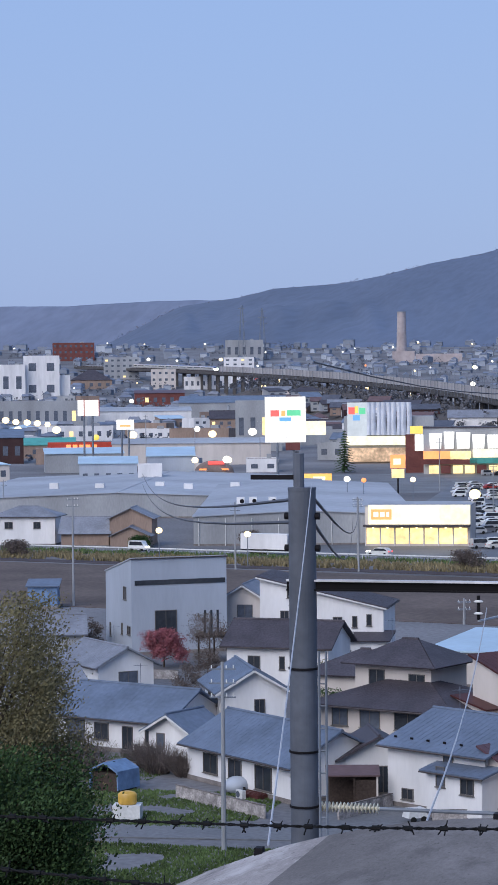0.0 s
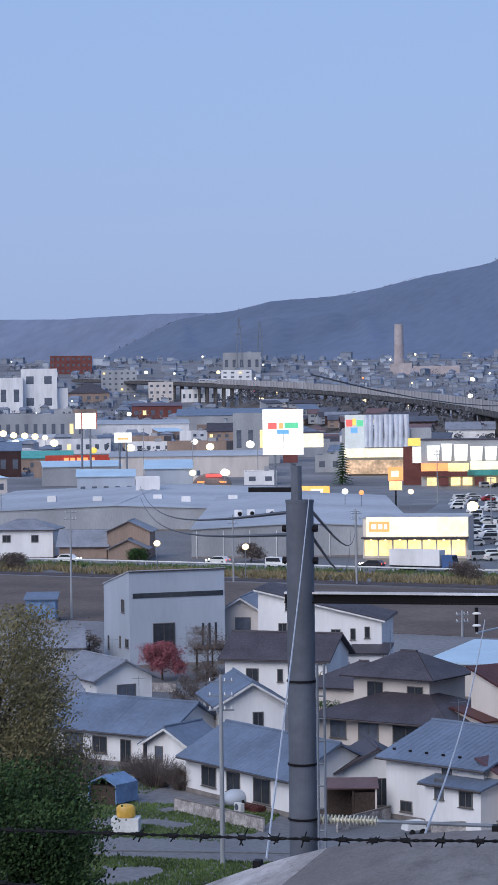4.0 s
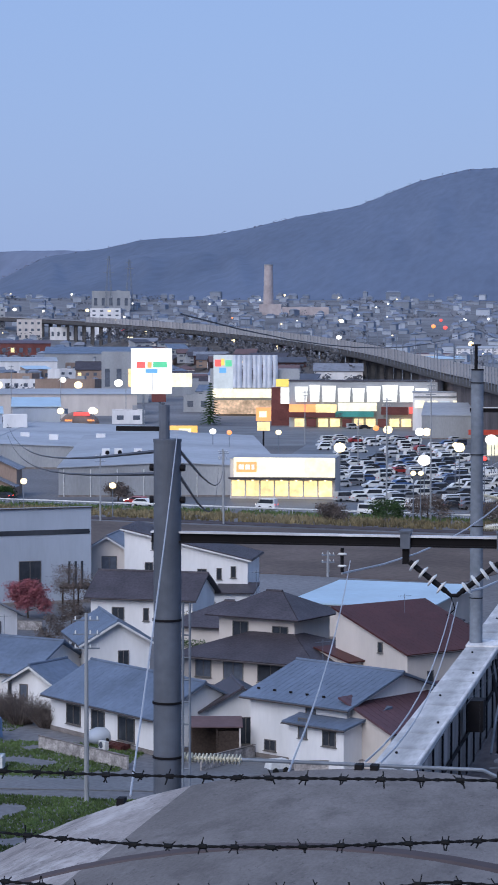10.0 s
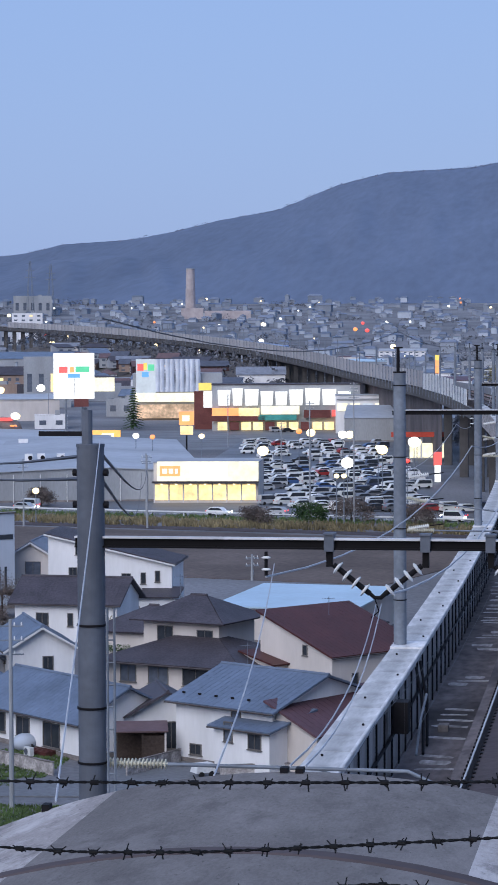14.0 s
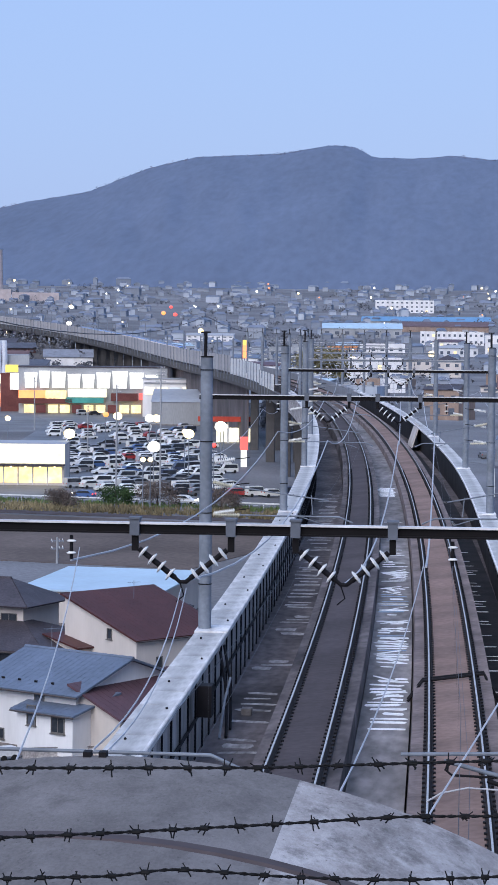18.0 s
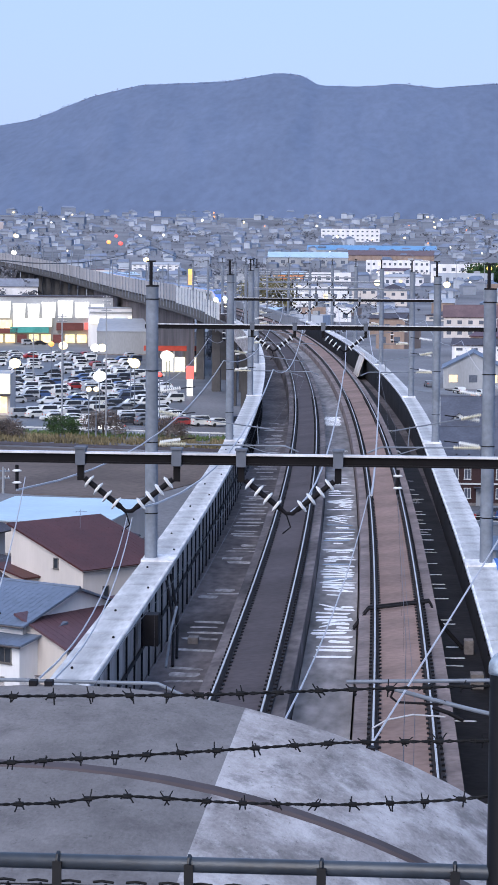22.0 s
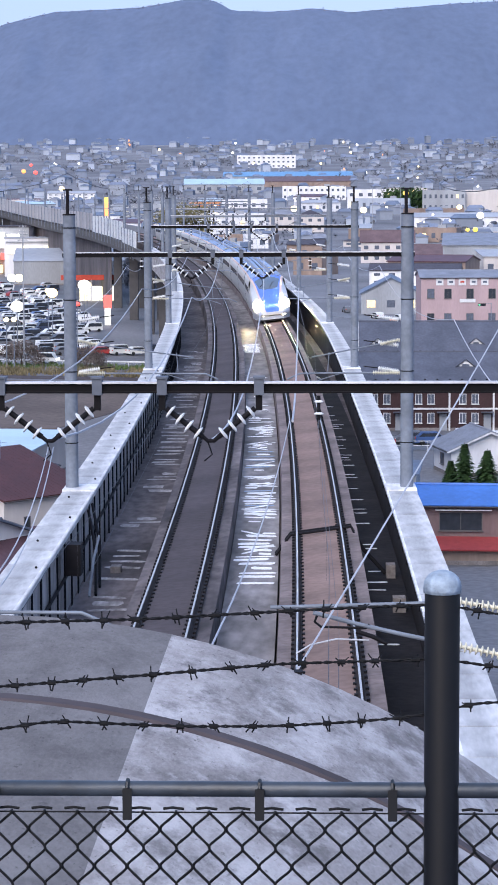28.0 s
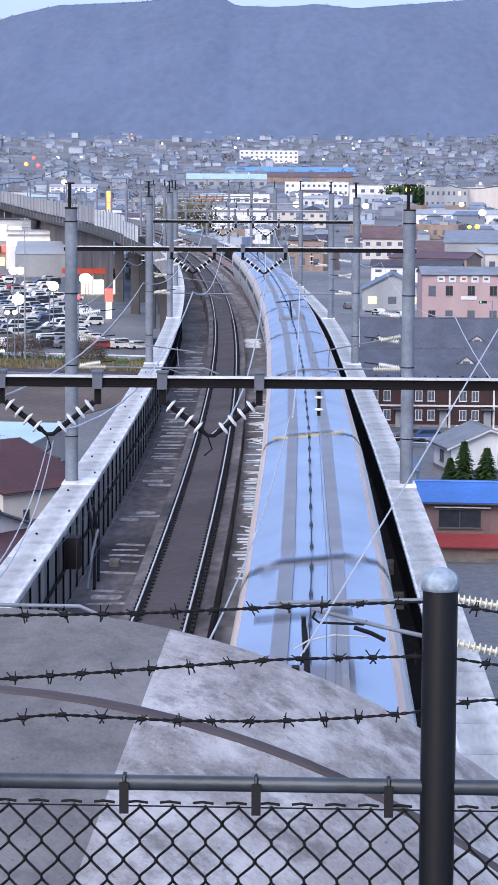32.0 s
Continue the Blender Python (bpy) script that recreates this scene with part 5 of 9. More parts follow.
FRONTS = [(0.0, 1965.0), (24.0, 447.0), (26.6, 284.0), (27.5, 231.0), (28.5, 174.5), (29.4, 122.7), (30.0, 87.6), (30.4, 64.6), (31.0, 31.0), (32.0, -25.0)]


def front_at(t):
    return float(np.interp(t, [a for a, _ in FRONTS], [b for _, b in FRONTS]))


# ---- houses ----
def frame_pose(face, w, d, a, z):
    """The pose of an opening on a face of a box w by d: x along the wall, -y out of it."""
    if face == "S":
        return pose(a, -d / 2, z)
    if face == "N":
        return pose(-a, d / 2, z, 0, 0, 180)
    if face == "E":
        return pose(w / 2, a, z, 0, 0, 90)
    return pose(-w / 2, -a, z, 0, 0, -90)


WINDOW_MESH = {}


def window(parent, at, w, h, frame_mat=FRAME_BROWN, glass=GLASS_DARK, panes=2, sill=True):
    """A window with frame, panes and a sill."""
    key = (round(w, 2), round(h, 2), panes, frame_mat.name, glass.name)
    if key not in WINDOW_MESH:
        f = Mesh()
        e = 0.07
        f.box(0, -0.02, 0, w, 0.10, e).box(0, -0.02, h - e, w, 0.10, e)
        for s in (-1, 1):
            f.box(s * (w - e) / 2, -0.02, e, e, 0.10, h - 2 * e)
        for i in range(1, panes):
            f.box(-w / 2 + w * i / panes, -0.02, e, 0.05, 0.09, h - 2 * e)
        g = Mesh().box(0, -0.005, e * 0.5, w - e, 0.04, h - e)
        s = Mesh().box(0, -0.06, -0.06, w + 0.16, 0.16, 0.05)
        WINDOW_MESH[key] = (f.data("frame", [frame_mat]), g.data("pane", [glass]), s.data("sill", [frame_mat]))
    fm, gm, sm = WINDOW_MESH[key]
    o = part("window", fm, frame_mat, parent, at=at)
    part("pane", gm, glass, o)
    if sill:
        part("sill", sm, frame_mat, o)
    return o


def slab(m, a, b, c, d, thick):
    """A roof slab over the corners a, b, c, d (counter-clockwise from above)."""
    a, b, c, d = map(Vector, (a, b, c, d))
    n = (b - a).cross(d - a).normalized() * thick
    lo = [tuple(p) for p in (a, b, c, d)]
    hi = [tuple(p + n) for p in (a, b, c, d)]
    m.add(lo + hi, [(3, 2, 1, 0), (4, 5, 6, 7), (0, 1, 5, 4), (1, 2, 6, 5), (2, 3, 7, 6), (3, 0, 4, 7)])
    return n


def seams_on(m, a, b, c, d, step):
    """Standing seams from the eave a-b up to the ridge d-c."""
    a, b, c, d = map(Vector, (a, b, c, d))
    k = max(2, int((b - a).length / step))
    n = (b - a).cross(d - a).normalized()
    for i in range(k + 1):
        p, q = a.lerp(b, i / k) + n * 0.16, d.lerp(c, i / k) + n * 0.16
        m.rod(p, q, 0.007, n=4)


def guards_on(parent, a, b, c, d, material, step=1.5, row=0.2):
    """Snow guards: short studs in a row above the eave."""
    a, b, c, d = map(Vector, (a, b, c, d))
    k = max(2, int((b - a).length / step))
    n = (b - a).cross(d - a).normalized()
    data = Mesh().box(0, 0, 0, 0.22, 0.10, 0.14).data("snow_guard", [material])
    for r, shift in ((row, 0.0),):
        for i in range(k):
            p = a.lerp(b, (i + 0.5 + shift * 0.6) / (k + 0.6)).lerp(d.lerp(c, (i + 0.5 + shift * 0.6) / (k + 0.6)), r) + n * 0.15
            part("snow_guard", data, material, parent, at=pose(*p, 0, 0, math.degrees(math.atan2((b - a).y, (b - a).x))))


def house(at, w, d, h, roof, rise, wall_mat, roof_mat, label, windows=(), eave=0.55, seam=0.0, name="house", category="house", group="houses of the town",
          guards=False, frame_mat=FRAME_BROWN, thick=0.14, base=True, trim=None, ridge_cap=True):
    """roof: gable (ridge along x), gable_y (ridge along y), hip, shed (high at +y), shed_x (high at -x), flat."""
    t = thing(name, at, label, category, group)
    hx, hy = w / 2, d / 2
    walls = Mesh()
    if base and not seam and len(windows) > 1 and roof_mat in (ROOF_BLUEGREY, ROOF_DARK, ROOF_GREY, ROOF_RED, ROOF_SLATE):
        seam = 0.42 if roof_mat in (ROOF_DARK, ROOF_GREY) else 0.5
    slopes = []
    o = eave
    if roof == "gable":
        walls.add([(-hx, -hy, 0), (-hx, hy, 0), (-hx, hy, h), (-hx, 0, h + rise), (-hx, -hy, h), (hx, -hy, 0), (hx, hy, 0), (hx, hy, h), (hx, 0, h + rise), (hx, -hy, h)],
                  [(0, 1, 2, 3, 4), (9, 8, 7, 6, 5), (0, 5, 6, 1), (0, 4, 9, 5), (1, 6, 7, 2), (2, 7, 8, 3), (3, 8, 9, 4)])
        k = rise / hy
        slopes = [((-hx - o, -hy - o, h - o * k), (hx + o, -hy - o, h - o * k), (hx + o, 0, h + rise), (-hx - o, 0, h + rise)),
                  ((hx + o, hy + o, h - o * k), (-hx - o, hy + o, h - o * k), (-hx - o, 0, h + rise), (hx + o, 0, h + rise))]
        ridge = ((-hx - o, 0, h + rise + thick), (hx + o, 0, h + rise + thick))
    elif roof == "gable_y":
        walls.add([(-hx, -hy, 0), (hx, -hy, 0), (hx, -hy, h), (0, -hy, h + rise), (-hx, -hy, h), (-hx, hy, 0), (hx, hy, 0), (hx, hy, h), (0, hy, h + rise), (-hx, hy, h)],
                  [(0, 1, 2, 3, 4), (9, 8, 7, 6, 5), (0, 5, 6, 1), (1, 6, 7, 2), (2, 7, 8, 3), (3, 8, 9, 4), (4, 9, 5, 0)])
        k = rise / hx
        slopes = [((-hx - o, hy + o, h - o * k), (-hx - o, -hy - o, h - o * k), (0, -hy - o, h + rise), (0, hy + o, h + rise)),
                  ((hx + o, -hy - o, h - o * k), (hx + o, hy + o, h - o * k), (0, hy + o, h + rise), (0, -hy - o, h + rise))]
        ridge = ((0, -hy - o, h + rise + thick), (0, hy + o, h + rise + thick))
    elif roof == "hip":
        walls.box(0, 0, 0, w, d, h)
        r = max(0.0, hx - hy) if w > d else 0.0
        q = max(0.0, hy - hx) if d > w else 0.0
        z = h + rise
        e = h - o * 0.35
        c = [(-hx - o, -hy - o, e), (hx + o, -hy - o, e), (hx + o, hy + o, e), (-hx - o, hy + o, e)]
        p, s = (-r, -q, z), (r, q, z)
        if w >= d:
            slopes = [(c[0], c[1], s, p), (c[2], c[3], p, s), (c[1], c[2], s, s), (c[3], c[0], p, p)]
        else:
            slopes = [(c[1], c[2], s, p), (c[3], c[0], p, s), (c[0], c[1], p, p), (c[2], c[3], s, s)]
        ridge = ((p[0], p[1], z + thick), (s[0], s[1], z + thick)) if (r or q) else None
    elif roof == "shed":
        walls.add([(-hx, -hy, 0), (hx, -hy, 0), (hx, hy, 0), (-hx, hy, 0), (-hx, -hy, h), (hx, -hy, h), (hx, hy, h + rise), (-hx, hy, h + rise)],
                  [(3, 2, 1, 0), (4, 5, 6, 7), (0, 1, 5, 4), (1, 2, 6, 5), (2, 3, 7, 6), (3, 0, 4, 7)])
        k = rise / d
        slopes = [((-hx - o, -hy - o, h - o * k), (hx + o, -hy - o, h - o * k), (hx + o, hy + o, h + rise + o * k), (-hx - o, hy + o, h + rise + o * k))]
        ridge = None
    elif roof == "shed_x":
        walls.add([(-hx, -hy, 0), (hx, -hy, 0), (hx, hy, 0), (-hx, hy, 0), (-hx, -hy, h + rise), (hx, -hy, h), (hx, hy, h), (-hx, hy, h + rise)],
                  [(3, 2, 1, 0), (4, 5, 6, 7), (0, 1, 5, 4), (1, 2, 6, 5), (2, 3, 7, 6), (3, 0, 4, 7)])
        k = rise / w
        slopes = [((hx + o, -hy - o, h - o * k), (hx + o, hy + o, h - o * k), (-hx - o, hy + o, h + rise + o * k), (-hx - o, -hy - o, h + rise + o * k))]
        ridge = None
    else:
        walls.box(0, 0, 0, w, d, h)
        slopes = []
        ridge = None
    part("body", walls, wall_mat, t)
    if roof == "flat":
        part("roof", Mesh().box(0, 0, h, w - 0.3, d - 0.3, 0.12), roof_mat, t)
        for s in (-1, 1):
            part("parapet", Mesh().box(0, s * (hy - 0.1), h, w + 0.08, 0.24, 0.45), wall_mat, t)
            part("parapet", Mesh().box(s * (hx - 0.1), 0, h, 0.24, d - 0.28, 0.45), wall_mat, t)
    for a in slopes:
        m = Mesh()
        if a[2] == a[3]:
            x = [Vector(p) for p in a[:3]]
            nn = (x[1] - x[0]).cross(x[2] - x[0]).normalized() * thick
            m.add([tuple(p) for p in x] + [tuple(p + nn) for p in x], [(2, 1, 0), (3, 4, 5), (0, 1, 4, 3), (1, 2, 5, 4), (2, 0, 3, 5)])
        else:
            slab(m, *a, thick)
        r = part("roof_slope", m, roof_mat, t)
        if seam and a[2] != a[3]:
            sm = Mesh()
            seams_on(sm, *a, seam)
            part("standing_seam", sm, roof_mat, r)["kind"] = "stuff"
        if base and len(windows) > 1:
            p, q = Vector(a[0]), Vector(a[1])
            out = (q - p).cross(Vector((0, 0, 1))).normalized() * 0.06
            part("gutter", Mesh().rod(p + out, q + out, 0.065, n=6), GUTTER, r)
        if guards and a is slopes[0]:
            guards_on(r, *a, DARK_STEEL)
        if trim:
            v = [Vector(p) for p in a]
            drop = Vector((0, 0, 0.05))
            part("verge_board", Mesh().rod(v[1] - drop, v[2] - drop, 0.11, n=4), trim, r)
            part("verge_board", Mesh().rod(v[0] - drop, v[3] - drop, 0.11, n=4), trim, r)
    if ridge and ridge_cap:
        part("ridge", Mesh().rod(ridge[0], ridge[1], 0.13, n=8), roof_mat, t)
    if base:
        part("footing", Mesh().box(0, 0, 0, w + 0.06, d + 0.06, 0.35), CONCRETE, t)
    for spec in windows:
        face, a, z, ww, hh = spec[:5]
        dull = (int(a * 10 + z * 7 + w * 3) % 3) == 0
        window(t, frame_pose(face, w, d, a, z), ww, hh, frame_mat, spec[5] if len(spec) > 5 else (GLASS_FAR if dull else GLASS_DARK), 2 if ww > 0.8 else 1)
    return t


def door(parent, at, w, h, material):
    o = part("door", Mesh().box(0, -0.03, 0.02, w, 0.08, h), material, parent, at=at)
    part("handle", Mesh().box(w * 0.35, -0.10, h * 0.48, 0.05, 0.08, 0.18), GALV, o)
    return o


# ---- the houses below, one by one ----
def near_houses():
    h1 = house(pose(-79.7, 257.2, 0, 0, 0, 35), 11.2, 10.0, 10.7, "shed", -2.0, WALL_GREYBLUE, ROOF_FLAT, "pale grey-blue modern house with a sloping flat roof", eave=0.1,
               windows=[("S", -1.6, 1.6, 2.6, 3.3), ("W", 2.6, 6.0, 1.1, 1.5), ("W", 4.0, 2.2, 1.2, 1.0), ("W", 1.4, 2.0, 0.5, 1.3), ("W", -3.2, 1.4, 0.5, 1.6)])
    # flat strip on the wall; the shade of the recess is its dark colour
    part("balcony_slot", Mesh().box(0.1, -5.0, 7.75, 10.6, 0.12, 0.55), GLASS_DARK, h1, "dark strip painted for a shaded balcony recess")
    for i in range(3):
        part("slit_window", Mesh().box(3.0 + i * 0.75, -5.0, 1.9, 0.26, 0.1, 2.8), GLASS_DARK, h1)
    h2 = house(pose(-57.6, 244.0, 0, 0, 0, 4), 13, 9, 6.7, "shed_x", 3.0, WALL_WHITE, ROOF_DARK, "tall white rendered house with a single-slope roof", eave=0.4, trim=FRAME_WHITE,
               windows=[("S", -3.9, 5.3, 0.9, 1.0), ("S", -3.4, 7.6, 0.45, 1.2), ("S", 1.7, 4.7, 1.0, 1.0), ("S", 3.5, 4.6, 0.55, 1.2), ("S", 5.0, 4.8, 0.55, 1.2)])
    house(pose(-52.6, 238.2, 0, 0, 0, 4), 5.4, 4.2, 3.6, "shed", 0.5, WALL_WHITE, ROOF_DARK, "low white wing with a dark sloping roof", eave=0.4, windows=[("S", -1.4, 1.7, 1.0, 1.0)])
    house(pose(-71.6, 263.5, 0, 0, 0, 4), 5.0, 7, 5.6, "gable_y", 1.5, WALL_CREAM, ROOF_GREY, "narrow cream house with a small gable", windows=[("S", 0.2, 3.2, 1.8, 1.7)], trim=FRAME_WHITE)
    house(pose(-58.0, 228.5, 0, 0, 0, -4), 10.5, 7.5, 4.3, "gable", 2.0, WALL_WHITE, ROOF_DARK, "white house under a dark tiled roof",
          windows=[("S", -2.4, 1.9, 1.3, 1.3), ("S", 0.5, 1.9, 0.6, 1.3)])
    house(pose(-73.9, 218.5, 0, 0, 0, 43), 5.8, 9.5, 3.3, "gable_y", 1.5, WALL_WHITE, ROOF_GREY, "small white house with a grey tiled gable roof",
          windows=[("S", 0.2, 1.2, 2.0, 1.4), ("W", -2.4, 1.3, 1.0, 1.2)])
    house(pose(-60.2, 186.8, 0, 0, 0, -20), 11.5, 8.0, 2.9, "gable", 2.0, WALL_WHITE, ROOF_BLUEGREY, "single-storey white house with a blue-grey roof",
          windows=[("S", -3.6, 0.7, 1.9, 1.7), ("S", -0.9, 0.9, 1.5, 1.4), ("S", 1.8, 0.2, 1.1, 2.0), ("S", 4.2, 0.9, 1.2, 1.4)])
    house(pose(-54.6, 181.0, 0, 0, 0, -20), 4.2, 4.0, 2.5, "gable_y", 1.2, WALL_WHITE, ROOF_BLUEGREY, "gabled white porch wing with a pale verge", windows=[("S", -0.9, 0.9, 0.8, 1.3)], trim=FRAME_WHITE)
    house(pose(-52.2, 190.5, 0, 0, 0, 25), 5.4, 8.5, 4.9, "gable_y", 1.6, WALL_WHITE, ROOF_BLUEGREY, "two-storey white gabled house with a blue-grey roof",
          windows=[("S", 0.5, 2.9, 0.9, 1.2), ("W", 1.8, 3.4, 1.4, 1.1), ("W", -1.6, 3.4, 1.2, 1.1)], trim=FRAME_WHITE)
    h7 = house(pose(-43.6, 169.8, 0, 0, 0, -42), 14.2, 8.0, 2.85, "gable", 2.0, WALL_WHITE, ROOF_BLUEGREY, "long single-storey house with a blue-grey metal roof",
               windows=[("S", -3.8, 0.8, 2.0, 1.5), ("S", -0.4, 0.8, 1.8, 1.5), ("S", 3.4, 0.5, 2.2, 1.8)])
    p = thing("porch", pose(-36.6, 162.0, 0, 0, 0, 14), "open timber porch with a brown lean-to roof", "porch")
    roof = Mesh()
    slab(roof, (-1.9, -1.1, 2.35), (1.9, -1.1, 2.35), (1.9, 1.1, 2.75), (-1.9, 1.1, 2.75), 0.1)
    part("roof", roof, ROOF_PLUM, p, "brown sheet roof")
    for x in (-1.7, 0.1, 1.7):
        part("post", Mesh().box(x, -0.9, 0, 0.13, 0.13, 2.38), WALL_CREAM if x > 1 else WOOD_DARK, p)
    # shade of the open porch put in as a dark panel
    part("back_wall", Mesh().box(0, 1.0, 0, 3.6, 0.12, 2.6), WOOD_DARK, p, "dark panel for the shade inside the porch")
    part("side_screen", Mesh().box(0.95, -0.9, 0, 1.5, 0.06, 2.1), WOOD_DARK, p, "dark slatted screen")
    house(pose(-39.5, 198.5, 0, 0, 0, -20), 13.0, 10.0, 2.9, "hip", 1.7, WALL_CREAM, ROOF_DARK, "old house with a broad dark tiled hip roof", eave=0.9,
          windows=[("S", -4.2, 0.9, 1.6, 1.5), ("S", -1.2, 0.9, 2.0, 1.5), ("S", 2.5, 0.9, 2.6, 1.5)])
    house(pose(-40.2, 201.2, 3.4, 0, 0, -20), 7.6, 6.0, 2.6, "hip", 1.6, WALL_CREAM, ROOF_DARK, "upper storey with a dark tiled hip roof", eave=0.9, base=False,
          windows=[("S", -1.6, 0.5, 1.6, 1.4), ("S", 2.4, 0.5, 1.6, 1.2)])
    house(pose(-27.7, 165.9, 0, 0, 0, -31), 9.0, 11.0, 4.4, "gable", 1.8, WALL_WHITE, ROOF_BLUEGREY, "two-storey white house with a blue-grey sheet metal roof", guards=True,
          windows=[("S", 1.2, 2.6, 0.9, 1.6), ("S", 3.1, 2.4, 1.2, 1.1), ("S", -2.6, 0.6, 1.1, 0.8), ("S", 0.8, 0.6, 1.3, 0.9), ("E", -3.0, 2.4, 1.4, 1.3)])
    house(pose(-27.2, 196.7, 0, 0, 0, 50), 10.0, 9.0, 4.0, "shed", 2.9, WALL_CREAM, ROOF_RED, "cream house with a steep red-brown roof", eave=0.3,
          windows=[("W", 1.2, 3.8, 0.6, 0.9), ("W", 2.6, 1.4, 1.2, 1.2), ("W", -0.5, 1.2, 0.9, 1.0), ("S", -2.5, 1.4, 0.7, 1.1), ("S", 1.0, 1.6, 1.4, 1.2)])
    house(pose(-36.2, 237.0, 0, 0, 0, -8), 14, 17, 3.5, "shed", 0.5, WALL_CREAM, ROOF_SKYBLUE, "long low shed with a pale blue sheet roof", eave=0.4)
    house(pose(-22.5, 162.9, 0, 0, 0, 59), 10.5, 4.2, 3.0, "shed", 1.8, WALL_CREAM, ROOF_MAROON, "lean-to against the white house with a maroon sheet roof", eave=0.3, seam=0.6)

    # smaller wings and porches between the houses
    house(pose(-27.6, 160.2, 0, 0, 0, -31), 5.0, 4.4, 3.2, "shed", 0.9, WALL_WHITE, ROOF_BLUEGREY, "white wing under a lower sheet metal roof", eave=0.35, seam=0.45, windows=[("S", -1.2, 2.2, 0.8, 1.4), ("S", 1.2, 1.9, 1.2, 1.1)])
    house(pose(-32.6, 195.0, 0, 0, 0, 50), 3.4, 4.0, 2.9, "shed", 0.7, WALL_CREAM, ROOF_RED, "low cream lean-to with a red-brown roof", eave=0.3)
    house(pose(-36.5, 168.7, 0, 0, 0, 20), 5.2, 5.0, 3.0, "gable_y", 1.4, WALL_WHITE, ROOF_DARK, "white gabled entrance wing with a dark verge", eave=0.6, windows=[("S", 0.3, 0.3, 1.9, 2.0)])
    # fittings on walls and roofs
    for x, y, z, rz in ((-24.9, 158.5, 0.0, -31), (-45.2, 163.6, 0.0, -42), (-58.6, 182.4, 0.0, -20), (-53.5, 235.8, 3.9, 4), (-38.0, 193.0, 0.0, -20)):
        u = thing("air_conditioner", pose(x, y, z, 0, 0, rz), "white outdoor air-conditioning unit by a wall", "air conditioner", "air conditioners")
        part("casing", Mesh().box(0, 0, 0.05, 0.85, 0.32, 0.62), FRAME_WHITE, u)
        part("fan", Mesh().rod((-0.12, -0.165, 0.37), (-0.12, -0.19, 0.37), 0.24, n=14), GLASS_FAR, u, "grey fan grille")
    for x, y, z in ((-60.5, 188.0, 4.9), (-30.0, 168.0, 6.1), (-42.0, 202.0, 7.6), (-56.5, 229.0, 6.3), (-28.5, 199.0, 6.2), (-73.5, 220.0, 4.7)):
        u = thing("roof_antenna", pose(x, y, z - 0.4, 0, 0, 35), "thin aerial on a roof ridge", "antenna", "roof aerials")
        part("mast", Mesh().rod((0, 0, 0), (0, 0, 2.2), 0.022, n=6), GALV, u)
        part("boom", Mesh().rod((-0.6, 0, 2.0), (0.6, 0, 2.0), 0.014, n=5), GALV, u)
        for k in range(5):
            part("element", Mesh().rod((-0.5 + 0.25 * k, -0.32 + 0.03 * k, 2.0), (-0.5 + 0.25 * k, 0.32 - 0.03 * k, 2.0), 0.009, n=4), GALV, u)
    for x0, y0, x1, y1 in ((-66, 176.5, -56, 172.6), (-50, 163.5, -41.5, 156.5), (-36.5, 157.0, -34.0, 163.0), (-30.0, 157.0, -20.0, 160.5), (-82, 232, -70, 230)):
        w = Vector((x1 - x0, y1 - y0, 0))
        g = thing("garden_wall", pose(x0, y0, 0, 0, 0, math.degrees(math.atan2(w.y, w.x))), "low grey concrete block garden wall", "wall", "garden walls")
        n = int(w.length / 1.9)
        for i in range(n):
            part("block", Mesh().box((i + 0.5) * w.length / n, 0, 0, w.length / n - 0.02, 0.14, 0.85 + 0.04 * (i % 2)), CONCRETE_PALE, g)
        part("cap", Mesh().box(w.length / 2, 0, 0.9, w.length, 0.2, 0.06), CONCRETE, g)


near_houses()


def town_row(x, y, w, d, h, rise, label, units):
    """A terrace with white boards at every party wall, belt course and framed windows."""
    t = house(pose(x, y, 0), w, d, h, "gable", rise, WALL_BROWN, ROOF_SLATE, label, eave=0.5, trim=FRAME_WHITE, name="town_houses", group="houses of the town", guards=True,
              windows=[("S", -w / 2 + (i + q) * w / units, z, 0.85, 1.25, GLASS_FAR) for i in range(units) for q in (0.3, 0.58) for z in (0.9, 3.2)], frame_mat=FRAME_WHITE)
    for i in range(units + 1):
        part("corner_board", Mesh().box(-w / 2 + i * w / units, -d / 2 - 0.05, 0, 0.22, 0.14, h - 0.1), FRAME_WHITE, t, "white vertical board")
    part("belt_course", Mesh().box(0, -d / 2 - 0.07, 2.55, w, 0.14, 0.2), FRAME_WHITE, t, "white belt course")
    part("eave_board", Mesh().box(0, -d / 2 - 0.52, h - 0.42, w + 1.0, 0.06, 0.24), FRAME_WHITE, t, "white eave board")
    for i in range(units):
        door(t, frame_pose("S", w, d, -w / 2 + (i + 0.86) * w / units, 0), 0.9, 2.0, WALL_GREY)
        part("porch_roof", Mesh().box(-w / 2 + (i + 0.86) * w / units, -d / 2 - 0.5, 2.2, 1.5, 1.0, 0.1), ROOF_SLATE, t, "small flat porch roof")
    return t


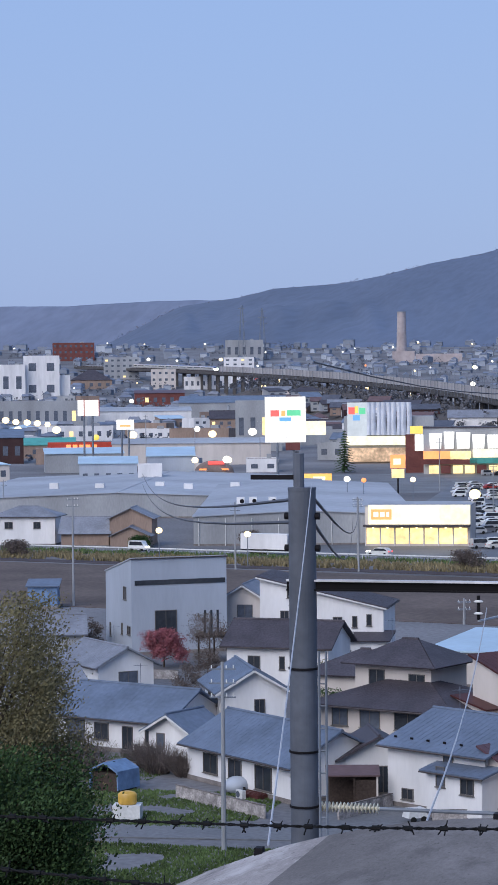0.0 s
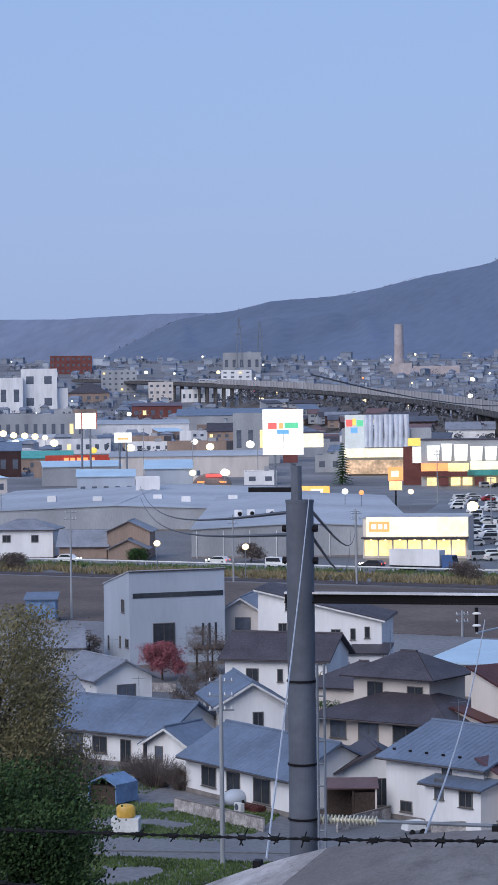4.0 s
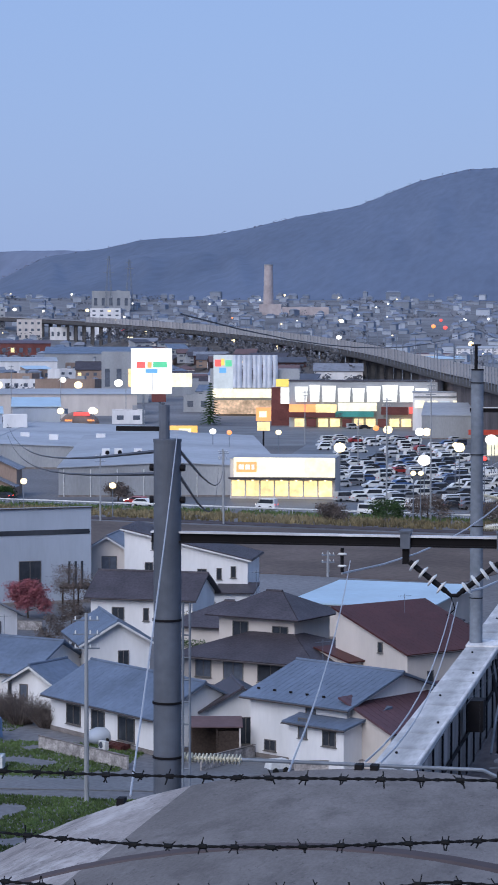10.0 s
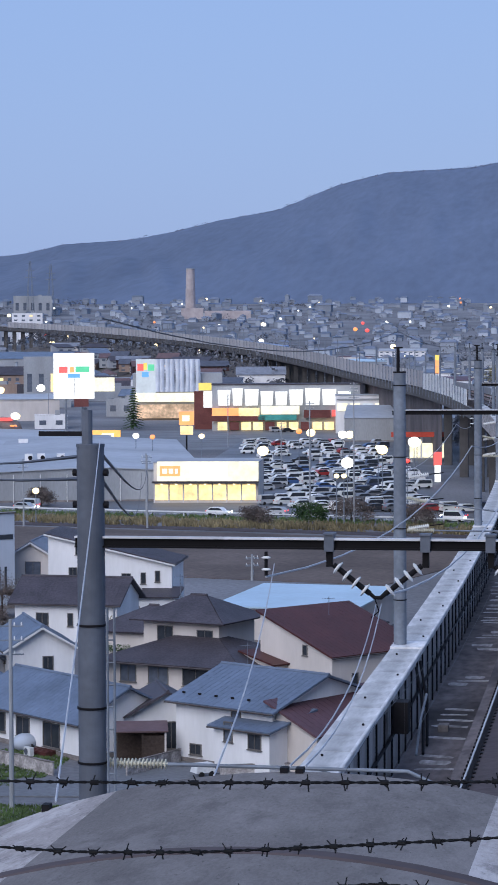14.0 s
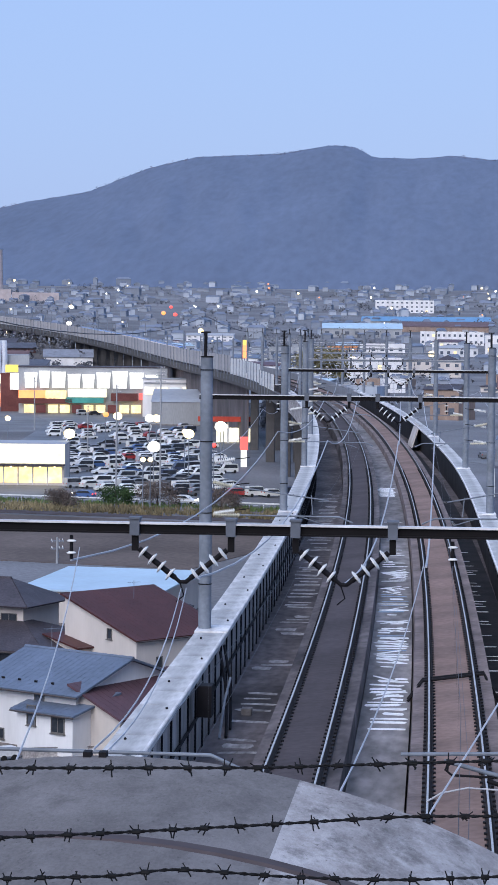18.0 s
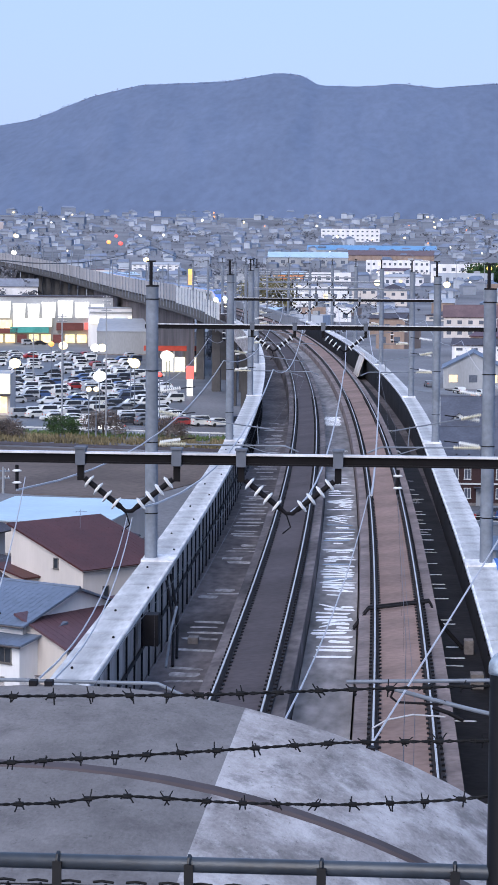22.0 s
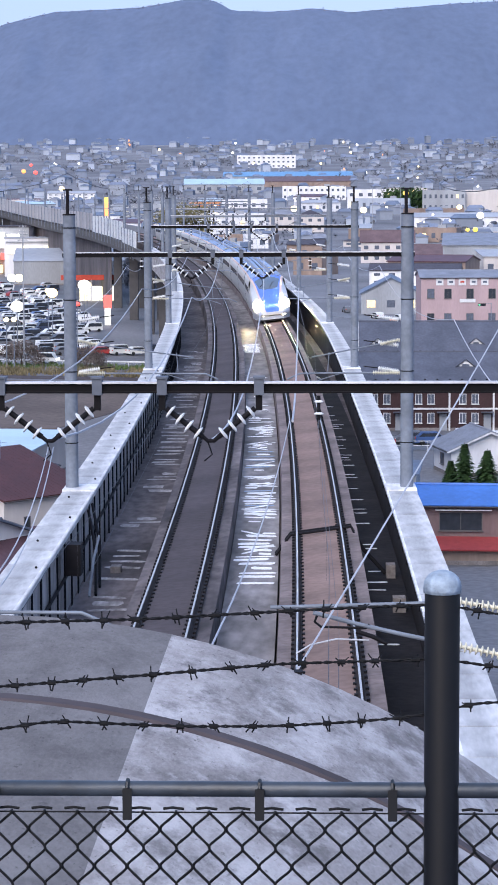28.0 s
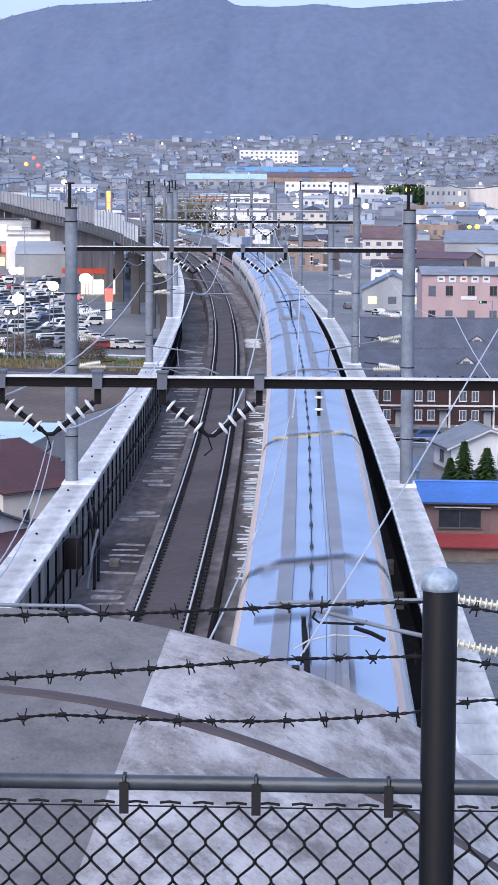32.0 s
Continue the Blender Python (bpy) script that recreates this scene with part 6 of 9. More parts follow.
def dormer(t, x, y, z, w):
    o = part("dormer", Mesh().prism([(-w / 2, 0), (w / 2, 0), (0, w * 0.42)], 0, 2.2), FRAME_WHITE, t, "small white dormer gable", at=pose(x, y, z))
    for s in (-1, 1):
        m = Mesh()
        slab(m, *([(0, -0.2, w * 0.44), (0, 2.2, w * 0.44), (-w * 0.62, 2.2, -0.08), (-w * 0.62, -0.2, -0.08)] if s < 0 else [(0, 2.2, w * 0.44), (0, -0.2, w * 0.44), (w * 0.62, -0.2, -0.08), (w * 0.62, 2.2, -0.08)]), 0.08)
        part("dormer_roof", m, ROOF_SLATE, o)
    part("vent", Mesh().box(0, -0.05, w * 0.08, w * 0.3, 0.08, w * 0.16), GLASS_FAR, o, "dark vent")


def right_side():
    a = town_row(21.5, 291, 37, 14, 5.4, 3.5, "row of maroon town houses with white boards", 7)
    b = town_row(22.5, 319, 38, 14, 6.8, 4.2, "second row of maroon town houses under slate roofs", 7)
    for x, y in ((-17.0, -4.6), (-4.0, -4.6), (9, -4.6)):
        dormer(b, x, y, 6.8 + 4.2 * (7 + y) / 7 - 0.25, 2.6)
    for x in (-5.8, 6.0):
        dormer(a, x, -3.2, 5.4 + 3.5 * 3.8 / 7 - 0.25, 2.8)
    f = thing("yard_fence", pose(0, 0, 0), "white railing before the car yard", "fence")
    for i in range(13):
        x = 3.5 + i * 2.2
        part("post", Mesh().box(x, 262.4, 0, 0.09, 0.09, 1.1), FRAME_WHITE, f)
    for z in (0.55, 1.05):
        part("rail", Mesh().box(16.7, 262.4, z, 26.5, 0.06, 0.07), FRAME_WHITE, f)
    h = house(pose(13.2, 188, 0, 0, 0, -4), 13, 7, 4.5, "gable", 1.0, WALL_ROSE, ROOF_BLUE, "brown two-storey house with a bright blue roof", eave=0.5, seam=0.45, trim=FRAME_WHITE,
              windows=[("S", -3.2, 2.4, 3.4, 1.5), ("S", 1.8, 2.6, 1.2, 1.3), ("S", 4.2, 2.6, 1.0, 1.2)])
    part("awning", Mesh().box(-3.0, -3.7, 4.05, 4.4, 0.5, 0.08), FRAME_WHITE, h, "pale awning over the window")
    house(pose(14.0, 184, 0, 0, 0, -4), 12, 3.0, 1.3, "shed", 0.8, WALL_TAN, ROOF_CRIMSON, "lean-to with a crimson roof", eave=0.5, trim=FRAME_WHITE, seam=0.5)
    p = house(pose(29, 493, 0, 0, 0, 2), 24, 15, 10.4, "gable", 1.2, WALL_PINK, ROOF_GREY, "large pink rendered building with a low roof", eave=0.3,
              windows=[("S", x, z, 1.5, 2.0) for x in (-10, -6.5, -2, 2.5) for z in (1.2, 6.2)])
    for i in range(5):
        q = part("sign_tile", Mesh().box(-8.2 + i * 2.3, -7.6, 8.9, 1.5, 0.1, 1.5), FRAME_WHITE, p, "square white sign tile")
        part("sign_bar", Mesh().box(-8.2 + i * 2.3, -7.67, 9.4, 0.8, 0.05, 0.4), RED_PANEL if i == 2 else GLASS_FAR, q)
    part("sign_strip", Mesh().box(-2.5, -7.6, 5.4, 3.2, 0.1, 0.7), FRAME_WHITE, p, "white sign strip")


right_side()


# ---- the town across the valley, block by block ----
PANE_MESH = {}


def pane(parent, at, w, h, glass=GLASS_DARK):
    key = (round(w, 1), round(h, 1), glass.name)
    if key not in PANE_MESH:
        PANE_MESH[key] = Mesh().box(0, -0.03, 0, w, 0.1, h).data("window", [glass])
    return part("window", PANE_MESH[key], glass, parent, at=at)


def block(x, y, z, rz, w, d, h, roof, rise, wall, cover, label, rows, cols):
    """A larger building with rows of windows towards the line."""
    body = h - (rise if roof in ("gable", "hip", "gable_y") else 0)
    b = house(pose(x, y, z, 0, 0, rz), w, d, max(2.5, body), roof, rise, wall, cover, label, eave=0.4, name="building", category="building", group="buildings of the town", base=False, thick=0.25)
    rnd = random.Random(int(x * 7 + y))
    for r in range(rows):
        step = max(2.5, body) / rows
        for c in range(cols):
            a = -w / 2 + w * (c + 0.5) / cols
            lit = rnd.random() < 0.07
            pane(b, frame_pose("S", w, d, a, step * r + step * 0.32), w / cols * 0.42, step * 0.36, SHOP_GLOW if lit else GLASS_FAR)
    if roof == "flat" and w > 10:
        part("roof_unit", Mesh().box(w * 0.2, 0, h + 0.1, min(4, w * 0.15), 3, 1.8), WALL_GREY, b, "grey roof-top unit")
    return b


BLOCKS = [
    (-662.6, 1740.0, 22.2, 20.8, 20.0, 30.0, 27.1, "flat", 0.0, WALL_WHITE, ROOF_FLAT, "long white factory block with few windows", 1, 2),
    (-644.3, 1756.0, 22.4, 20.1, 28.0, 34.0, 33.7, "flat", 0.0, WALL_WHITE, ROOF_FLAT, "white factory tower with paired windows", 2, 2),
    (-631.4, 1759.4, 22.7, 19.7, 18.2, 20.0, 18.1, "flat", 0.0, WALL_WHITE, ROOF_FLAT, "lower white factory wing beside the tower", 0, 0),
    (-668.4, 1946.2, 30.0, 19.0, 35.3, 30.0, 16.9, "hip", 9.0, WALL_TAN, ROOF_DARK, "broad brown building under a hip roof", 1, 5),
    (-705.8, 2143.5, 39.4, 18.2, 33.7, 20.0, 20.3, "flat", 0.0, WALL_GREY, ROOF_FLAT, "grey apartment block of four storeys", 4, 6),
    (-887.2, 2522.9, 61.8, 19.4, 46.6, 40.0, 20.1, "flat", 0.0, BRICK_RED, ROOF_FLAT, "red-brown flat-roofed block far off", 3, 8),
    (-603.6, 1947.6, 29.4, 17.2, 21.2, 20.0, 16.8, "flat", 0.0, WALL_CREAM, ROOF_FLAT, "pale office block of three storeys", 3, 4),
    (-512.0, 1642.3, 17.3, 17.3, 36.1, 30.0, 9.3, "shed", 2.0, BRICK_RED, ROOF_MAROON, "low red-brown shed with sheet roof", 1, 6),
    (-566.0, 1951.5, 29.0, 16.2, 39.0, 24.0, 10.6, "flat", 0.0, WALL_WHITE, ROOF_FLAT, "low white hall with flat roof", 1, 8),
    (-393.8, 1457.0, 10.7, 15.1, 89.0, 60.0, 14.0, "gable", 4.0, WALL_GREY, ROOF_BLUEGREY, "large grey hall with a shallow roof", 0, 0),
    (-567.8, 2062.7, 33.9, 15.4, 27.3, 18.0, 23.2, "flat", 0.0, WALL_WHITE, ROOF_FLAT, "white apartment tower with balconies", 6, 4),
    (-694.9, 2547.3, 59.7, 15.3, 42.0, 40.0, 23.0, "flat", 0.0, WALL_GREY, ROOF_FLAT, "pale grey plant block behind the town", 1, 5),
    (-329.7, 1192.7, 5.1, 15.5, 28.2, 18.0, 12.8, "gable", 4.0, WALL_TAN, ROOF_DARK, "old brown two-storey building with gable roofs", 2, 7),
    (-429.8, 1333.0, 8.3, 17.9, 63.7, 40.0, 8.5, "shed", 2.0, WALL_WHITE, ROOF_FLAT, "long low white shed with flat roof", 0, 0),
    (-465.3, 1268.8, 7.2, 20.1, 50.3, 40.0, 15.9, "flat", 0.0, WALL_GREY, ROOF_FLAT, "long grey commercial building with flat roof", 1, 10),
    (-261.4, 879.3, 0.7, 16.6, 60.3, 36.0, 9.6, "gable", 1.5, WALL_CREAM, ROOF_FLAT, "long pale shop hall with a low roof", 0, 0),
    (-342.1, 934.2, 1.5, 20.1, 26.0, 26.0, 7.9, "gable", 2.5, WALL_TAN, ROOF_TEAL, "restaurant with a teal roof and tan walls", 1, 4),
    (-334.8, 877.3, 1.0, 20.9, 9.4, 20.0, 10.1, "shed", 3.0, WALL_BROWN, ROOF_BLUEGREY, "dark shop under a grey sloping roof", 1, 2),
    (-218.2, 649.5, 0.0, 18.6, 16.4, 20.0, 10.0, "gable", 1.5, WALL_GREYBLUE, ROOF_SKYBLUE, "low building with pale blue sheet roof", 1, 5),
    (-194.6, 614.8, 0.0, 17.6, 6.5, 10.0, 8.8, "flat", 0.0, WALL_WHITE, ROOF_FLAT, "small white flat-roofed annex", 1, 2),
    (-205.5, 669.6, 0.0, 17.1, 13.7, 20.0, 10.0, "shed", 2.0, WALL_GREYBLUE, ROOF_SKYBLUE, "pale blue building with sloping roof", 0, 0),
    (-179.9, 1191.9, 4.5, 8.6, 34.4, 24.0, 8.5, "shed", 1.5, WALL_GREY, ROOF_DARK, "dark roofed low building below the viaduct", 1, 8),
    (-173.4, 1006.9, 1.9, 9.8, 20.8, 14.0, 17.3, "gable", 3.0, WALL_WHITE, ROOF_GREY, "white house row with grey gables", 1, 5),
    (-269.1, 1009.7, 2.1, 14.9, 20.4, 20.0, 21.7, "flat", 0.0, WALL_GREY, ROOF_FLAT, "grey warehouse behind the large sign", 1, 4),
    (-88.3, 1878.0, 22.7, 2.7, 62.5, 40.0, 10.9, "gable", 4.0, WALL_GREY, ROOF_SKYBLUE, "grey warehouse with a pale blue roof", 1, 8),
    (-43.9, 2166.0, 34.1, 1.2, 116.2, 60.0, 6.5, "gable", 4.0, WALL_GREY, ROOF_AZURE, "very long shed with a blue roof", 0, 0),
    (-69.7, 2378.0, 45.6, 1.7, 58.2, 20.0, 12.2, "flat", 0.0, WALL_WHITE, ROOF_FLAT, "white three-storey school building", 3, 12),
    (-24.2, 2000.0, 27.4, 0.7, 71.6, 40.0, 8.3, "gable", 4.0, WALL_TAN, ROOF_PLUM, "long brown hall with a dull red roof", 0, 0),
    (-16.0, 1734.0, 18.0, 0.5, 46.1, 16.0, 9.7, "flat", 0.0, WALL_WHITE, ROOF_FLAT, "white office row with many windows", 2, 12),
    (22.3, 1586.0, 13.3, -0.8, 29.8, 20.0, 12.2, "flat", 0.0, WALL_WHITE, ROOF_FLAT, "white factory block with few windows", 2, 5),
    (68.4, 1520.0, 11.5, -2.6, 27.0, 24.0, 13.4, "flat", 0.0, WALL_GREY, ROOF_FLAT, "grey factory with long dark window bands", 2, 8),
    (95.1, 1527.0, 11.6, -3.6, 25.3, 30.0, 13.5, "flat", 0.0, WALL_CREAM, ROOF_FLAT, "beige hall without windows", 0, 0),
    (64.1, 1268.0, 5.7, -2.9, 45.0, 24.0, 8.2, "gable", 2.0, WALL_WHITE, ROOF_FLAT, "long low white shop with lit front", 1, 7),
    (-28.9, 1253.0, 5.4, 1.3, 13.3, 14.0, 11.4, "hip", 3.0, WALL_CREAM, ROOF_GREY, "cream two-storey house with hip roof", 2, 3),
    (-13.4, 1227.0, 5.0, 0.6, 13.9, 14.0, 11.2, "hip", 3.0, WALL_CREAM, ROOF_DARK, "cream house with dark hip roof", 2, 3),
    (19.0, 883.0, 0.5, -1.2, 19.7, 14.0, 11.7, "gable", 4.0, WALL_CREAM, ROOF_PLUM, "house with a tall red-brown roof", 2, 5),
    (31.7, 813.0, 0.0, -2.2, 9.9, 14.0, 8.7, "gable", 3.0, WALL_PINK, ROOF_PLUM, "pink house with a dull red roof", 2, 2),
    (44.3, 782.0, 0.0, -3.2, 18.3, 40.0, 9.8, "shed", 3.0, WALL_GREY, ROOF_GREY, "large shed with a grey-green roof", 0, 0),
    (12.7, 552.0, 0.0, -1.3, 13.6, 20.0, 8.1, "gable_y", 3.5, WALL_GREY, ROOF_BLUEGREY, "open workshop with grey gable roof", 1, 3),
    (-82.0, 1487.0, 10.7, 3.2, 19.3, 14.0, 7.3, "flat", 0.0, ORANGE_PANEL, ROOF_FLAT, "low shop with an orange front", 1, 4),
    (-60.2, 1567.0, 12.9, 2.2, 29.6, 14.0, 6.5, "flat", 0.0, WALL_WHITE, ROOF_FLAT, "white shop block with flat roof", 1, 5),
    (-57.5, 1214.0, 4.7, 2.7, 42.8, 24.0, 9.6, "flat", 0.0, WALL_WHITE, ROOF_FLAT, "low white store with a wide dark entrance", 1, 9),
]
for spec in BLOCKS:
    block(*spec)

# ---- street and car-park lamps, alight at dusk ----
LAMPS = [
    (-363.0, 1008.0, 2.6, 9.0, 3.60, LAMP_WARM),
    (-304.9, 940.0, 1.6, 9.0, 2.01, LAMP_WARM),
    (-301.7, 1024.0, 2.5, 9.0, 1.34, LAMP_WHITE),
    (-274.4, 954.0, 1.6, 9.0, 1.59, LAMP_WARM),
    (-265.1, 984.0, 1.9, 9.0, 2.34, LAMP_WHITE),
    (-194.6, 658.0, 0.0, 8.9, 0.94, LAMP_WARM),
    (-183.9, 656.0, 0.0, 9.0, 0.94, LAMP_WARM),
    (-487.3, 1822.0, 23.7, 14.0, 3.25, LAMP_RED),
    (-431.6, 1634.0, 16.8, 13.9, 2.92, LAMP_WARM),
    (-455.4, 1772.0, 21.6, 13.9, 2.11, LAMP_WARM),
    (-368.6, 1654.0, 16.9, 14.0, 2.17, LAMP_WARM),
    (-346.8, 1592.0, 14.9, 14.0, 3.79, LAMP_WARM),
    (-297.1, 1500.0, 12.0, 13.0, 1.61, LAMP_WARM),
    (-309.8, 1588.0, 14.5, 14.0, 2.46, LAMP_WARM),
    (-352.3, 2062.0, 32.1, 14.0, 3.68, LAMP_WHITE),
    (-640.1, 2258.0, 44.4, 14.0, 3.23, LAMP_WARM),
    (-713.8, 2254.0, 45.3, 14.0, 2.15, LAMP_WHITE),
    (-481.9, 1484.0, 12.9, 9.0, 1.41, LAMP_WHITE),
    (-381.4, 1008.0, 2.7, 9.0, 1.68, LAMP_WARM),
    (-310.8, 910.0, 1.3, 9.0, 1.30, LAMP_YELLOW),
    (-441.9, 1150.0, 5.2, 9.0, 2.46, LAMP_WARM),
    (-426.4, 1124.0, 4.6, 9.0, 1.61, LAMP_WARM),
    (-417.4, 1116.0, 4.5, 9.0, 1.59, LAMP_WARM),
    (-409.0, 1108.0, 4.3, 8.9, 1.58, LAMP_WARM),
    (-397.1, 1090.0, 3.9, 9.0, 1.30, LAMP_WARM),
    (-185.6, 660.0, 0.0, 9.0, 1.10, LAMP_WHITE),
    (-117.7, 518.0, 0.0, 9.0, 0.68, LAMP_WHITE),
    (-112.6, 512.0, 0.0, 9.0, 0.55, LAMP_ORANGE),
    (-355.2, 2074.0, 32.7, 13.9, 3.46, LAMP_WARM),
    (-289.0, 1680.0, 17.3, 14.0, 1.80, LAMP_WHITE),
    (-256.6, 1952.0, 26.9, 14.0, 3.25, LAMP_ORANGE),
    (-243.2, 1924.0, 25.7, 14.0, 1.83, LAMP_RED),
    (-269.4, 2100.0, 33.3, 13.9, 1.50, LAMP_RED),
    (-108.7, 840.0, 0.3, 8.9, 1.40, LAMP_YELLOW),
    (-111.4, 826.0, 0.2, 9.0, 0.89, LAMP_WHITE),
    (-103.3, 826.0, 0.2, 9.0, 0.89, LAMP_WHITE),
    (-85.1, 546.0, 0.0, 9.0, 0.65, LAMP_ORANGE),
    (-81.4, 540.0, 0.0, 8.9, 0.96, LAMP_WARM),
    (-72.1, 526.0, 0.0, 9.0, 0.94, LAMP_WHITE),
    (-70.5, 526.0, 0.0, 9.0, 0.94, LAMP_WARM),
    (-76.5, 446.0, 0.0, 9.0, 1.01, LAMP_WARM),
    (-54.3, 402.0, 0.0, 9.0, 1.00, LAMP_WHITE),
    (-54.3, 452.0, 0.0, 9.0, 0.97, LAMP_WARM),
    (-53.1, 380.0, 0.0, 8.0, 0.41, LAMP_WARM),
    (-51.9, 380.0, 0.0, 8.0, 0.41, LAMP_WARM),
    (-52.0, 488.0, 0.0, 9.0, 1.16, LAMP_WHITE),
    (-154.6, 1130.0, 3.6, 8.9, 0.81, LAMP_WHITE),
    (-45.1, 412.0, 0.0, 8.9, 0.44, LAMP_RED),
    (-146.7, 814.0, 0.2, 9.0, 0.97, LAMP_WHITE),
    (-118.8, 380.0, 0.0, 5.8, 0.54, LAMP_WARM),
    (-103.4, 380.0, 0.0, 5.3, 0.54, LAMP_WARM),
    (-51.4, 488.0, 0.0, 9.0, 0.81, LAMP_WARM),
    (-56.3, 462.0, 0.0, 9.0, 0.55, LAMP_WARM),
    (-102.3, 516.0, 0.0, 9.0, 0.61, LAMP_WARM),
    (-61.0, 1204.0, 4.7, 9.0, 2.87, LAMP_WARM),
    (-23.4, 1320.0, 6.9, 9.0, 1.73, LAMP_WARM),
    (14.8, 1300.0, 6.5, 8.9, 2.32, LAMP_WARM),
    (43.5, 1500.0, 11.2, 12.5, 1.61, LAMP_YELLOW),
    (69.0, 1340.0, 7.4, 9.0, 1.44, LAMP_WARM),
    (72.2, 1198.0, 4.6, 9.0, 4.56, LAMP_WHITE),
    (57.5, 988.0, 1.6, 9.0, 1.06, LAMP_YELLOW),
    (54.3, 988.0, 1.6, 8.9, 0.82, LAMP_YELLOW),
    (-179.9, 1558.0, 13.1, 14.0, 1.67, LAMP_WARM),
    (9.2, 380.0, 0.0, 7.3, 0.90, LAMP_ORANGE),
]


def street_lamp(x, y, z, h, r, glow):
    s = thing("street_lamp", pose(x, y, z), "tall street lamp with a lit head", "street lamp", "lamps of the town")
    part("pole", Mesh().rod((0, 0, 0), (0, 0, h - r * 0.5), 0.10, 0.07, 8), GALV, s)
    m = Mesh()
    # the halo of the glare is built into the oversized ball
    m.ball(0, 0, h, min(r * 1.1, 1.9), 0.85, 12, 8)
    part("head", m, glow, s, "glowing lamp head widened to its halo", smooth=True)


for spec in LAMPS:
    street_lamp(*spec)

# ---- utility poles with cross-arms ----
POLES = [
    (-108.0, 306.0, 0.0, 15.0),
    (-103.3, 372.0, 0.0, 11.0),
    (-86.0, 386.0, 0.0, 11.3),
    (-221.5, 696.0, 0.0, 21.7),
    (-246.0, 832.0, 0.4, 15.5),
    (-221.9, 834.0, 0.4, 17.4),
    (-123.6, 662.0, 0.0, 15.1),
    (-65.6, 496.0, 0.0, 21.3),
    (-82.3, 370.0, 0.0, 11.8),
    (-61.4, 406.0, 0.0, 19.5),
    (-50.8, 384.0, 0.0, 22.0),
    (-88.0, 538.0, 0.0, 11.6),
    (-51.2, 290.0, 0.0, 3.3),
    (-52.2, 296.0, 0.0, 2.6),
    (-197.5, 512.0, 0.0, 9.0),
    (16.6, 1090.0, 2.9, 25.6),
    (31.2, 1156.0, 3.9, 24.5),
]


def utility_pole(x, y, z, h, rz=25, arms=2):
    p = thing("utility_pole", pose(x, y, z, 0, 0, rz), "slim concrete utility pole with cross-arms", "utility pole", "utility poles")
    part("shaft", Mesh().rod((0, 0, 0), (0, 0, h), 0.17, 0.11, 10), WALL_GREY, p)
    for i in range(arms):
        a = part("cross_arm", Mesh().box(0, 0, h - 0.5 - i * 0.9, 1.7, 0.09, 0.09), GALV, p)
        for s in (-0.7, 0.25, 0.7):
            part("insulator", Mesh().rod((s, 0, h - 0.41 - i * 0.9), (s, 0, h - 0.2 - i * 0.9), 0.05, 0.04, 6), PORCELAIN, a)
    return p


for spec in POLES:
    utility_pole(*spec)


# ---- the big sheds behind the river road ----
def sheds():
    a = house(pose(-124.5, 505, 0, 0, 0, 14), 42, 150, 5.4, "gable_y", 1.0, WALL_GREY, ROOF_FLAT, "huge grey warehouse with a low grey roof", eave=0.3, name="warehouse", category="warehouse", group="big sheds")
    for i in range(9):
        part("downpipe", Mesh().rod((-20 + i * 5.0, -75.1, 0), (-20 + i * 5.0, -75.1, 5.2), 0.09, n=6), FRAME_WHITE, a)
    for k, (ux, uy) in enumerate(((-13, -38), (-10.5, -37), (-6.5, -38), (-2, -40))):
        u = part("roof_unit", Mesh().box(ux, uy, 5.7, 1.6, 1.4, 1.7), WALL_WHITE, a, "white air-conditioning unit")
        part("fan_grille", Mesh().rod((ux + 0.3, uy - 0.72, 6.6), (ux + 0.3, uy - 0.76, 6.6), 0.45, n=12), DARK_STEEL, u)
    b = house(pose(-186, 585, 0, 0, 0, 12), 88, 140, 4.2, "gable_y", 1.6, WALL_GREY, ROOF_FLAT, "wide grey factory hall with a flat roof", eave=0.3, name="warehouse", category="warehouse", group="big sheds")
    for ux, uy in ((-20, -30), (-8, -36), (6, -28), (14, -40), (25, -35)):
        part("roof_unit", Mesh().box(ux, uy, 5.0, 2.2, 1.8, 1.7), WALL_WHITE, b, "white air-conditioning unit")


sheds()


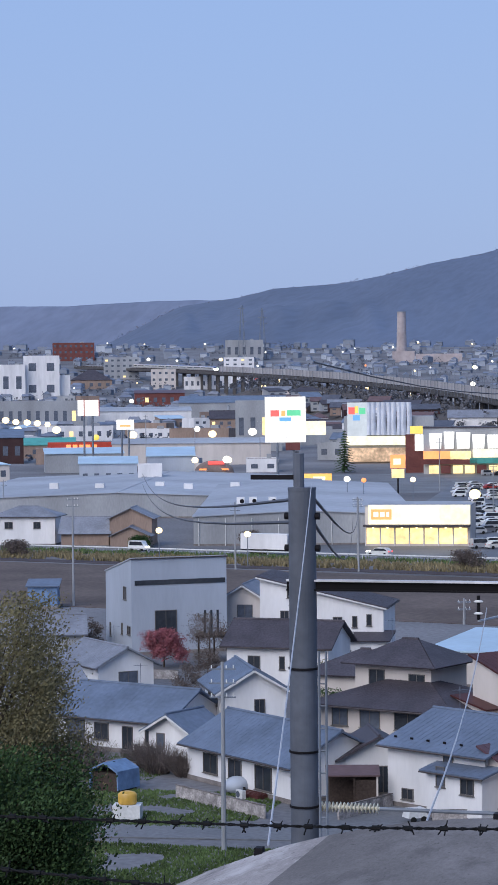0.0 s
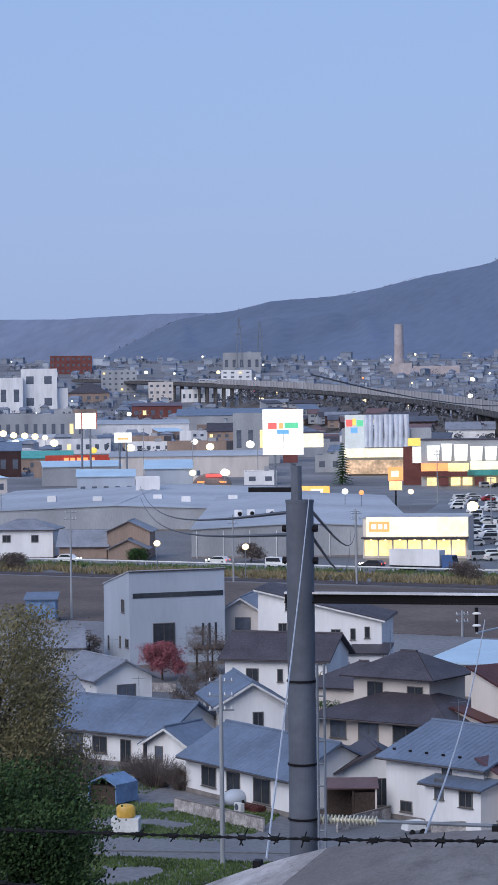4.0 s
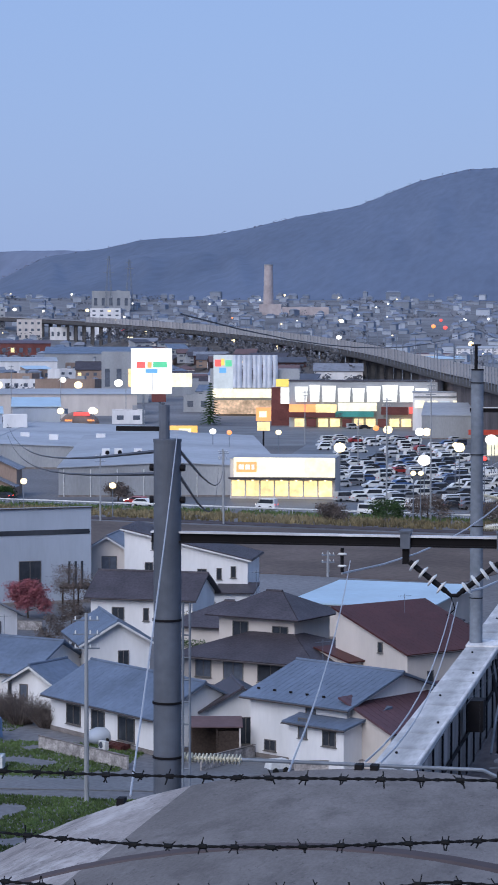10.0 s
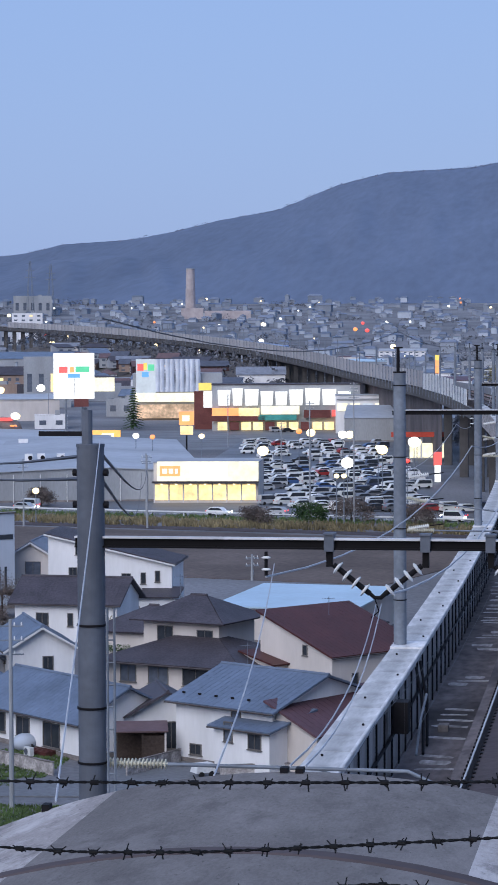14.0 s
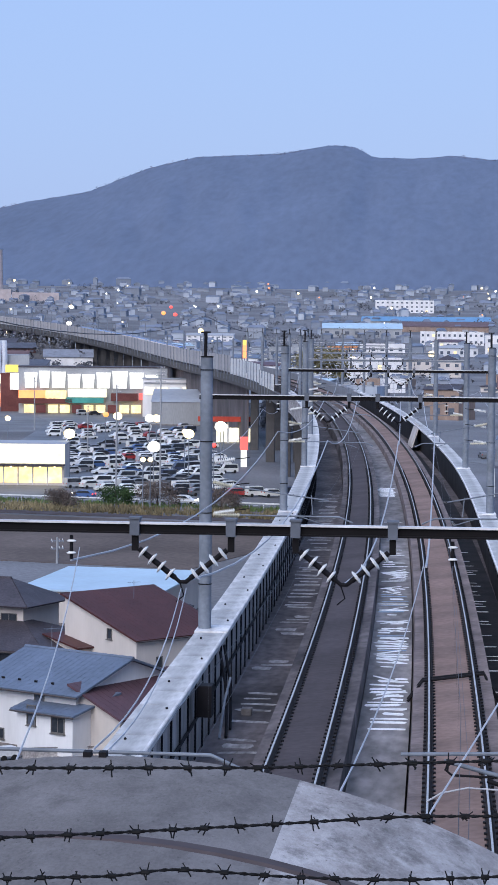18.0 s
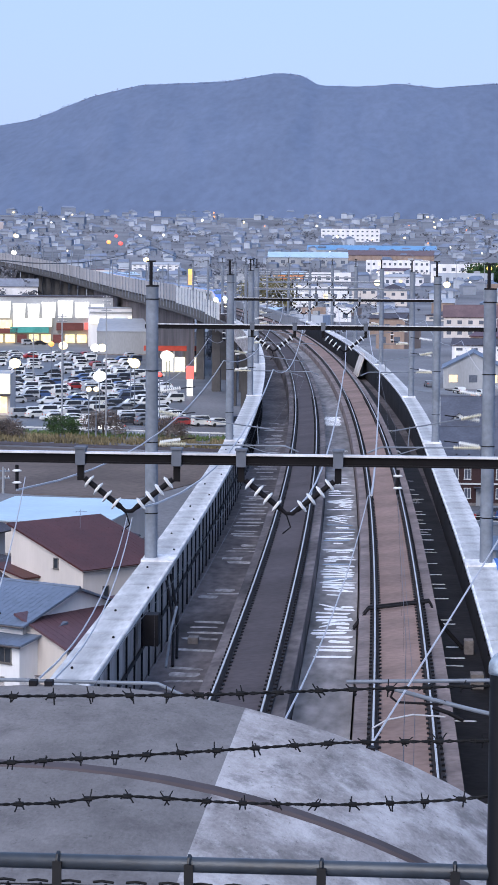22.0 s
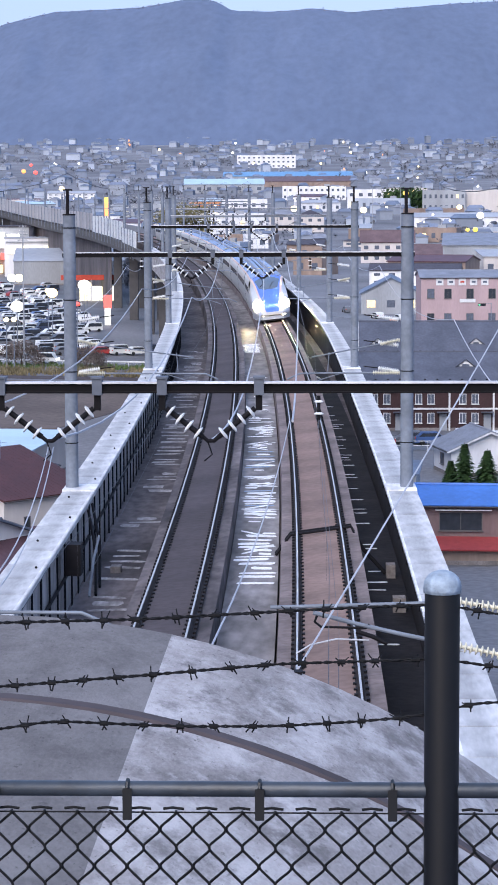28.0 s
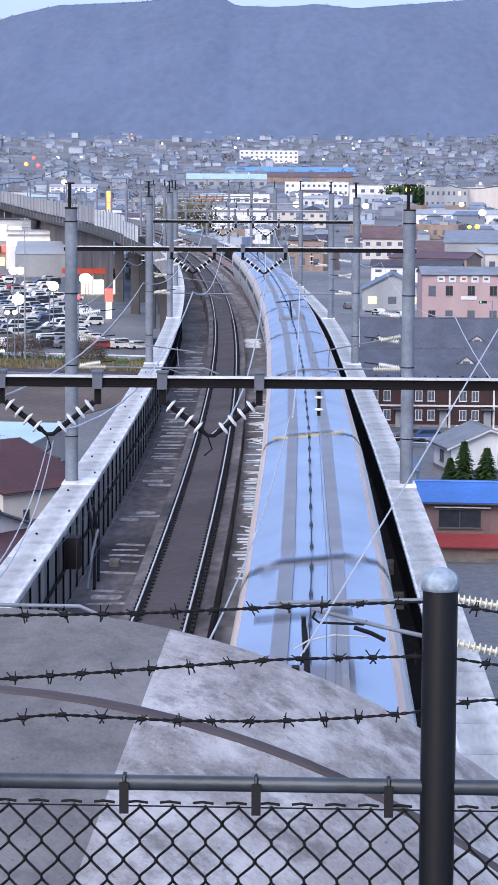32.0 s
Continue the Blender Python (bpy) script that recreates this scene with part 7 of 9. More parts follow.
def lit_store():
    """The low store with a glowing yellow fascia and a wide window front."""
    s = thing("store", pose(-84.7, 431, 0, 0, 0, 6), "low store with a lit yellow fascia and glowing windows", "store")
    part("body", Mesh().box(0, 8, 0, 19.5, 16, 7.4), WALL_CREAM, s, "cream walls")
    part("roof", Mesh().box(0, 8, 7.4, 19.7, 16.2, 0.2), ROOF_FLAT, s, "flat grey roof")
    part("fascia", Mesh().box(0.4, -0.35, 4.1, 18.8, 0.6, 3.6), SHOP_WHITE, s, "pale backlit fascia board")
    for x, w, m in ((0.6, 7.0, SIGN_WHITE),):
        part("fascia_panel", Mesh().box(x, -0.68, 4.3, w, 0.06, 3.2), m, s, "brightly lit middle of the fascia")
    o = part("logo_panel", Mesh().box(-6.6, -0.74, 5.0, 3.8, 0.06, 1.9), LAMP_ORANGE, s, "orange sign block")
    for x, w in ((-7.6, 0.9), (-6.4, 0.8), (-5.4, 0.5)):
        part("logo_bar", Mesh().box(x, -0.80, 5.5, w, 0.05, 0.9), SIGN_WHITE, o, "white bar of lettering")
    part("canopy", Mesh().box(0, -0.9, 3.75, 19.8, 2.0, 0.28), ROOF_DARK, s, "dark canopy edge")
    for i in range(7):
        part("shop_window", Mesh().box(-8.2 + i * 2.7, -0.04, 0.5, 2.45, 0.12, 2.9), SHOP_GLOW, s, "lit shop window")
        part("downlight", Mesh().ball(-8.2 + i * 2.7, -0.5, 3.45, 0.22, 0.6, 8, 5), LAMP_WARM, s, "small warm downlight")
        part("mullion", Mesh().box(-9.6 + i * 2.7, -0.08, 0, 0.2, 0.16, 3.6), FRAME_WHITE, s)


lit_store()


def sign_tower(x, y, rz, w, z0, z1, label):
    t = thing("pylon_sign", pose(x, y, valley_z(x, y), 0, 0, rz), label, "sign", "pylon signs")
    for s in (-1, 1):
        part("leg", Mesh().rod((s * w * 0.2, 0.4, 0), (s * w * 0.2, 0.4, z0), 0.35, n=10), GALV, t)
    part("panel", Mesh().box(0, 0, z0, w, 0.8, z1 - z0), SIGN_WHITE, t, "glowing white sign board")
    return t


def signs():
    s = sign_tower(-178.2, 700, 14.3, 12.4, 13.0, 26.9, "big white lit mall sign on posts")
    for i, (px, pz, w, h, m) in enumerate(((-3.2, 20.9, 2.6, 1.9, LAMP_RED), (-0.6, 21.0, 1.3, 1.7, LAMP_ORANGE), (2.6, 21.1, 4.2, 1.7, LAMP_GREEN), (0.0, 19.4, 3.6, 1.2, LAMP_BLUE))):
        part("logo_shape", Mesh().box(px, -0.48, pz, w, 0.12, h), m, s, "coloured logo shape")
    part("panel_joint", Mesh().box(0.2, -0.46, 13.1, 0.12, 0.08, 6.5), WALL_GREY, s)
    part("side_panel", Mesh().box(9.2, 0, 15.2, 6.2, 0.7, 4.2), SHOP_WHITE, s, "smaller cream lit panel")
    part("base_panel", Mesh().box(2.2, 0, 10.6, 4.4, 0.7, 2.4), BRICK_RED, s, "dark red lower panel")
    q = sign_tower(-262.2, 760, 19, 7.2, 20.7, 26.1, "twin-panel lit white sign on a tall pole")
    part("edge", Mesh().box(-1.4, -0.45, 20.6, 0.35, 0.1, 5.6), RED_PANEL, q, "red edge between the panels")
    part("edge", Mesh().box(3.6, -0.45, 20.6, 0.3, 0.1, 5.6), RED_PANEL, q)
    r = sign_tower(-252.4, 770, 18, 6.0, 15.8, 19.2, "small lit cream sign board")
    part("bar", Mesh().box(0, -0.45, 16.8, 3.6, 0.08, 0.7), LAMP_ORANGE, r, "dark bar of lettering")
    # orange restaurant tower sign and the tall red and white pylon
    o = thing("pylon_sign", pose(-127.4, 622, 0, 0, 0, 11), "orange lit restaurant sign on a pole", "sign", "pylon signs")
    part("pole", Mesh().rod((0, 0, 0), (0, 0, 8), 0.22, n=8), DARK_STEEL, o)
    part("panel", Mesh().box(0, 0, 7.8, 4.0, 0.7, 3.6), LAMP_ORANGE, o, "orange lit panel")
    part("panel", Mesh().box(-0.2, -0.4, 8.8, 2.0, 0.1, 1.6), SHOP_WHITE, o, "pale lit core")
    part("panel", Mesh().box(0, 0, 5.2, 3.4, 0.6, 2.4), SHOP_GLOW, o, "yellow lower panel")
    p = thing("pylon_sign", pose(-48.3, 500, 0, 0, 0, 6), "tall narrow red and white lit pylon", "sign", "pylon signs")
    part("panel", Mesh().box(0, 0, 3.6, 1.7, 0.6, 2.8), LAMP_RED, p, "red lit head")
    part("panel", Mesh().box(0, 0, 0, 1.3, 0.5, 3.6), SIGN_WHITE, p, "white lit shaft")
    g = thing("pylon_sign", pose(-87.5, 905, valley_z(-87, 905), 0, 0, 6), "slim green and orange lit sign", "sign", "pylon signs")
    part("pole", Mesh().rod((0, 0, 0), (0, 0, 17), 0.2, n=8), GALV, g)
    part("panel", Mesh().box(0, 0, 17, 2.2, 0.5, 5.0), LAMP_ORANGE, g, "orange lit panel")
    part("panel", Mesh().box(0, 0, 22, 1.8, 0.5, 2.0), LAMP_YELLOW, g, "yellow-green lit cap")


signs()


def mall():
    """The lit shopping mall: silver screen wall, arcade of white panels, red and dark shop fronts."""
    m = thing("shopping_mall", pose(-186.7, 880, 0.4, 0, 0, 12), "shopping mall with a pale wavy screen and logo wall", "mall")
    part("body", Mesh().box(3, 12, 0, 34, 22, 18), WALL_GREY, m, "grey walls")
    part("logo_wall", Mesh().box(-9.0, 0, 9.0, 7.4, 1.0, 14.4), SIGN_PALE, m, "white lit logo wall")
    for px, pz, w, h, g in ((-11.0, 19.0, 2.4, 2.6, LAMP_RED), (-9.2, 19.4, 1.3, 2.6, LAMP_YELLOW), (-7.0, 19.0, 2.4, 2.4, LAMP_GREEN), (-9.2, 16.6, 2.6, 2.0, LAMP_BLUE)):
        part("logo_shape", Mesh().box(px, -0.6, pz, w, 0.2, h), g, m, "coloured logo shape")
    for i in range(9):
        x = -4.6 + i * 1.9
        s = Mesh()
        pts = [(x - 0.95 + 0.19 * j, -0.35 - 0.45 * math.sin(math.pi * j / 10)) for j in range(11)]
        ring = lambda z, lean: [(a + lean, b, z) for a, b in pts] + [(a + lean, 0.3, z) for a, _ in reversed(pts)]
        s.sweep([ring(11.0, 0.0), ring(16.0, 0.25 * (-1) ** i), ring(23.4, 0.0)])
        part("screen_panel", s, SCREEN, m, "curved pale metal screen panel")
    part("lower_band", Mesh().box(0, -0.2, 7.2, 26, 0.8, 3.4), SHOP_WHITE, m, "white lit band of windows")
    part("entrance_wall", Mesh().box(0, -0.6, 1.0, 25, 1.0, 5.2), SHOP_AMBER, m, "warm lit entrance wall")
    a = thing("shop_arcade", pose(-127.5, 790, 0, 0, 0, 9.4), "row of brightly lit shops with white panel fronts", "shops")
    part("body", Mesh().box(0, 9, 0, 50, 16, 15.5), WALL_GREY, a, "grey hall behind the fronts")
    part("roof", Mesh().box(0, 9, 15.5, 50.5, 16.5, 0.4), ROOF_DARK, a, "dark flat roof")
    x = -23.0
    for i, w in enumerate((4.2, 3.4, 4.6, 4.2, 4.0, 4.6, 5.0, 4.6, 4.2)):
        h = 5.0 + 0.6 * math.sin(i * 1.3)
        s = Mesh()
        s.add([(x + 0.2, -0.2, 8.6), (x + w - 0.25, -0.2, 8.6), (x + w + 0.1, -0.9, 8.8 + h), (x - 0.1, -0.9, 8.8 + h), (x + 0.2, 0.5, 8.6), (x + w - 0.25, 0.5, 8.6), (x + w + 0.1, 0.5, 8.8 + h), (x - 0.1, 0.5, 8.8 + h)],
              [(0, 1, 2, 3), (7, 6, 5, 4), (0, 4, 5, 1), (1, 5, 6, 2), (2, 6, 7, 3), (3, 7, 4, 0)])
        part("front_panel", s, SIGN_WHITE, a, "slanted white lit shop panel")
        x += w + 0.75
    for x, w, z, h, mt, lb in ((-20.5, 9, 5.2, 2.6, LAMP_ORANGE, "orange lit fascia"), (-12.5, 7, 5.0, 2.8, SHOP_GLOW, "yellow lit fascia"), (-2.0, 13, 5.6, 2.8, SHOP_WHITE, "pale yellow lit fascia"),
                            (-3.0, 13, 3.6, 1.9, ROOF_TEAL, "dark green shop band"), (-16.0, 18, 3.4, 1.7, BRICK_RED, "maroon shop band"), (10.5, 9, 4.4, 2.6, BRICK_RED, "maroon shop band"),
                            (17.5, 4.2, 4.8, 2.2, LAMP_RED, "red lit sign"), (22.3, 5.4, 4.8, 2.2, SIGN_WHITE, "white lit sign"), (21, 7, 1.0, 2.6, LAMP_ORANGE, "orange lit entrance")):
        part("shop_front", Mesh().box(x, -0.6, z, w, 1.0, h), mt, a, lb)
    for i in range(10):
        part("shop_window", Mesh().box(-21.5 + i * 4.0, -0.4, 0.3, 3.2, 0.8, 2.7), SHOP_GLOW if i % 3 != 1 else BRICK_RED, a, "lit shop window" if i % 3 != 1 else "maroon pillar wall")
    y = thing("billboard", pose(-153.0, 800, 0, 0, 0, 10.8), "yellow and pink lit billboard on the roof edge", "billboard")
    part("panel", Mesh().box(-4.2, 0, 13.5, 4.4, 0.8, 2.6), LAMP_YELLOW, y, "yellow lit panel")
    part("panel", Mesh().box(3.6, 0, 13.2, 9.0, 0.8, 2.6), SIGN_BLUSH, y, "pink lit panel")
    part("panel", Mesh().box(5.4, -0.1, 9.6, 5.4, 0.8, 3.6), LAMP_YELLOW, y, "yellow lit panel")
    part("panel", Mesh().box(-2.0, -0.1, 7.6, 5.6, 0.8, 5.6), SIGN_WHITE, y, "white round-topped panel")
    part("backing", Mesh().box(0, 2, 0, 16, 3, 13.2), BRICK_RED, y, "maroon supporting wall")
    h = house(pose(-81.1, 720, 0, 0, 0, 6), 32.8, 30, 7.0, "shed", 3.0, WALL_GREY, ROOF_FLAT, "wide grey hall with a pale roof by the car park", eave=0.2, name="warehouse", category="warehouse", group="big sheds")
    part("dark_entrance", Mesh().box(9, -15.1, 0, 3.0, 0.3, 5.0), DARK_STEEL, h, "dark entrance block")
    part("dark_base", Mesh().box(10, -15.1, 0, 11.0, 0.2, 1.6), WALL_BROWN, h, "dark plinth")
    k = thing("shop_block", pose(-99.0, 768, 0, 0, 0, 8), "low pale shop block with lit white windows", "shops")
    part("body", Mesh().box(0, 5, 0, 17, 10, 12.4), WALL_WHITE, k, "pale walls")
    part("roof", Mesh().box(0, 5, 12.4, 17.4, 10.4, 0.3), ROOF_FLAT, k, "flat grey roof")
    for i in range(4):
        part("shop_window", Mesh().box(-6.2 + 4.1 * i, -0.15, 7.4, 3.2, 0.4, 2.4), SHOP_WHITE if i != 2 else SIGN_PALE, k, "lit shop window")
    part("upper_band", Mesh().box(0, -0.1, 10.9, 16.0, 0.3, 0.5), WALL_GREY, k, "grey band under the roof")
    g = thing("filling_station", pose(-62.5, 604, 0, 0, 0, 6), "filling station with a red canopy edge and lit forecourt", "filling station")
    part("canopy", Mesh().box(0, 2, 5.6, 15.0, 9, 0.5), WALL_WHITE, g, "white canopy")
    part("canopy_edge", Mesh().box(0, -2.6, 5.5, 15.4, 0.3, 1.3), RED_PANEL, g, "red canopy fascia")
    for x in (-6.5, 0, 6.5):
        part("column", Mesh().box(x, -1.5, 0, 0.5, 0.5, 5.6), FRAME_WHITE, g, "white column")
    part("kiosk", Mesh().box(1.5, 4, 0, 9, 4, 3.6), SHOP_WHITE, g, "bright lit kiosk")
    c = thing("restaurant", pose(-198, 690, 0, 0, 0, 16), "low restaurant with a rounded brown roof and red lit letters", "restaurant")
    part("body", Mesh().box(0, 4, 0, 11.5, 8, 4.2), WALL_TAN, c, "tan walls")
    part("roof", Mesh().ball(0, 4, 4.2, 6.0, 0.6, 16, 8), WALL_TAN, c, "rounded brown roof", smooth=True)
    part("letters", Mesh().box(0.6, -0.4, 6.6, 5.0, 0.4, 1.0), LAMP_RED, c, "red lit sign band")
    part("fascia", Mesh().box(-2.2, -1.2, 1.6, 8.0, 0.4, 3.2), WALL_WHITE, c, "white fascia board")
    part("lit_strip", Mesh().box(0, -1.0, 4.9, 9.0, 0.3, 0.5), LAMP_ORANGE, c, "orange lit strip")
    e = thing("restaurant", pose(-303, 868, 0.8, 0, 0, 19.4), "red-fronted restaurant with orange lit lettering", "restaurant")
    part("body", Mesh().box(-4, 4, 0, 26, 8, 6.2), WALL_TAN, e, "tan walls")
    part("fascia", Mesh().box(0, -0.4, 4.0, 25, 0.8, 4.6), RED_PANEL, e, "broad red fascia")
    for i in range(5):
        part("letter_bar", Mesh().box(-4.4 + i * 2.5, -0.9, 5.6, 1.8, 0.2, 2.0), LAMP_ORANGE, e, "orange lit bar of lettering")
    b = thing("yellow_kiosk", pose(-154.0, 640, 0, 0, 0, 13), "small yellow-orange lit kiosk front", "kiosk")
    part("body", Mesh().box(0, 2, 0, 8.4, 4, 5.3), WALL_TAN, b)
    part("sign_core", Mesh().box(0.6, -0.45, 3.7, 3.4, 0.1, 1.2), SHOP_WHITE, b, "pale lit core of the sign")
    part("front", Mesh().box(0, -0.2, 2.5, 8.2, 0.4, 3.2), LAMP_AMBER, b, "yellow-orange glowing front")


mall()


def chimney():
    c = thing("chimney", pose(-511, 2520, 56, 0, 0, 11), "tall tapering concrete chimney of a plant", "chimney")
    part("shaft", Mesh().rod((0, 0, 0), (0, 0, 54), 6.0, 4.6, 20), WALL_STACK, c, "pinkish concrete stack")
    part("rim", Mesh().rod((0, 0, 54), (0, 0, 55), 4.9, n=20), WALL_GREY, c, "grey rim")
    part("plant_house", Mesh().box(2, -6, -2, 24, 14, 14), WALL_STACK, c, "plant building at its foot")
    part("plant_wing", Mesh().box(40, -6, -2, 50, 14, 11), WALL_STACK, c, "long plant wing")


chimney()


def pylon_mast(x, y, h):
    z = valley_z(x, y)
    t = thing("lattice_mast", pose(x, y, z), "distant lattice power mast", "power mast")
    for a, b in ((-1, -1), (1, -1), (1, 1), (-1, 1)):
        part("leg", Mesh().rod((a * 4, b * 4, 0), (a * 0.6, b * 0.6, h), 0.4, 0.25, 5), GALV, t)
    for k in range(3):
        part("cross_arm", Mesh().box(0, 0, h * (0.7 + 0.12 * k), 12 - 2 * k, 0.5, 0.5), GALV, t)


pylon_mast(-690, 2520, 62)
pylon_mast(-672, 2540, 58)


def fill_blocks():
    """The many pale low buildings between the shops and the far town."""
    rnd = random.Random(77)
    taken = [(b[0], b[1], max(b[4], b[5])) for b in BLOCKS] + [(-187, 890, 40), (-165, 790, 34), (-178, 750, 30), (-127, 800, 55), (-92, 735, 45), (-190, 600, 110)]
    made = 0
    for _ in range(900):
        d = rnd.uniform(690, 1750)
        u = rnd.uniform(-0.43, 0.17)
        x, y = u * d, d
        w, dd = rnd.uniform(9, 30) * (0.7 + d / 3000), rnd.uniform(9, 18)
        if abs(x - line_x(y)) < 24 + w / 2 or (y < 800 and -0.19 < u < -0.02) or (y < 880 and -0.25 < u < -0.12):
            continue
        if any(math.hypot(x - a, y - b) < (w + c) * 0.62 for a, b, c in taken):
            continue
        taken.append((x, y, w))
        roof = rnd.choice(("flat", "shed", "gable", "hip", "flat"))
        wall = rnd.choice((WALL_WHITE, WALL_WHITE, WALL_GREYBLUE, WALL_CREAM, WALL_GREY, WALL_TAN))
        cover = rnd.choice((ROOF_FLAT, ROOF_FLAT, ROOF_BLUEGREY, ROOF_GREY, ROOF_SKYBLUE, ROOF_DARK, ROOF_MAROON))
        look_of = {"WALL_WHITE": "white", "white_render": "white", "pale_grey_cladding": "pale grey", "cream_render": "cream", "grey_wall": "grey", "tan_wall": "tan"}[wall.name]
        kind = {"flat": "flat roof", "shed": "sloping roof", "gable": "gable roof", "hip": "hip roof"}[roof]
        block(x, y, valley_z(x, y), math.degrees(math.atan2(-x, y)) + rnd.uniform(-25, 25), w, dd, rnd.uniform(4, 8), roof, 0 if roof == "flat" else 1.6, wall, cover,
              "%s town building with a %s" % (look_of, kind), 1 if w < 16 else rnd.choice((0, 1, 2)), max(2, int(w / 4)))
        made += 1
        if made >= 120:
            break


fill_blocks()


# ---- the far town: small houses to the foot of the hills ----
def far_town(name, d0, d1, count, seed, label):
    rnd = random.Random(seed)
    walls, roofs, lights = Mesh(), Mesh(), Mesh()
    for i in range(count):
        d = math.sqrt(rnd.uniform(d0 * d0, d1 * d1))
        u = rnd.uniform(-0.47, 0.20)
        x, y = u * d, d
        if abs(x - line_x(y)) < 22 or math.hypot(x, y) > 2980:
            continue
        z = valley_z(x, y)
        w, dd, h = rnd.uniform(5.0, 9.5), rnd.uniform(5, 8), rnd.choice((2.6, 3.0, 4.2, 5.2))
        if rnd.random() < 0.06:
            w, h = w * 2, h * 1.5
        rz = rnd.choice((0, 90)) + rnd.uniform(-14, 24)
        slot = rnd.choice((0, 0, 0, 0, 2, 2, 1))
        walls.box(x, y, z - 0.5, w, dd, h + 0.5, rz, slot)
        c, s = math.cos(radians(rz)), math.sin(radians(rz))
        hx, hy, r = w / 2 + 0.5, dd / 2 + 0.5, rnd.uniform(1.2, 2.4)
        pts = [(-hx, -hy, h), (hx, -hy, h), (hx, hy, h), (-hx, hy, h), (-hx * 0.7, 0, h + r), (hx * 0.7, 0, h + r)]
        roofs.add([(x + c * a - s * b, y + s * a + c * b, z + k) for a, b, k in pts], [(0, 1, 5, 4), (1, 2, 5), (2, 3, 4, 5), (3, 0, 4), (3, 2, 1, 0)], rnd.choice((0, 0, 1, 1, 2, 3)))
        if rnd.random() < 0.07:
            q = rnd.uniform(0.6, 1.3) * d / 2400
            lights.ball(x, y - 8, z + h * rnd.uniform(0.5, 1.6), q, 1.0, 6, 4, rnd.choice((0, 0, 0, 1, 1, 2)))
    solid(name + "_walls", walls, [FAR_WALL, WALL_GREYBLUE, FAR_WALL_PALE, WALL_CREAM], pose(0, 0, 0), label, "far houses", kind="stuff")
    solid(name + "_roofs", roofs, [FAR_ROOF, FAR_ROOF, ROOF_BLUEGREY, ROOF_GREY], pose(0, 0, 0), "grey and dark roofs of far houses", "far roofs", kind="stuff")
    solid(name + "_lights", lights, [LAMP_WHITE, LAMP_WARM, LAMP_ORANGE], pose(0, 0, 0), "scattered lit lamps and windows far off", "far lights", kind="stuff", smooth=True)


def bank_z(y, out):
    """The rising ground beside the far stretch of the viaduct, out metres to its left."""
    x, yy, _ = on_line(y, -out, 0)
    g = valley_z(x, yy)
    top = g + max(0.0, rail_z(y) - 6.0 - g) * smooth_step(900, 1060, y)
    return g - 0.3 + (top - g) * (1 - smooth_step(10, 80, out))


def far_groves():
    """Rows and clumps of bare trees and hedges between the far houses, and the belt of trees beside the viaduct."""
    rnd = random.Random(31)
    m = Mesh()
    for row in range(300):
        d = math.sqrt(rnd.uniform(850 ** 2, 2850 ** 2))
        u = rnd.uniform(-0.46, 0.18)
        for i in range(rnd.randint(4, 18)):
            x, y = u * d + i * rnd.uniform(1.5, 4.5), d + rnd.uniform(-9, 9)
            if abs(x - line_x(y)) < 20:
                continue
            tall = rnd.uniform(1.5, 4.0) if rnd.random() < 0.8 else rnd.uniform(5, 9)
            ragged(m, rnd, x, y, valley_z(x, y), tall, 1.2 + tall * 0.35, 9, 0.9)
    y = 500.0
    while y < 1750:
        for off in (13, 19):
            x, tall = line_x(y) + off + rnd.uniform(-3, 3), rnd.uniform(2.5, 9.0)
            ragged(m, rnd, x, y, valley_z(x, y), tall, 3.0, 16, 0.9)
        if y > 930:
            for lo, hi, near in ((0.45, 0.75, 11), (0.35, 0.65, 19), (0.25, 0.55, 30)):
                out = near + rnd.uniform(0, 8)
                px, py, _ = on_line(y, -out, 0)
                if rnd.random() < 0.5:
                    ragged(m, rnd, px, py, bank_z(y, out), 9.0 * rnd.uniform(lo, hi), 2.4, 22, 0.8)
        y += rnd.uniform(2.5, 6)
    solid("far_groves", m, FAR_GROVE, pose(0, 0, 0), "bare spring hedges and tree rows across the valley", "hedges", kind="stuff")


def viaduct_bank():
    m = Mesh()
    outs = [7.5, 12, 18, 26, 36, 48, 62, 78, 97]
    ys = [880 + 20 * i for i in range(40)]
    m.v = [(*on_line(y, -o, 0)[:2], bank_z(y, o) + 0.7 * noise.noise(Vector((y * 0.05, o * 0.1, 2)))) for y in ys for o in outs]
    n = len(outs)
    m.f = [(j * n + i, j * n + i + 1, (j + 1) * n + i + 1, (j + 1) * n + i) for j in range(len(ys) - 1) for i in range(n - 1)]
    m.s = [0] * len(m.f)
    solid("viaduct_bank", m, BANK, pose(0, 0, 0), "brown rising ground with dead grass beside the viaduct", "bank", kind="structure", smooth=True)


viaduct_bank()


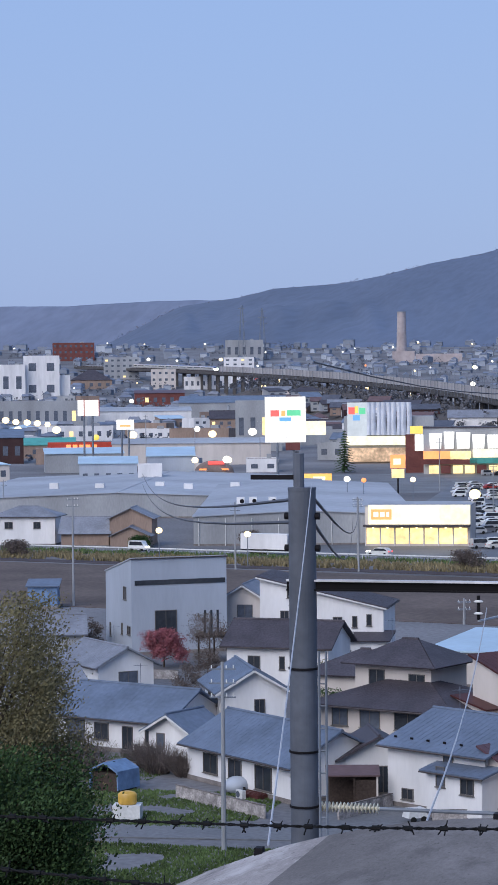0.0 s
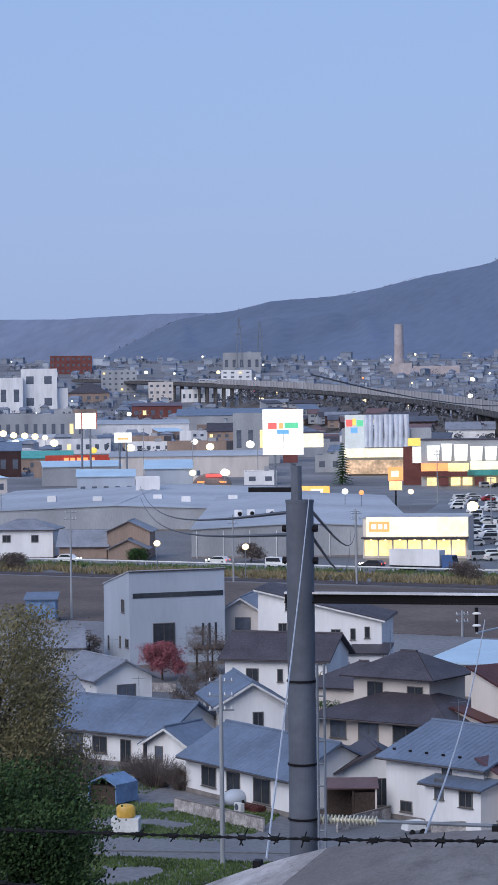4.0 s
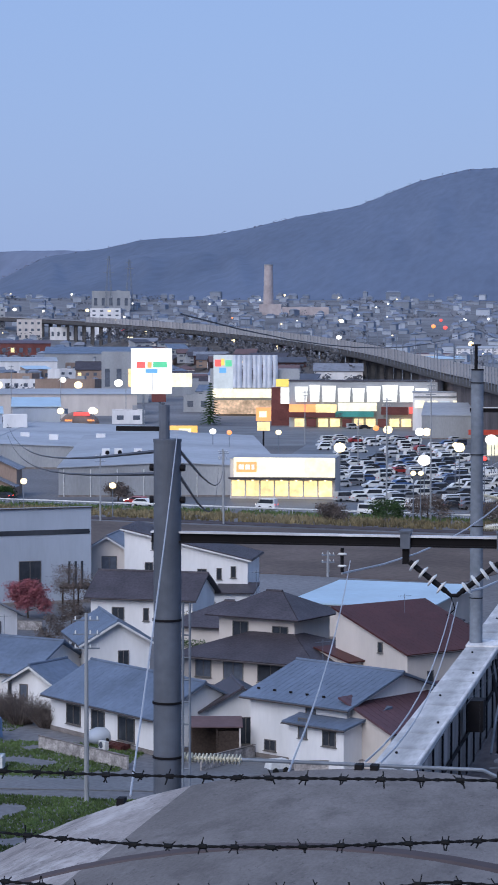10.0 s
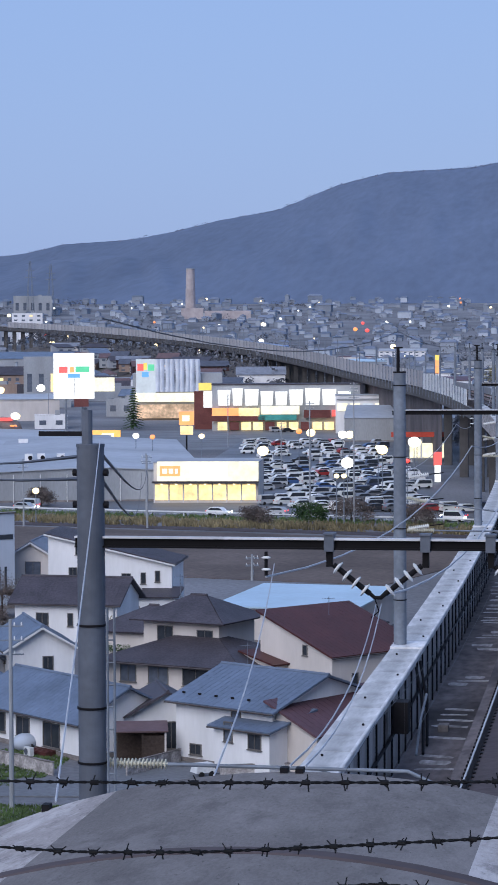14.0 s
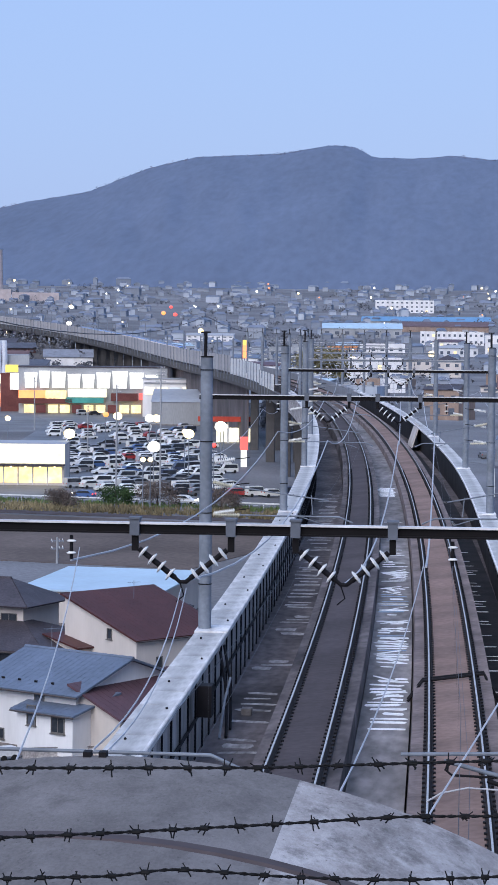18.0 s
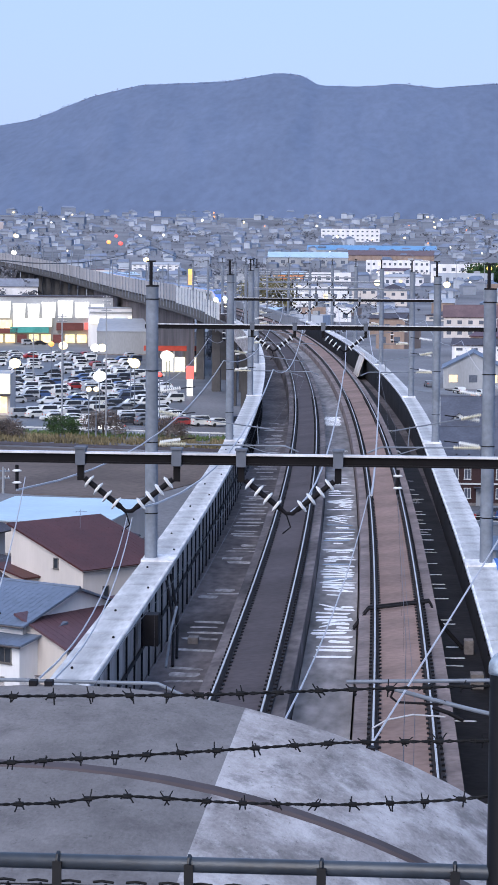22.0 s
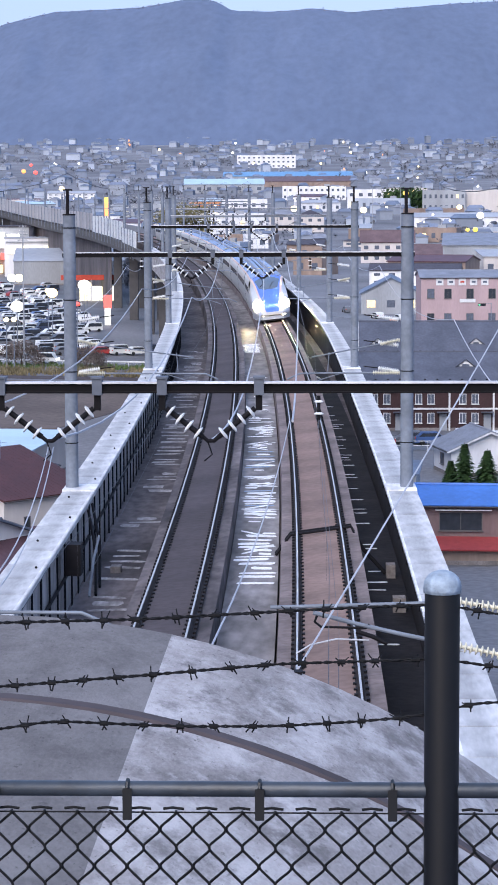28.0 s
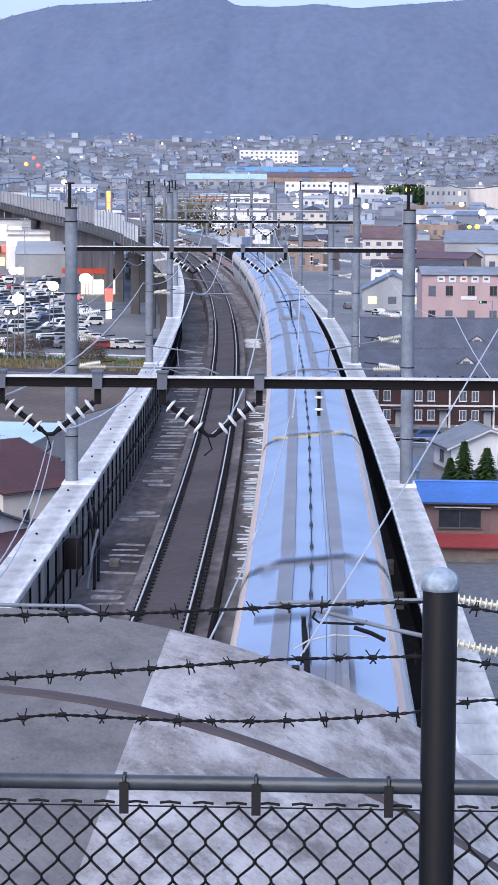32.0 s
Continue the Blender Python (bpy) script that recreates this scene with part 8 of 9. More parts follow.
def beside_viaduct():
    """Houses and low halls that stand before the far stretch of the viaduct."""
    rnd = random.Random(53)
    walls = ((WALL_WHITE, "white"), (WALL_GREY, "grey"), (WALL_TAN, "tan"), (WALL_CREAM, "cream"), (WALL_BROWN, "dark brown"))
    covers = ((ROOF_DARK, "dark tiled"), (ROOF_GREY, "grey"), (ROOF_PLUM, "plum-brown"), (ROOF_SLATE, "slate"), (ROOF_BLUEGREY, "blue-grey"))
    y = 930.0
    while y < 1560:
        for near in (32, 58):
            along, out = y + rnd.uniform(-6, 6), near + rnd.uniform(0, 14)
            x, yy, _ = on_line(along, -out, 0)
            w = rnd.uniform(9, 19)
            if (690 < yy < 920 and -215 < x < -75) or (yy < 690 and x < -52) or rnd.random() < 0.12:
                continue
            (wall, a), (cover, b) = rnd.choice(walls), rnd.choice(covers)
            kind = rnd.choice(("gable", "hip", "gable", "shed"))
            block(x, yy, bank_z(along, out) - 0.8, math.degrees(math.atan2(-x, yy)) + rnd.uniform(-20, 20), w, rnd.uniform(8, 12), rnd.uniform(6.0, 8.5), kind, rnd.uniform(1.8, 2.8), wall, cover,
                  "%s building with a %s roof below the viaduct" % (a, b), 2, max(2, int(w / 4)))
        y += rnd.uniform(17, 26)


beside_viaduct()
far_groves()
far_town("far_houses", 1050, 2000, 760, 3, "pale walls of small houses across the valley")
far_town("farther_houses", 2000, 2980, 1500, 4, "pale walls of houses at the foot of the hills")


# ---- roads, fields and banks ----
def strip(name, pts, width, material, z, label, category, kind="structure"):
    """A flat strip along a line of points, 6 cm thick."""
    m = Mesh()
    rings = []
    for i, p in enumerate(pts):
        a, b = Vector((*pts[max(0, i - 1)], 0)), Vector((*pts[min(len(pts) - 1, i + 1)], 0))
        n = (b - a).normalized()
        n = Vector((-n.y, n.x, 0)) * width / 2
        c = Vector((*p, 0))
        l, r = c + n, c - n
        rings.append([(l.x, l.y, z - 0.06), (r.x, r.y, z - 0.06), (r.x, r.y, z), (l.x, l.y, z)])
    m.sweep(rings)
    return solid(name, m, material, pose(0, 0, 0), label, category, kind=kind)


def road_point(x, off=0.0):
    return (x + 0.235 * off, 385 - 0.242 * (x + 33) + 0.972 * off)




def site():
    strip("road", [road_point(x, 5) for x in (-420, -300, -160, -33, 60, 200)], 9.0, ROAD_LIGHT, 0.05, "pale asphalt river road", "road")
    strip("road_marking", [road_point(x, 5) for x in (-420, -160, 60, 200)], 0.18, LINE_WHITE, 0.056, "white centre line of the river road", "road marking")
    strip("road", [(-110, 143), (-50, 150), (-38, 151.5), (-12, 154)], 4.6, ROAD_LIGHT, 0.06, "narrow village street", "road")
    strip("road", [(-37, 152), (-33.5, 160), (-30.5, 172)], 6.5, ROAD_LIGHT, 0.045, "asphalt yard between the houses", "road")
    strip("road", [(-3, 268), (20, 267), (70, 265)], 9.0, ASPHALT, 0.05, "asphalt car yard before the town houses", "road")
    strip("road", [(-5, 548), (5, 530), (30, 472), (90, 440)], 9.0, ROAD_LIGHT, 0.05, "side road beyond the town houses", "road")
    strip("parking_lot", [(-73, 405), (-80, 560), (-98, 720), (-120, 800)], 62, ASPHALT, 0.04, "wide asphalt car park", "car park")
    strip("parking_lot", [(-150, 640), (-192, 780), (-250, 960)], 120, ROAD_LIGHT, 0.03, "pale concrete forecourt among the shops", "car park")
    strip("field", [(-330, 395), (-160, 352), (-26, 318)], 66, EARTH_FIELD, 0.05, "bare brown ploughed field", "field")
    strip("ditch", [(-330, 433), (-160, 391), (-20, 357)], 5.0, BED_LEFT, 0.07, "dark channel below the bank", "ditch")
    g = thing("guard_rail", pose(0, 0, 0), "long white guard rail on posts beside the road", "guard rail")
    for k in range(30):
        x = -190 + k * 6
        a, b = road_point(x, 0.2), road_point(x + 5.9, 0.2)
        part("rail", Mesh().rod((*a, 0.75), (*b, 0.75), 0.14, n=6), FRAME_WHITE, g)
        part("post", Mesh().rod((*a, 0), (*a, 0.8), 0.06, n=6), FRAME_WHITE, g)


site()


# ---- vehicles ----
def car(paint, van, label, at, lit=False, name="car", group="parked cars"):
    """Body with a sloped cabin, glass, four wheels, lamps; its nose points along +x."""
    t = thing(name, at, label, "car", group)
    l, w, h = (3.6, 1.55, 1.85) if van else (4.3, 1.7, 1.45)
    b = Mesh()
    if van:
        prof = [(-l / 2, 0.3), (l / 2, 0.3), (l / 2, 0.85), (l / 2 - 0.35, 1.0), (l / 2 - 0.85, h), (-l / 2 + 0.1, h), (-l / 2, 1.0)]
        glass = [(-l / 2 + 0.2, 1.05), (l / 2 - 0.42, 1.05), (l / 2 - 0.86, h - 0.12), (-l / 2 + 0.25, h - 0.12)]
    else:
        prof = [(-l / 2, 0.3), (l / 2, 0.3), (l / 2, 0.7), (l / 2 - 1.1, 0.92), (l / 2 - 1.75, h), (-l / 2 + 0.75, h), (-l / 2 + 0.1, 0.95), (-l / 2, 0.8)]
        glass = [(-l / 2 + 0.35, 0.97), (l / 2 - 1.22, 0.97), (l / 2 - 1.8, h - 0.09), (-l / 2 + 0.85, h - 0.09)]
    b.prism(prof, -w / 2, w / 2)
    part("body", b, paint, t)
    part("glass", Mesh().prism(glass, -w / 2 - 0.012, w / 2 + 0.012), GLASS_DARK, t)
    wheel = Mesh().rod((0, -0.1, 0), (0, 0.1, 0), 0.31, n=12).data("wheel", [TYRE])
    for a in (-1, 1):
        for c in (-1, 1):
            part("wheel", wheel, TYRE, t, at=pose(a * (l / 2 - 0.75), c * (w / 2 - 0.08), 0.31))
    for c in (-1, 1):
        part("headlight", Mesh().box(l / 2, c * (w / 2 - 0.28), 0.6, 0.06, 0.34 if not lit else 0.5, 0.16 if not lit else 0.3), CAR_HEAD if lit else FRAME_WHITE, t)
        part("tail_light", Mesh().box(-l / 2, c * (w / 2 - 0.2), 0.75, 0.06, 0.25, 0.2), CAR_TAIL if lit else RED_PANEL, t)
    return t


NAMES = ("white", "silver", "black", "grey", "dark blue", "red", "pearl-white", "navy")
MODELS = []
for i, (c, v) in enumerate(((0, False), (0, True), (1, False), (2, False), (3, False), (4, False), (5, False), (6, True), (6, False), (7, True), (1, True))):
    x, y = -60 + i * 3.2, 411.5
    MODELS.append(car(CAR_PAINTS[c], v, ("parked %s van in the car park" if v else "parked %s car in the car park") % NAMES[c], pose(x, y, 0.04, 0, 0, 30)))


def fill_lot():
    rnd = random.Random(17)
    n = 0
    y = 418.0
    row = 0
    while y < 770:
        lo = max(-0.182 * y, -73.0 if y < 458 else -1e9, -101.0 if y < 585 else -1e9, -82 if 690 < y < 760 else -1e9)
        hi = line_x(y) - 13
        x = lo + rnd.uniform(0, 2)
        while x < hi and n < 240:
            near_station = abs(x + 62.5) < 10 and abs(y - 604) < 8
            if rnd.random() < (0.70 if y < 560 else 0.42) and not near_station:
                weights = (8, 6, 6, 4, 3, 2, 1, 4, 5, 2, 4)
                m = rnd.choices(MODELS, weights)[0]
                copy_thing(m, pose(x, y - 0.2 * (x + 60) + rnd.uniform(-0.4, 0.4), 0.04, 0, 0, (35 if row % 2 else 205) + rnd.uniform(-4, 4)))
                n += 1
            x += 3.4 if y < 560 else 4.4
        row += 1
        y += (6.2 if row % 2 else 9.2) * (1.0 if y < 560 else 1.3)
    for x, y, rz in ((4.5, 268, 10), (8.2, 269, 190), (11.0, 268.5, 8), (14.6, 268, 185), (19, 269, 5), (24, 268, 12)):
        copy_thing(rnd.choice(MODELS), pose(x, y, 0.05, 0, 0, rz))
    for x, y, rz in ((2.5, 548, 100), (9, 522, 110), (14, 512, 290), (24, 483, 300)):
        copy_thing(rnd.choice(MODELS), pose(x, y, 0.05, 0, 0, rz))


fill_lot()


def truck():
    t = thing("truck", pose(0, 0, 0), "white box truck with a blue cab", "truck")
    part("box", Mesh().box(-1.6, 0, 1.0, 9.4, 2.4, 2.7), WALL_WHITE, t, "white cargo box")
    part("chassis", Mesh().box(0, 0, 0.55, 12.4, 2.1, 0.4), TRAIN_DARK, t, "dark chassis")
    cab = part("cab", Mesh().prism([(3.5, 0.6), (5.6, 0.6), (5.6, 1.7), (5.25, 2.9), (3.5, 2.9)], -1.15, 1.15), CAR_PAINTS[4], t, "blue cab")
    part("windscreen", Mesh().prism([(5.0, 1.75), (5.64, 1.75), (5.34, 2.7), (5.0, 2.7)], -1.0, 1.0), GLASS_DARK, cab)
    for x in (4.4, -2.6, -4.0):
        for s in (-1, 1):
            part("wheel", Mesh().rod((x, s * 0.8, 0.48), (x, s * 1.15, 0.48), 0.48, n=14), TYRE, t)
    for s in (-1, 1):
        part("headlight", Mesh().box(5.62, s * 0.9, 0.8, 0.08, 0.35, 0.25), CAR_HEAD, cab)
    return t


# vehicles on the river road: start x at 0 s, speed in m/s along the road (plus: to the right)
TRAFFIC = [(truck(), -106.0, 7.4), (car(CAR_PAINTS[0], True, "white van driving along the river road", pose(0, 0, 0), True, "van", "traffic"), -133.4, 7.2)]
for c, v, x0, sp in ((0, False, -176, 7.3), (1, False, -214, 7.4), (6, True, -250, 7.4), (2, False, -292, 7.5), (0, False, -318, 7.4), (3, True, -356, 7.4),
                     (6, False, -88, -8.0), (2, False, -57.5, -8.1), (5, False, -31, -8.0), (0, True, -6, -8.0), (1, False, 42, -8.1), (4, False, 72, -8.0), (0, False, 118, -8.0)):
    TRAFFIC.append((car(CAR_PAINTS[c], v, "%s %s driving with its lights on" % (NAMES[c], "van" if v else "car"), pose(0, 0, 0), True, "car", "traffic"), x0, sp))


# ---- plants ----
def tree(name, x, y, z, h, r, leaf, n, label, seed, squash=1.0, trunk=0.35, size=0.3, base=0.25, limbs=9, droop=0.0):
    """A tapered trunk with limbs and a crown of many small leaf clumps, with gaps and an uneven outline."""
    rnd = random.Random(seed)
    t = thing(name, pose(x, y, z), label, "tree", "trees and bushes")
    w = Mesh()
    top = h * 0.8
    w.rod((0, 0, 0), (rnd.uniform(-0.2, 0.2), rnd.uniform(-0.2, 0.2), top), trunk, trunk * 0.25, 8)
    tips = []
    for i in range(limbs):
        a = 2 * math.pi * (i * 0.382 + rnd.uniform(-0.05, 0.05))
        z0 = h * (base + (0.72 - base) * i / limbs)
        reach = r * rnd.uniform(0.55, 1.0) * (1 - 0.35 * i / limbs)
        z1 = z0 + h * rnd.uniform(0.10, 0.26) * squash
        tip = (reach * math.cos(a), reach * math.sin(a), min(z1, h * 0.95))
        w.rod((0, 0, z0), tip, trunk * 0.35, trunk * 0.08, 5)
        tips.append(tip)
        for k in range(3):
            b = a + rnd.uniform(-0.8, 0.8)
            q = (tip[0] * 0.6 + r * 0.42 * math.cos(b), tip[1] * 0.6 + r * 0.42 * math.sin(b), tip[2] + rnd.uniform(-0.06, 0.12) * h)
            w.rod((tip[0] * 0.6, tip[1] * 0.6, z0 + (tip[2] - z0) * 0.6), q, trunk * 0.16, trunk * 0.04, 4)
            tips.append(q)
    tips.append((0, 0, h * 0.93))
    part("trunk", w, BARK, t)
    c = Mesh()
    for i in range(n):
        p = rnd.choice(tips)
        s = r * 0.25
        q = (p[0] + rnd.gauss(0, s), p[1] + rnd.gauss(0, s), p[2] + rnd.gauss(0, s * 0.75) - droop * abs(rnd.gauss(0, 1)))
        if q[2] < h * base * 0.55 or q[2] > h:
            continue
        e = size * rnd.uniform(0.5, 1.25)
        a = Vector((rnd.gauss(0, 1), rnd.gauss(0, 1), rnd.gauss(0, 0.7))).normalized()
        b = a.orthogonal().normalized()
        d = a.cross(b)
        o = Vector(q)
        c.add([tuple(o + b * e), tuple(o + d * e * 0.6), tuple(o - b * e * 0.8), tuple(o - d * e * 0.6)], [(0, 1, 2, 3)])
    part("crown", c, leaf, t)
    return t


def bare_bush(name, x, y, z, h, r, n, label, seed, material=TWIG):
    rnd = random.Random(seed)
    t = thing(name, pose(x, y, z), label, "bush", "trees and bushes")
    m = Mesh()
    for i in range(n):
        a = rnd.uniform(0, 2 * math.pi)
        k = rnd.uniform(0.2, 1) * r
        p = (k * 0.35 * math.cos(a), k * 0.35 * math.sin(a), 0)
        q = (k * math.cos(a + rnd.uniform(-0.4, 0.4)), k * math.sin(a), h * rnd.uniform(0.5, 1.0) * (1.1 - 0.4 * k / r))
        m.rod(p, q, 0.03, 0.008, 3)
        for j in range(4):
            f = rnd.uniform(0.4, 0.95)
            s = tuple(p[e] + (q[e] - p[e]) * f for e in range(3))
            m.rod(s, (s[0] + rnd.gauss(0, 0.35), s[1] + rnd.gauss(0, 0.35), s[2] + rnd.uniform(0.1, 0.6)), 0.012, 0.004, 3)
    part("crown", m, material, t)
    return t


def conifer(x, y, z, h, r, label, seed, spray=1.0):
    """A narrow fir: straight trunk, whorls of drooping boughs made of short needle sprays."""
    rnd = random.Random(seed)
    t = thing("conifer", pose(x, y, z), label, "tree", "trees and bushes")
    part("trunk", Mesh().rod((0, 0, 0), (0, 0, h), 0.13, 0.02, 8), BARK, t)
    c = Mesh()
    for i in range(16):
        f = i / 16
        zz, reach = h * (0.10 + 0.88 * f), r * (1 - f) ** 0.85 + 0.08
        for k in range(9):
            a = 2 * math.pi * (k + rnd.uniform(-0.3, 0.3)) / 9 + i
            for j in range(9):
                g = (j + 1) / 9
                p = Vector((reach * g * math.cos(a), reach * g * math.sin(a), zz - 0.28 * reach * g + rnd.gauss(0, 0.03)))
                s = 0.22 * spray * (1.15 - 0.6 * g)
                e = Vector((-math.sin(a), math.cos(a), rnd.uniform(-0.4, 0.1))) * s
                d = Vector((math.cos(a), math.sin(a), -0.35)) * s
                c.add([tuple(p - e), tuple(p + d), tuple(p + e), tuple(p - d * 0.4)], [(0, 1, 2, 3)])
    part("crown", c, LEAF_DARK, t)


def plants():
    gz = ground_z
    tree("willow_tree", -45.2, 116, gz(-45.2, 116), 19.2 - gz(-45.2, 116), 3.3, LEAF_WILLOW, 52000, "tall willow with thin young olive leaves", 31, 1.0, 0.4, 0.085, 0.25, 14, 0.5)
    tree("willow_tree", -43.6, 118, gz(-43.6, 118), 14.6 - gz(-43.6, 118), 2.6, LEAF_WILLOW, 26000, "slender willow with thin olive spring leaves", 33, 1.0, 0.3, 0.08, 0.2, 12, 0.5)
    tree("evergreen_tree", -35.0, 92, gz(-35.0, 92), 14.8 - gz(-35.0, 92), 3.0, LEAF_DARK, 60000, "dense dark evergreen tree on the slope", 35, 0.7, 0.35, 0.09, 0.12, 13)
    tree("evergreen_tree", -37.4, 94, gz(-37.4, 94), 14.0 - gz(-37.4, 94), 3.2, LEAF_DARK, 56000, "dark evergreen tree beside another", 36, 0.7, 0.35, 0.09, 0.1, 12)
    for i, (x, y, h, r) in enumerate(((-31.5, 86, 3.6, 2.6), (-29.2, 88, 2.8, 2.2), (-34, 82, 3.4, 2.8), (-26.8, 84, 2.2, 2.0))):
        bare_bush("bare_bush", x, y, gz(x, y), h, r, 260, "brown bare bush of fine twigs on the slope", 40 + i)
    for i, (x, y, h, r) in enumerate(((-54.5, 173.5, 2.6, 2.4), (-52.0, 172.5, 2.2, 2.0), (-49.6, 172.5, 2.4, 1.8), (-56.5, 176.0, 2.4, 2.0), (-59.5, 170, 4.2, 2.6), (-63.5, 173, 4.8, 2.8), (-67, 178, 4.4, 2.6))):
        bare_bush("bare_bush", x, y, 0, h, r, 200, "bare purple-brown garden bush", 50 + i)
    for i, (x, y) in enumerate(((-66, 200), (-49, 206), (-52.5, 222), (-64, 213), (-80, 226), (-84, 240), (-67.5, 232), (-33, 186), (-36.5, 181), (-46.5, 181), (-50, 177), (-33.5, 206), (-21.5, 184), (-45, 227), (-66, 251), (-88, 255), (-57, 199), (-69, 190))):
        tree("garden_shrub", x, y, 0, 2.2 + 0.5 * (i % 4), 1.3 + 0.25 * (i % 3), (TWIG, LEAF_DARK, LEAF_WILLOW)[i % 3], 2600, ("leafless brown garden shrub", "dark green garden shrub", "olive garden shrub with young leaves")[i % 3], 110 + i, 0.8, 0.07, 0.09, 0.08, 7)
    tree("red_maple", -74.6, 240, 0, 4.0, 1.9, LEAF_RED, 8000, "small crimson-leaved maple beside a house", 60, 0.8, 0.12, 0.11, 0.2, 8)
    tree("garden_tree", -71.0, 245, 0, 5.4, 2.2, TWIG, 5000, "leafless grey garden tree", 61, 0.9, 0.12, 0.08, 0.25, 8)
    for i, (x, y, h, r, leaf) in enumerate(((-66.0, 378, 3.2, 2.4, TWIG), (-51.5, 386, 4.2, 3.0, TWIG), (-58, 384, 3.4, 2.4, LEAF_DARK), (-40, 378, 3.8, 2.8, TWIG), (-113, 419, 3.6, 2.2, TWIG), (-134.5, 418, 2.6, 1.6, LEAF_DARK), (-150, 395, 3.2, 2.0, TWIG))):
        tree("bank_tree", x, y, 0, h, r, leaf, 3500, "bare grey tree by the river road" if leaf is TWIG else "round dark green shrub by the road", 70 + i, 0.8, 0.14, 0.15, 0.15, 8)
    conifer(12.6, 232, 0, 4.3, 1.5, "dark garden pine with drooping boughs", 90, 1.5)
    conifer(14.9, 233, 0, 3.5, 1.5, "shorter dark garden pine", 91, 1.5)
    conifer(11.3, 233, 0, 2.4, 0.9, "low dark garden pine", 97, 1.3)
    conifer(-182.6, 800, 0, 15.5, 4.2, "tall dark cedar among the shops", 92, 2.6)
    tree("cedar_tree", -200, 1010, 2, 13, 5.0, LEAF_DARK, 1500, "dark evergreen tree behind the mall", 93, 0.6, 0.4, 0.8, 0.12, 12)
    tree("broad_tree", -72, 1120, 4, 17, 11, LEAF_WILLOW, 2600, "broad olive-brown tree beyond the line", 94, 0.8, 0.5, 1.0, 0.15, 12)
    tree("broad_tree", 44, 1560, 13, 14, 13, LEAF_DARK, 2200, "dark green wooded mound", 95, 0.6, 0.5, 1.3, 0.05, 12)
    tree("broad_tree", -146, 905, 1.5, 9, 8, LEAF_DARK, 1800, "low dark green thicket by the viaduct", 96, 0.6, 0.4, 0.9, 0.05, 12)


plants()


def turf(name, cx, cy, w, d, n, hgt, material, label, seed, keep=None, rz=0.0):
    """Blades of grass on a patch, too many to count."""
    rnd = random.Random(seed)
    m = Mesh()
    c, s = math.cos(radians(rz)), math.sin(radians(rz))
    for i in range(n):
        a, b = rnd.uniform(-w / 2, w / 2), rnd.uniform(-d / 2, d / 2)
        x, y = cx + c * a - s * b, cy + s * a + c * b
        if noise.noise(Vector((x * 0.25, y * 0.25, seed))) < -0.25:
            continue
        z = ground_z(x, y) - 0.03
        for k in range(3):
            t = rnd.uniform(0, math.pi)
            l = hgt * rnd.uniform(0.5, 1.2)
            e = 0.04 + hgt * 0.1
            m.add([(x - e * math.cos(t), y - e * math.sin(t), z), (x + e * math.cos(t), y + e * math.sin(t), z), (x + rnd.gauss(0, l * 0.3), y + rnd.gauss(0, l * 0.3), z + l)], [(0, 1, 2)])
    solid(name, m, material, pose(0, 0, 0), label, "grass", kind="stuff")


turf("grass", -48, 133, 44, 26, 52000, 0.2, GRASS_MAT, "fresh green grass below the street", 1)
turf("dry_grass", -36, 97, 34, 44, 9000, 0.5, DRY_GRASS, "dry brown grass on the hillside", 6)
turf("grass", -62, 176, 16, 12, 3500, 0.16, GRASS_MAT, "rough grass between the gardens", 7)
turf("grass", -50.5, 159, 17, 14, 11000, 0.17, GRASS_MAT, "garden lawn before the houses", 2)
turf("dry_grass", -110, 388, 230, 13, 9000, 0.9, DRY_GRASS, "dry reeds on the river bank", 3, rz=-13.6)
turf("dry_grass", -104, 399, 230, 9, 6000, 0.6, GRASS_MAT, "dull green grass along the road edge", 4, rz=-13.6)
turf("dry_grass", 8, 205, 30, 26, 3000, 0.4, GRASS_MAT, "rough grass beside the viaduct", 5)


# ---- small things in the village ----
def traffic_signal(x, y, z, reach):
    """A pole with an arm and a signal head that shows green."""
    t = thing("traffic_signal", pose(x, y, 0.05), "traffic signal on a grey pole, showing green", "traffic light", "traffic signals")
    part("pole", Mesh().rod((reach, 0, 0), (reach, 0, z + 0.4), 0.10, 0.08, 10), GALV, t)
    part("arm", Mesh().rod((reach, 0, z + 0.2), (0, 0, z + 0.2), 0.05, n=8), GALV, t)
    head = part("signal_head", Mesh().box(0, -0.1, z - 0.25, 1.5, 0.3, 0.5), DARK_STEEL, t, "dark signal housing")
    for dx, m in ((-0.45, LAMP_GREEN), (0.0, GLASS_DARK), (0.45, GLASS_DARK)):
        part("lens", Mesh().rod((dx, -0.26, z), (dx, -0.30, z), 0.2, n=12), m, head, "lit green lens" if m is LAMP_GREEN else "dark lens")


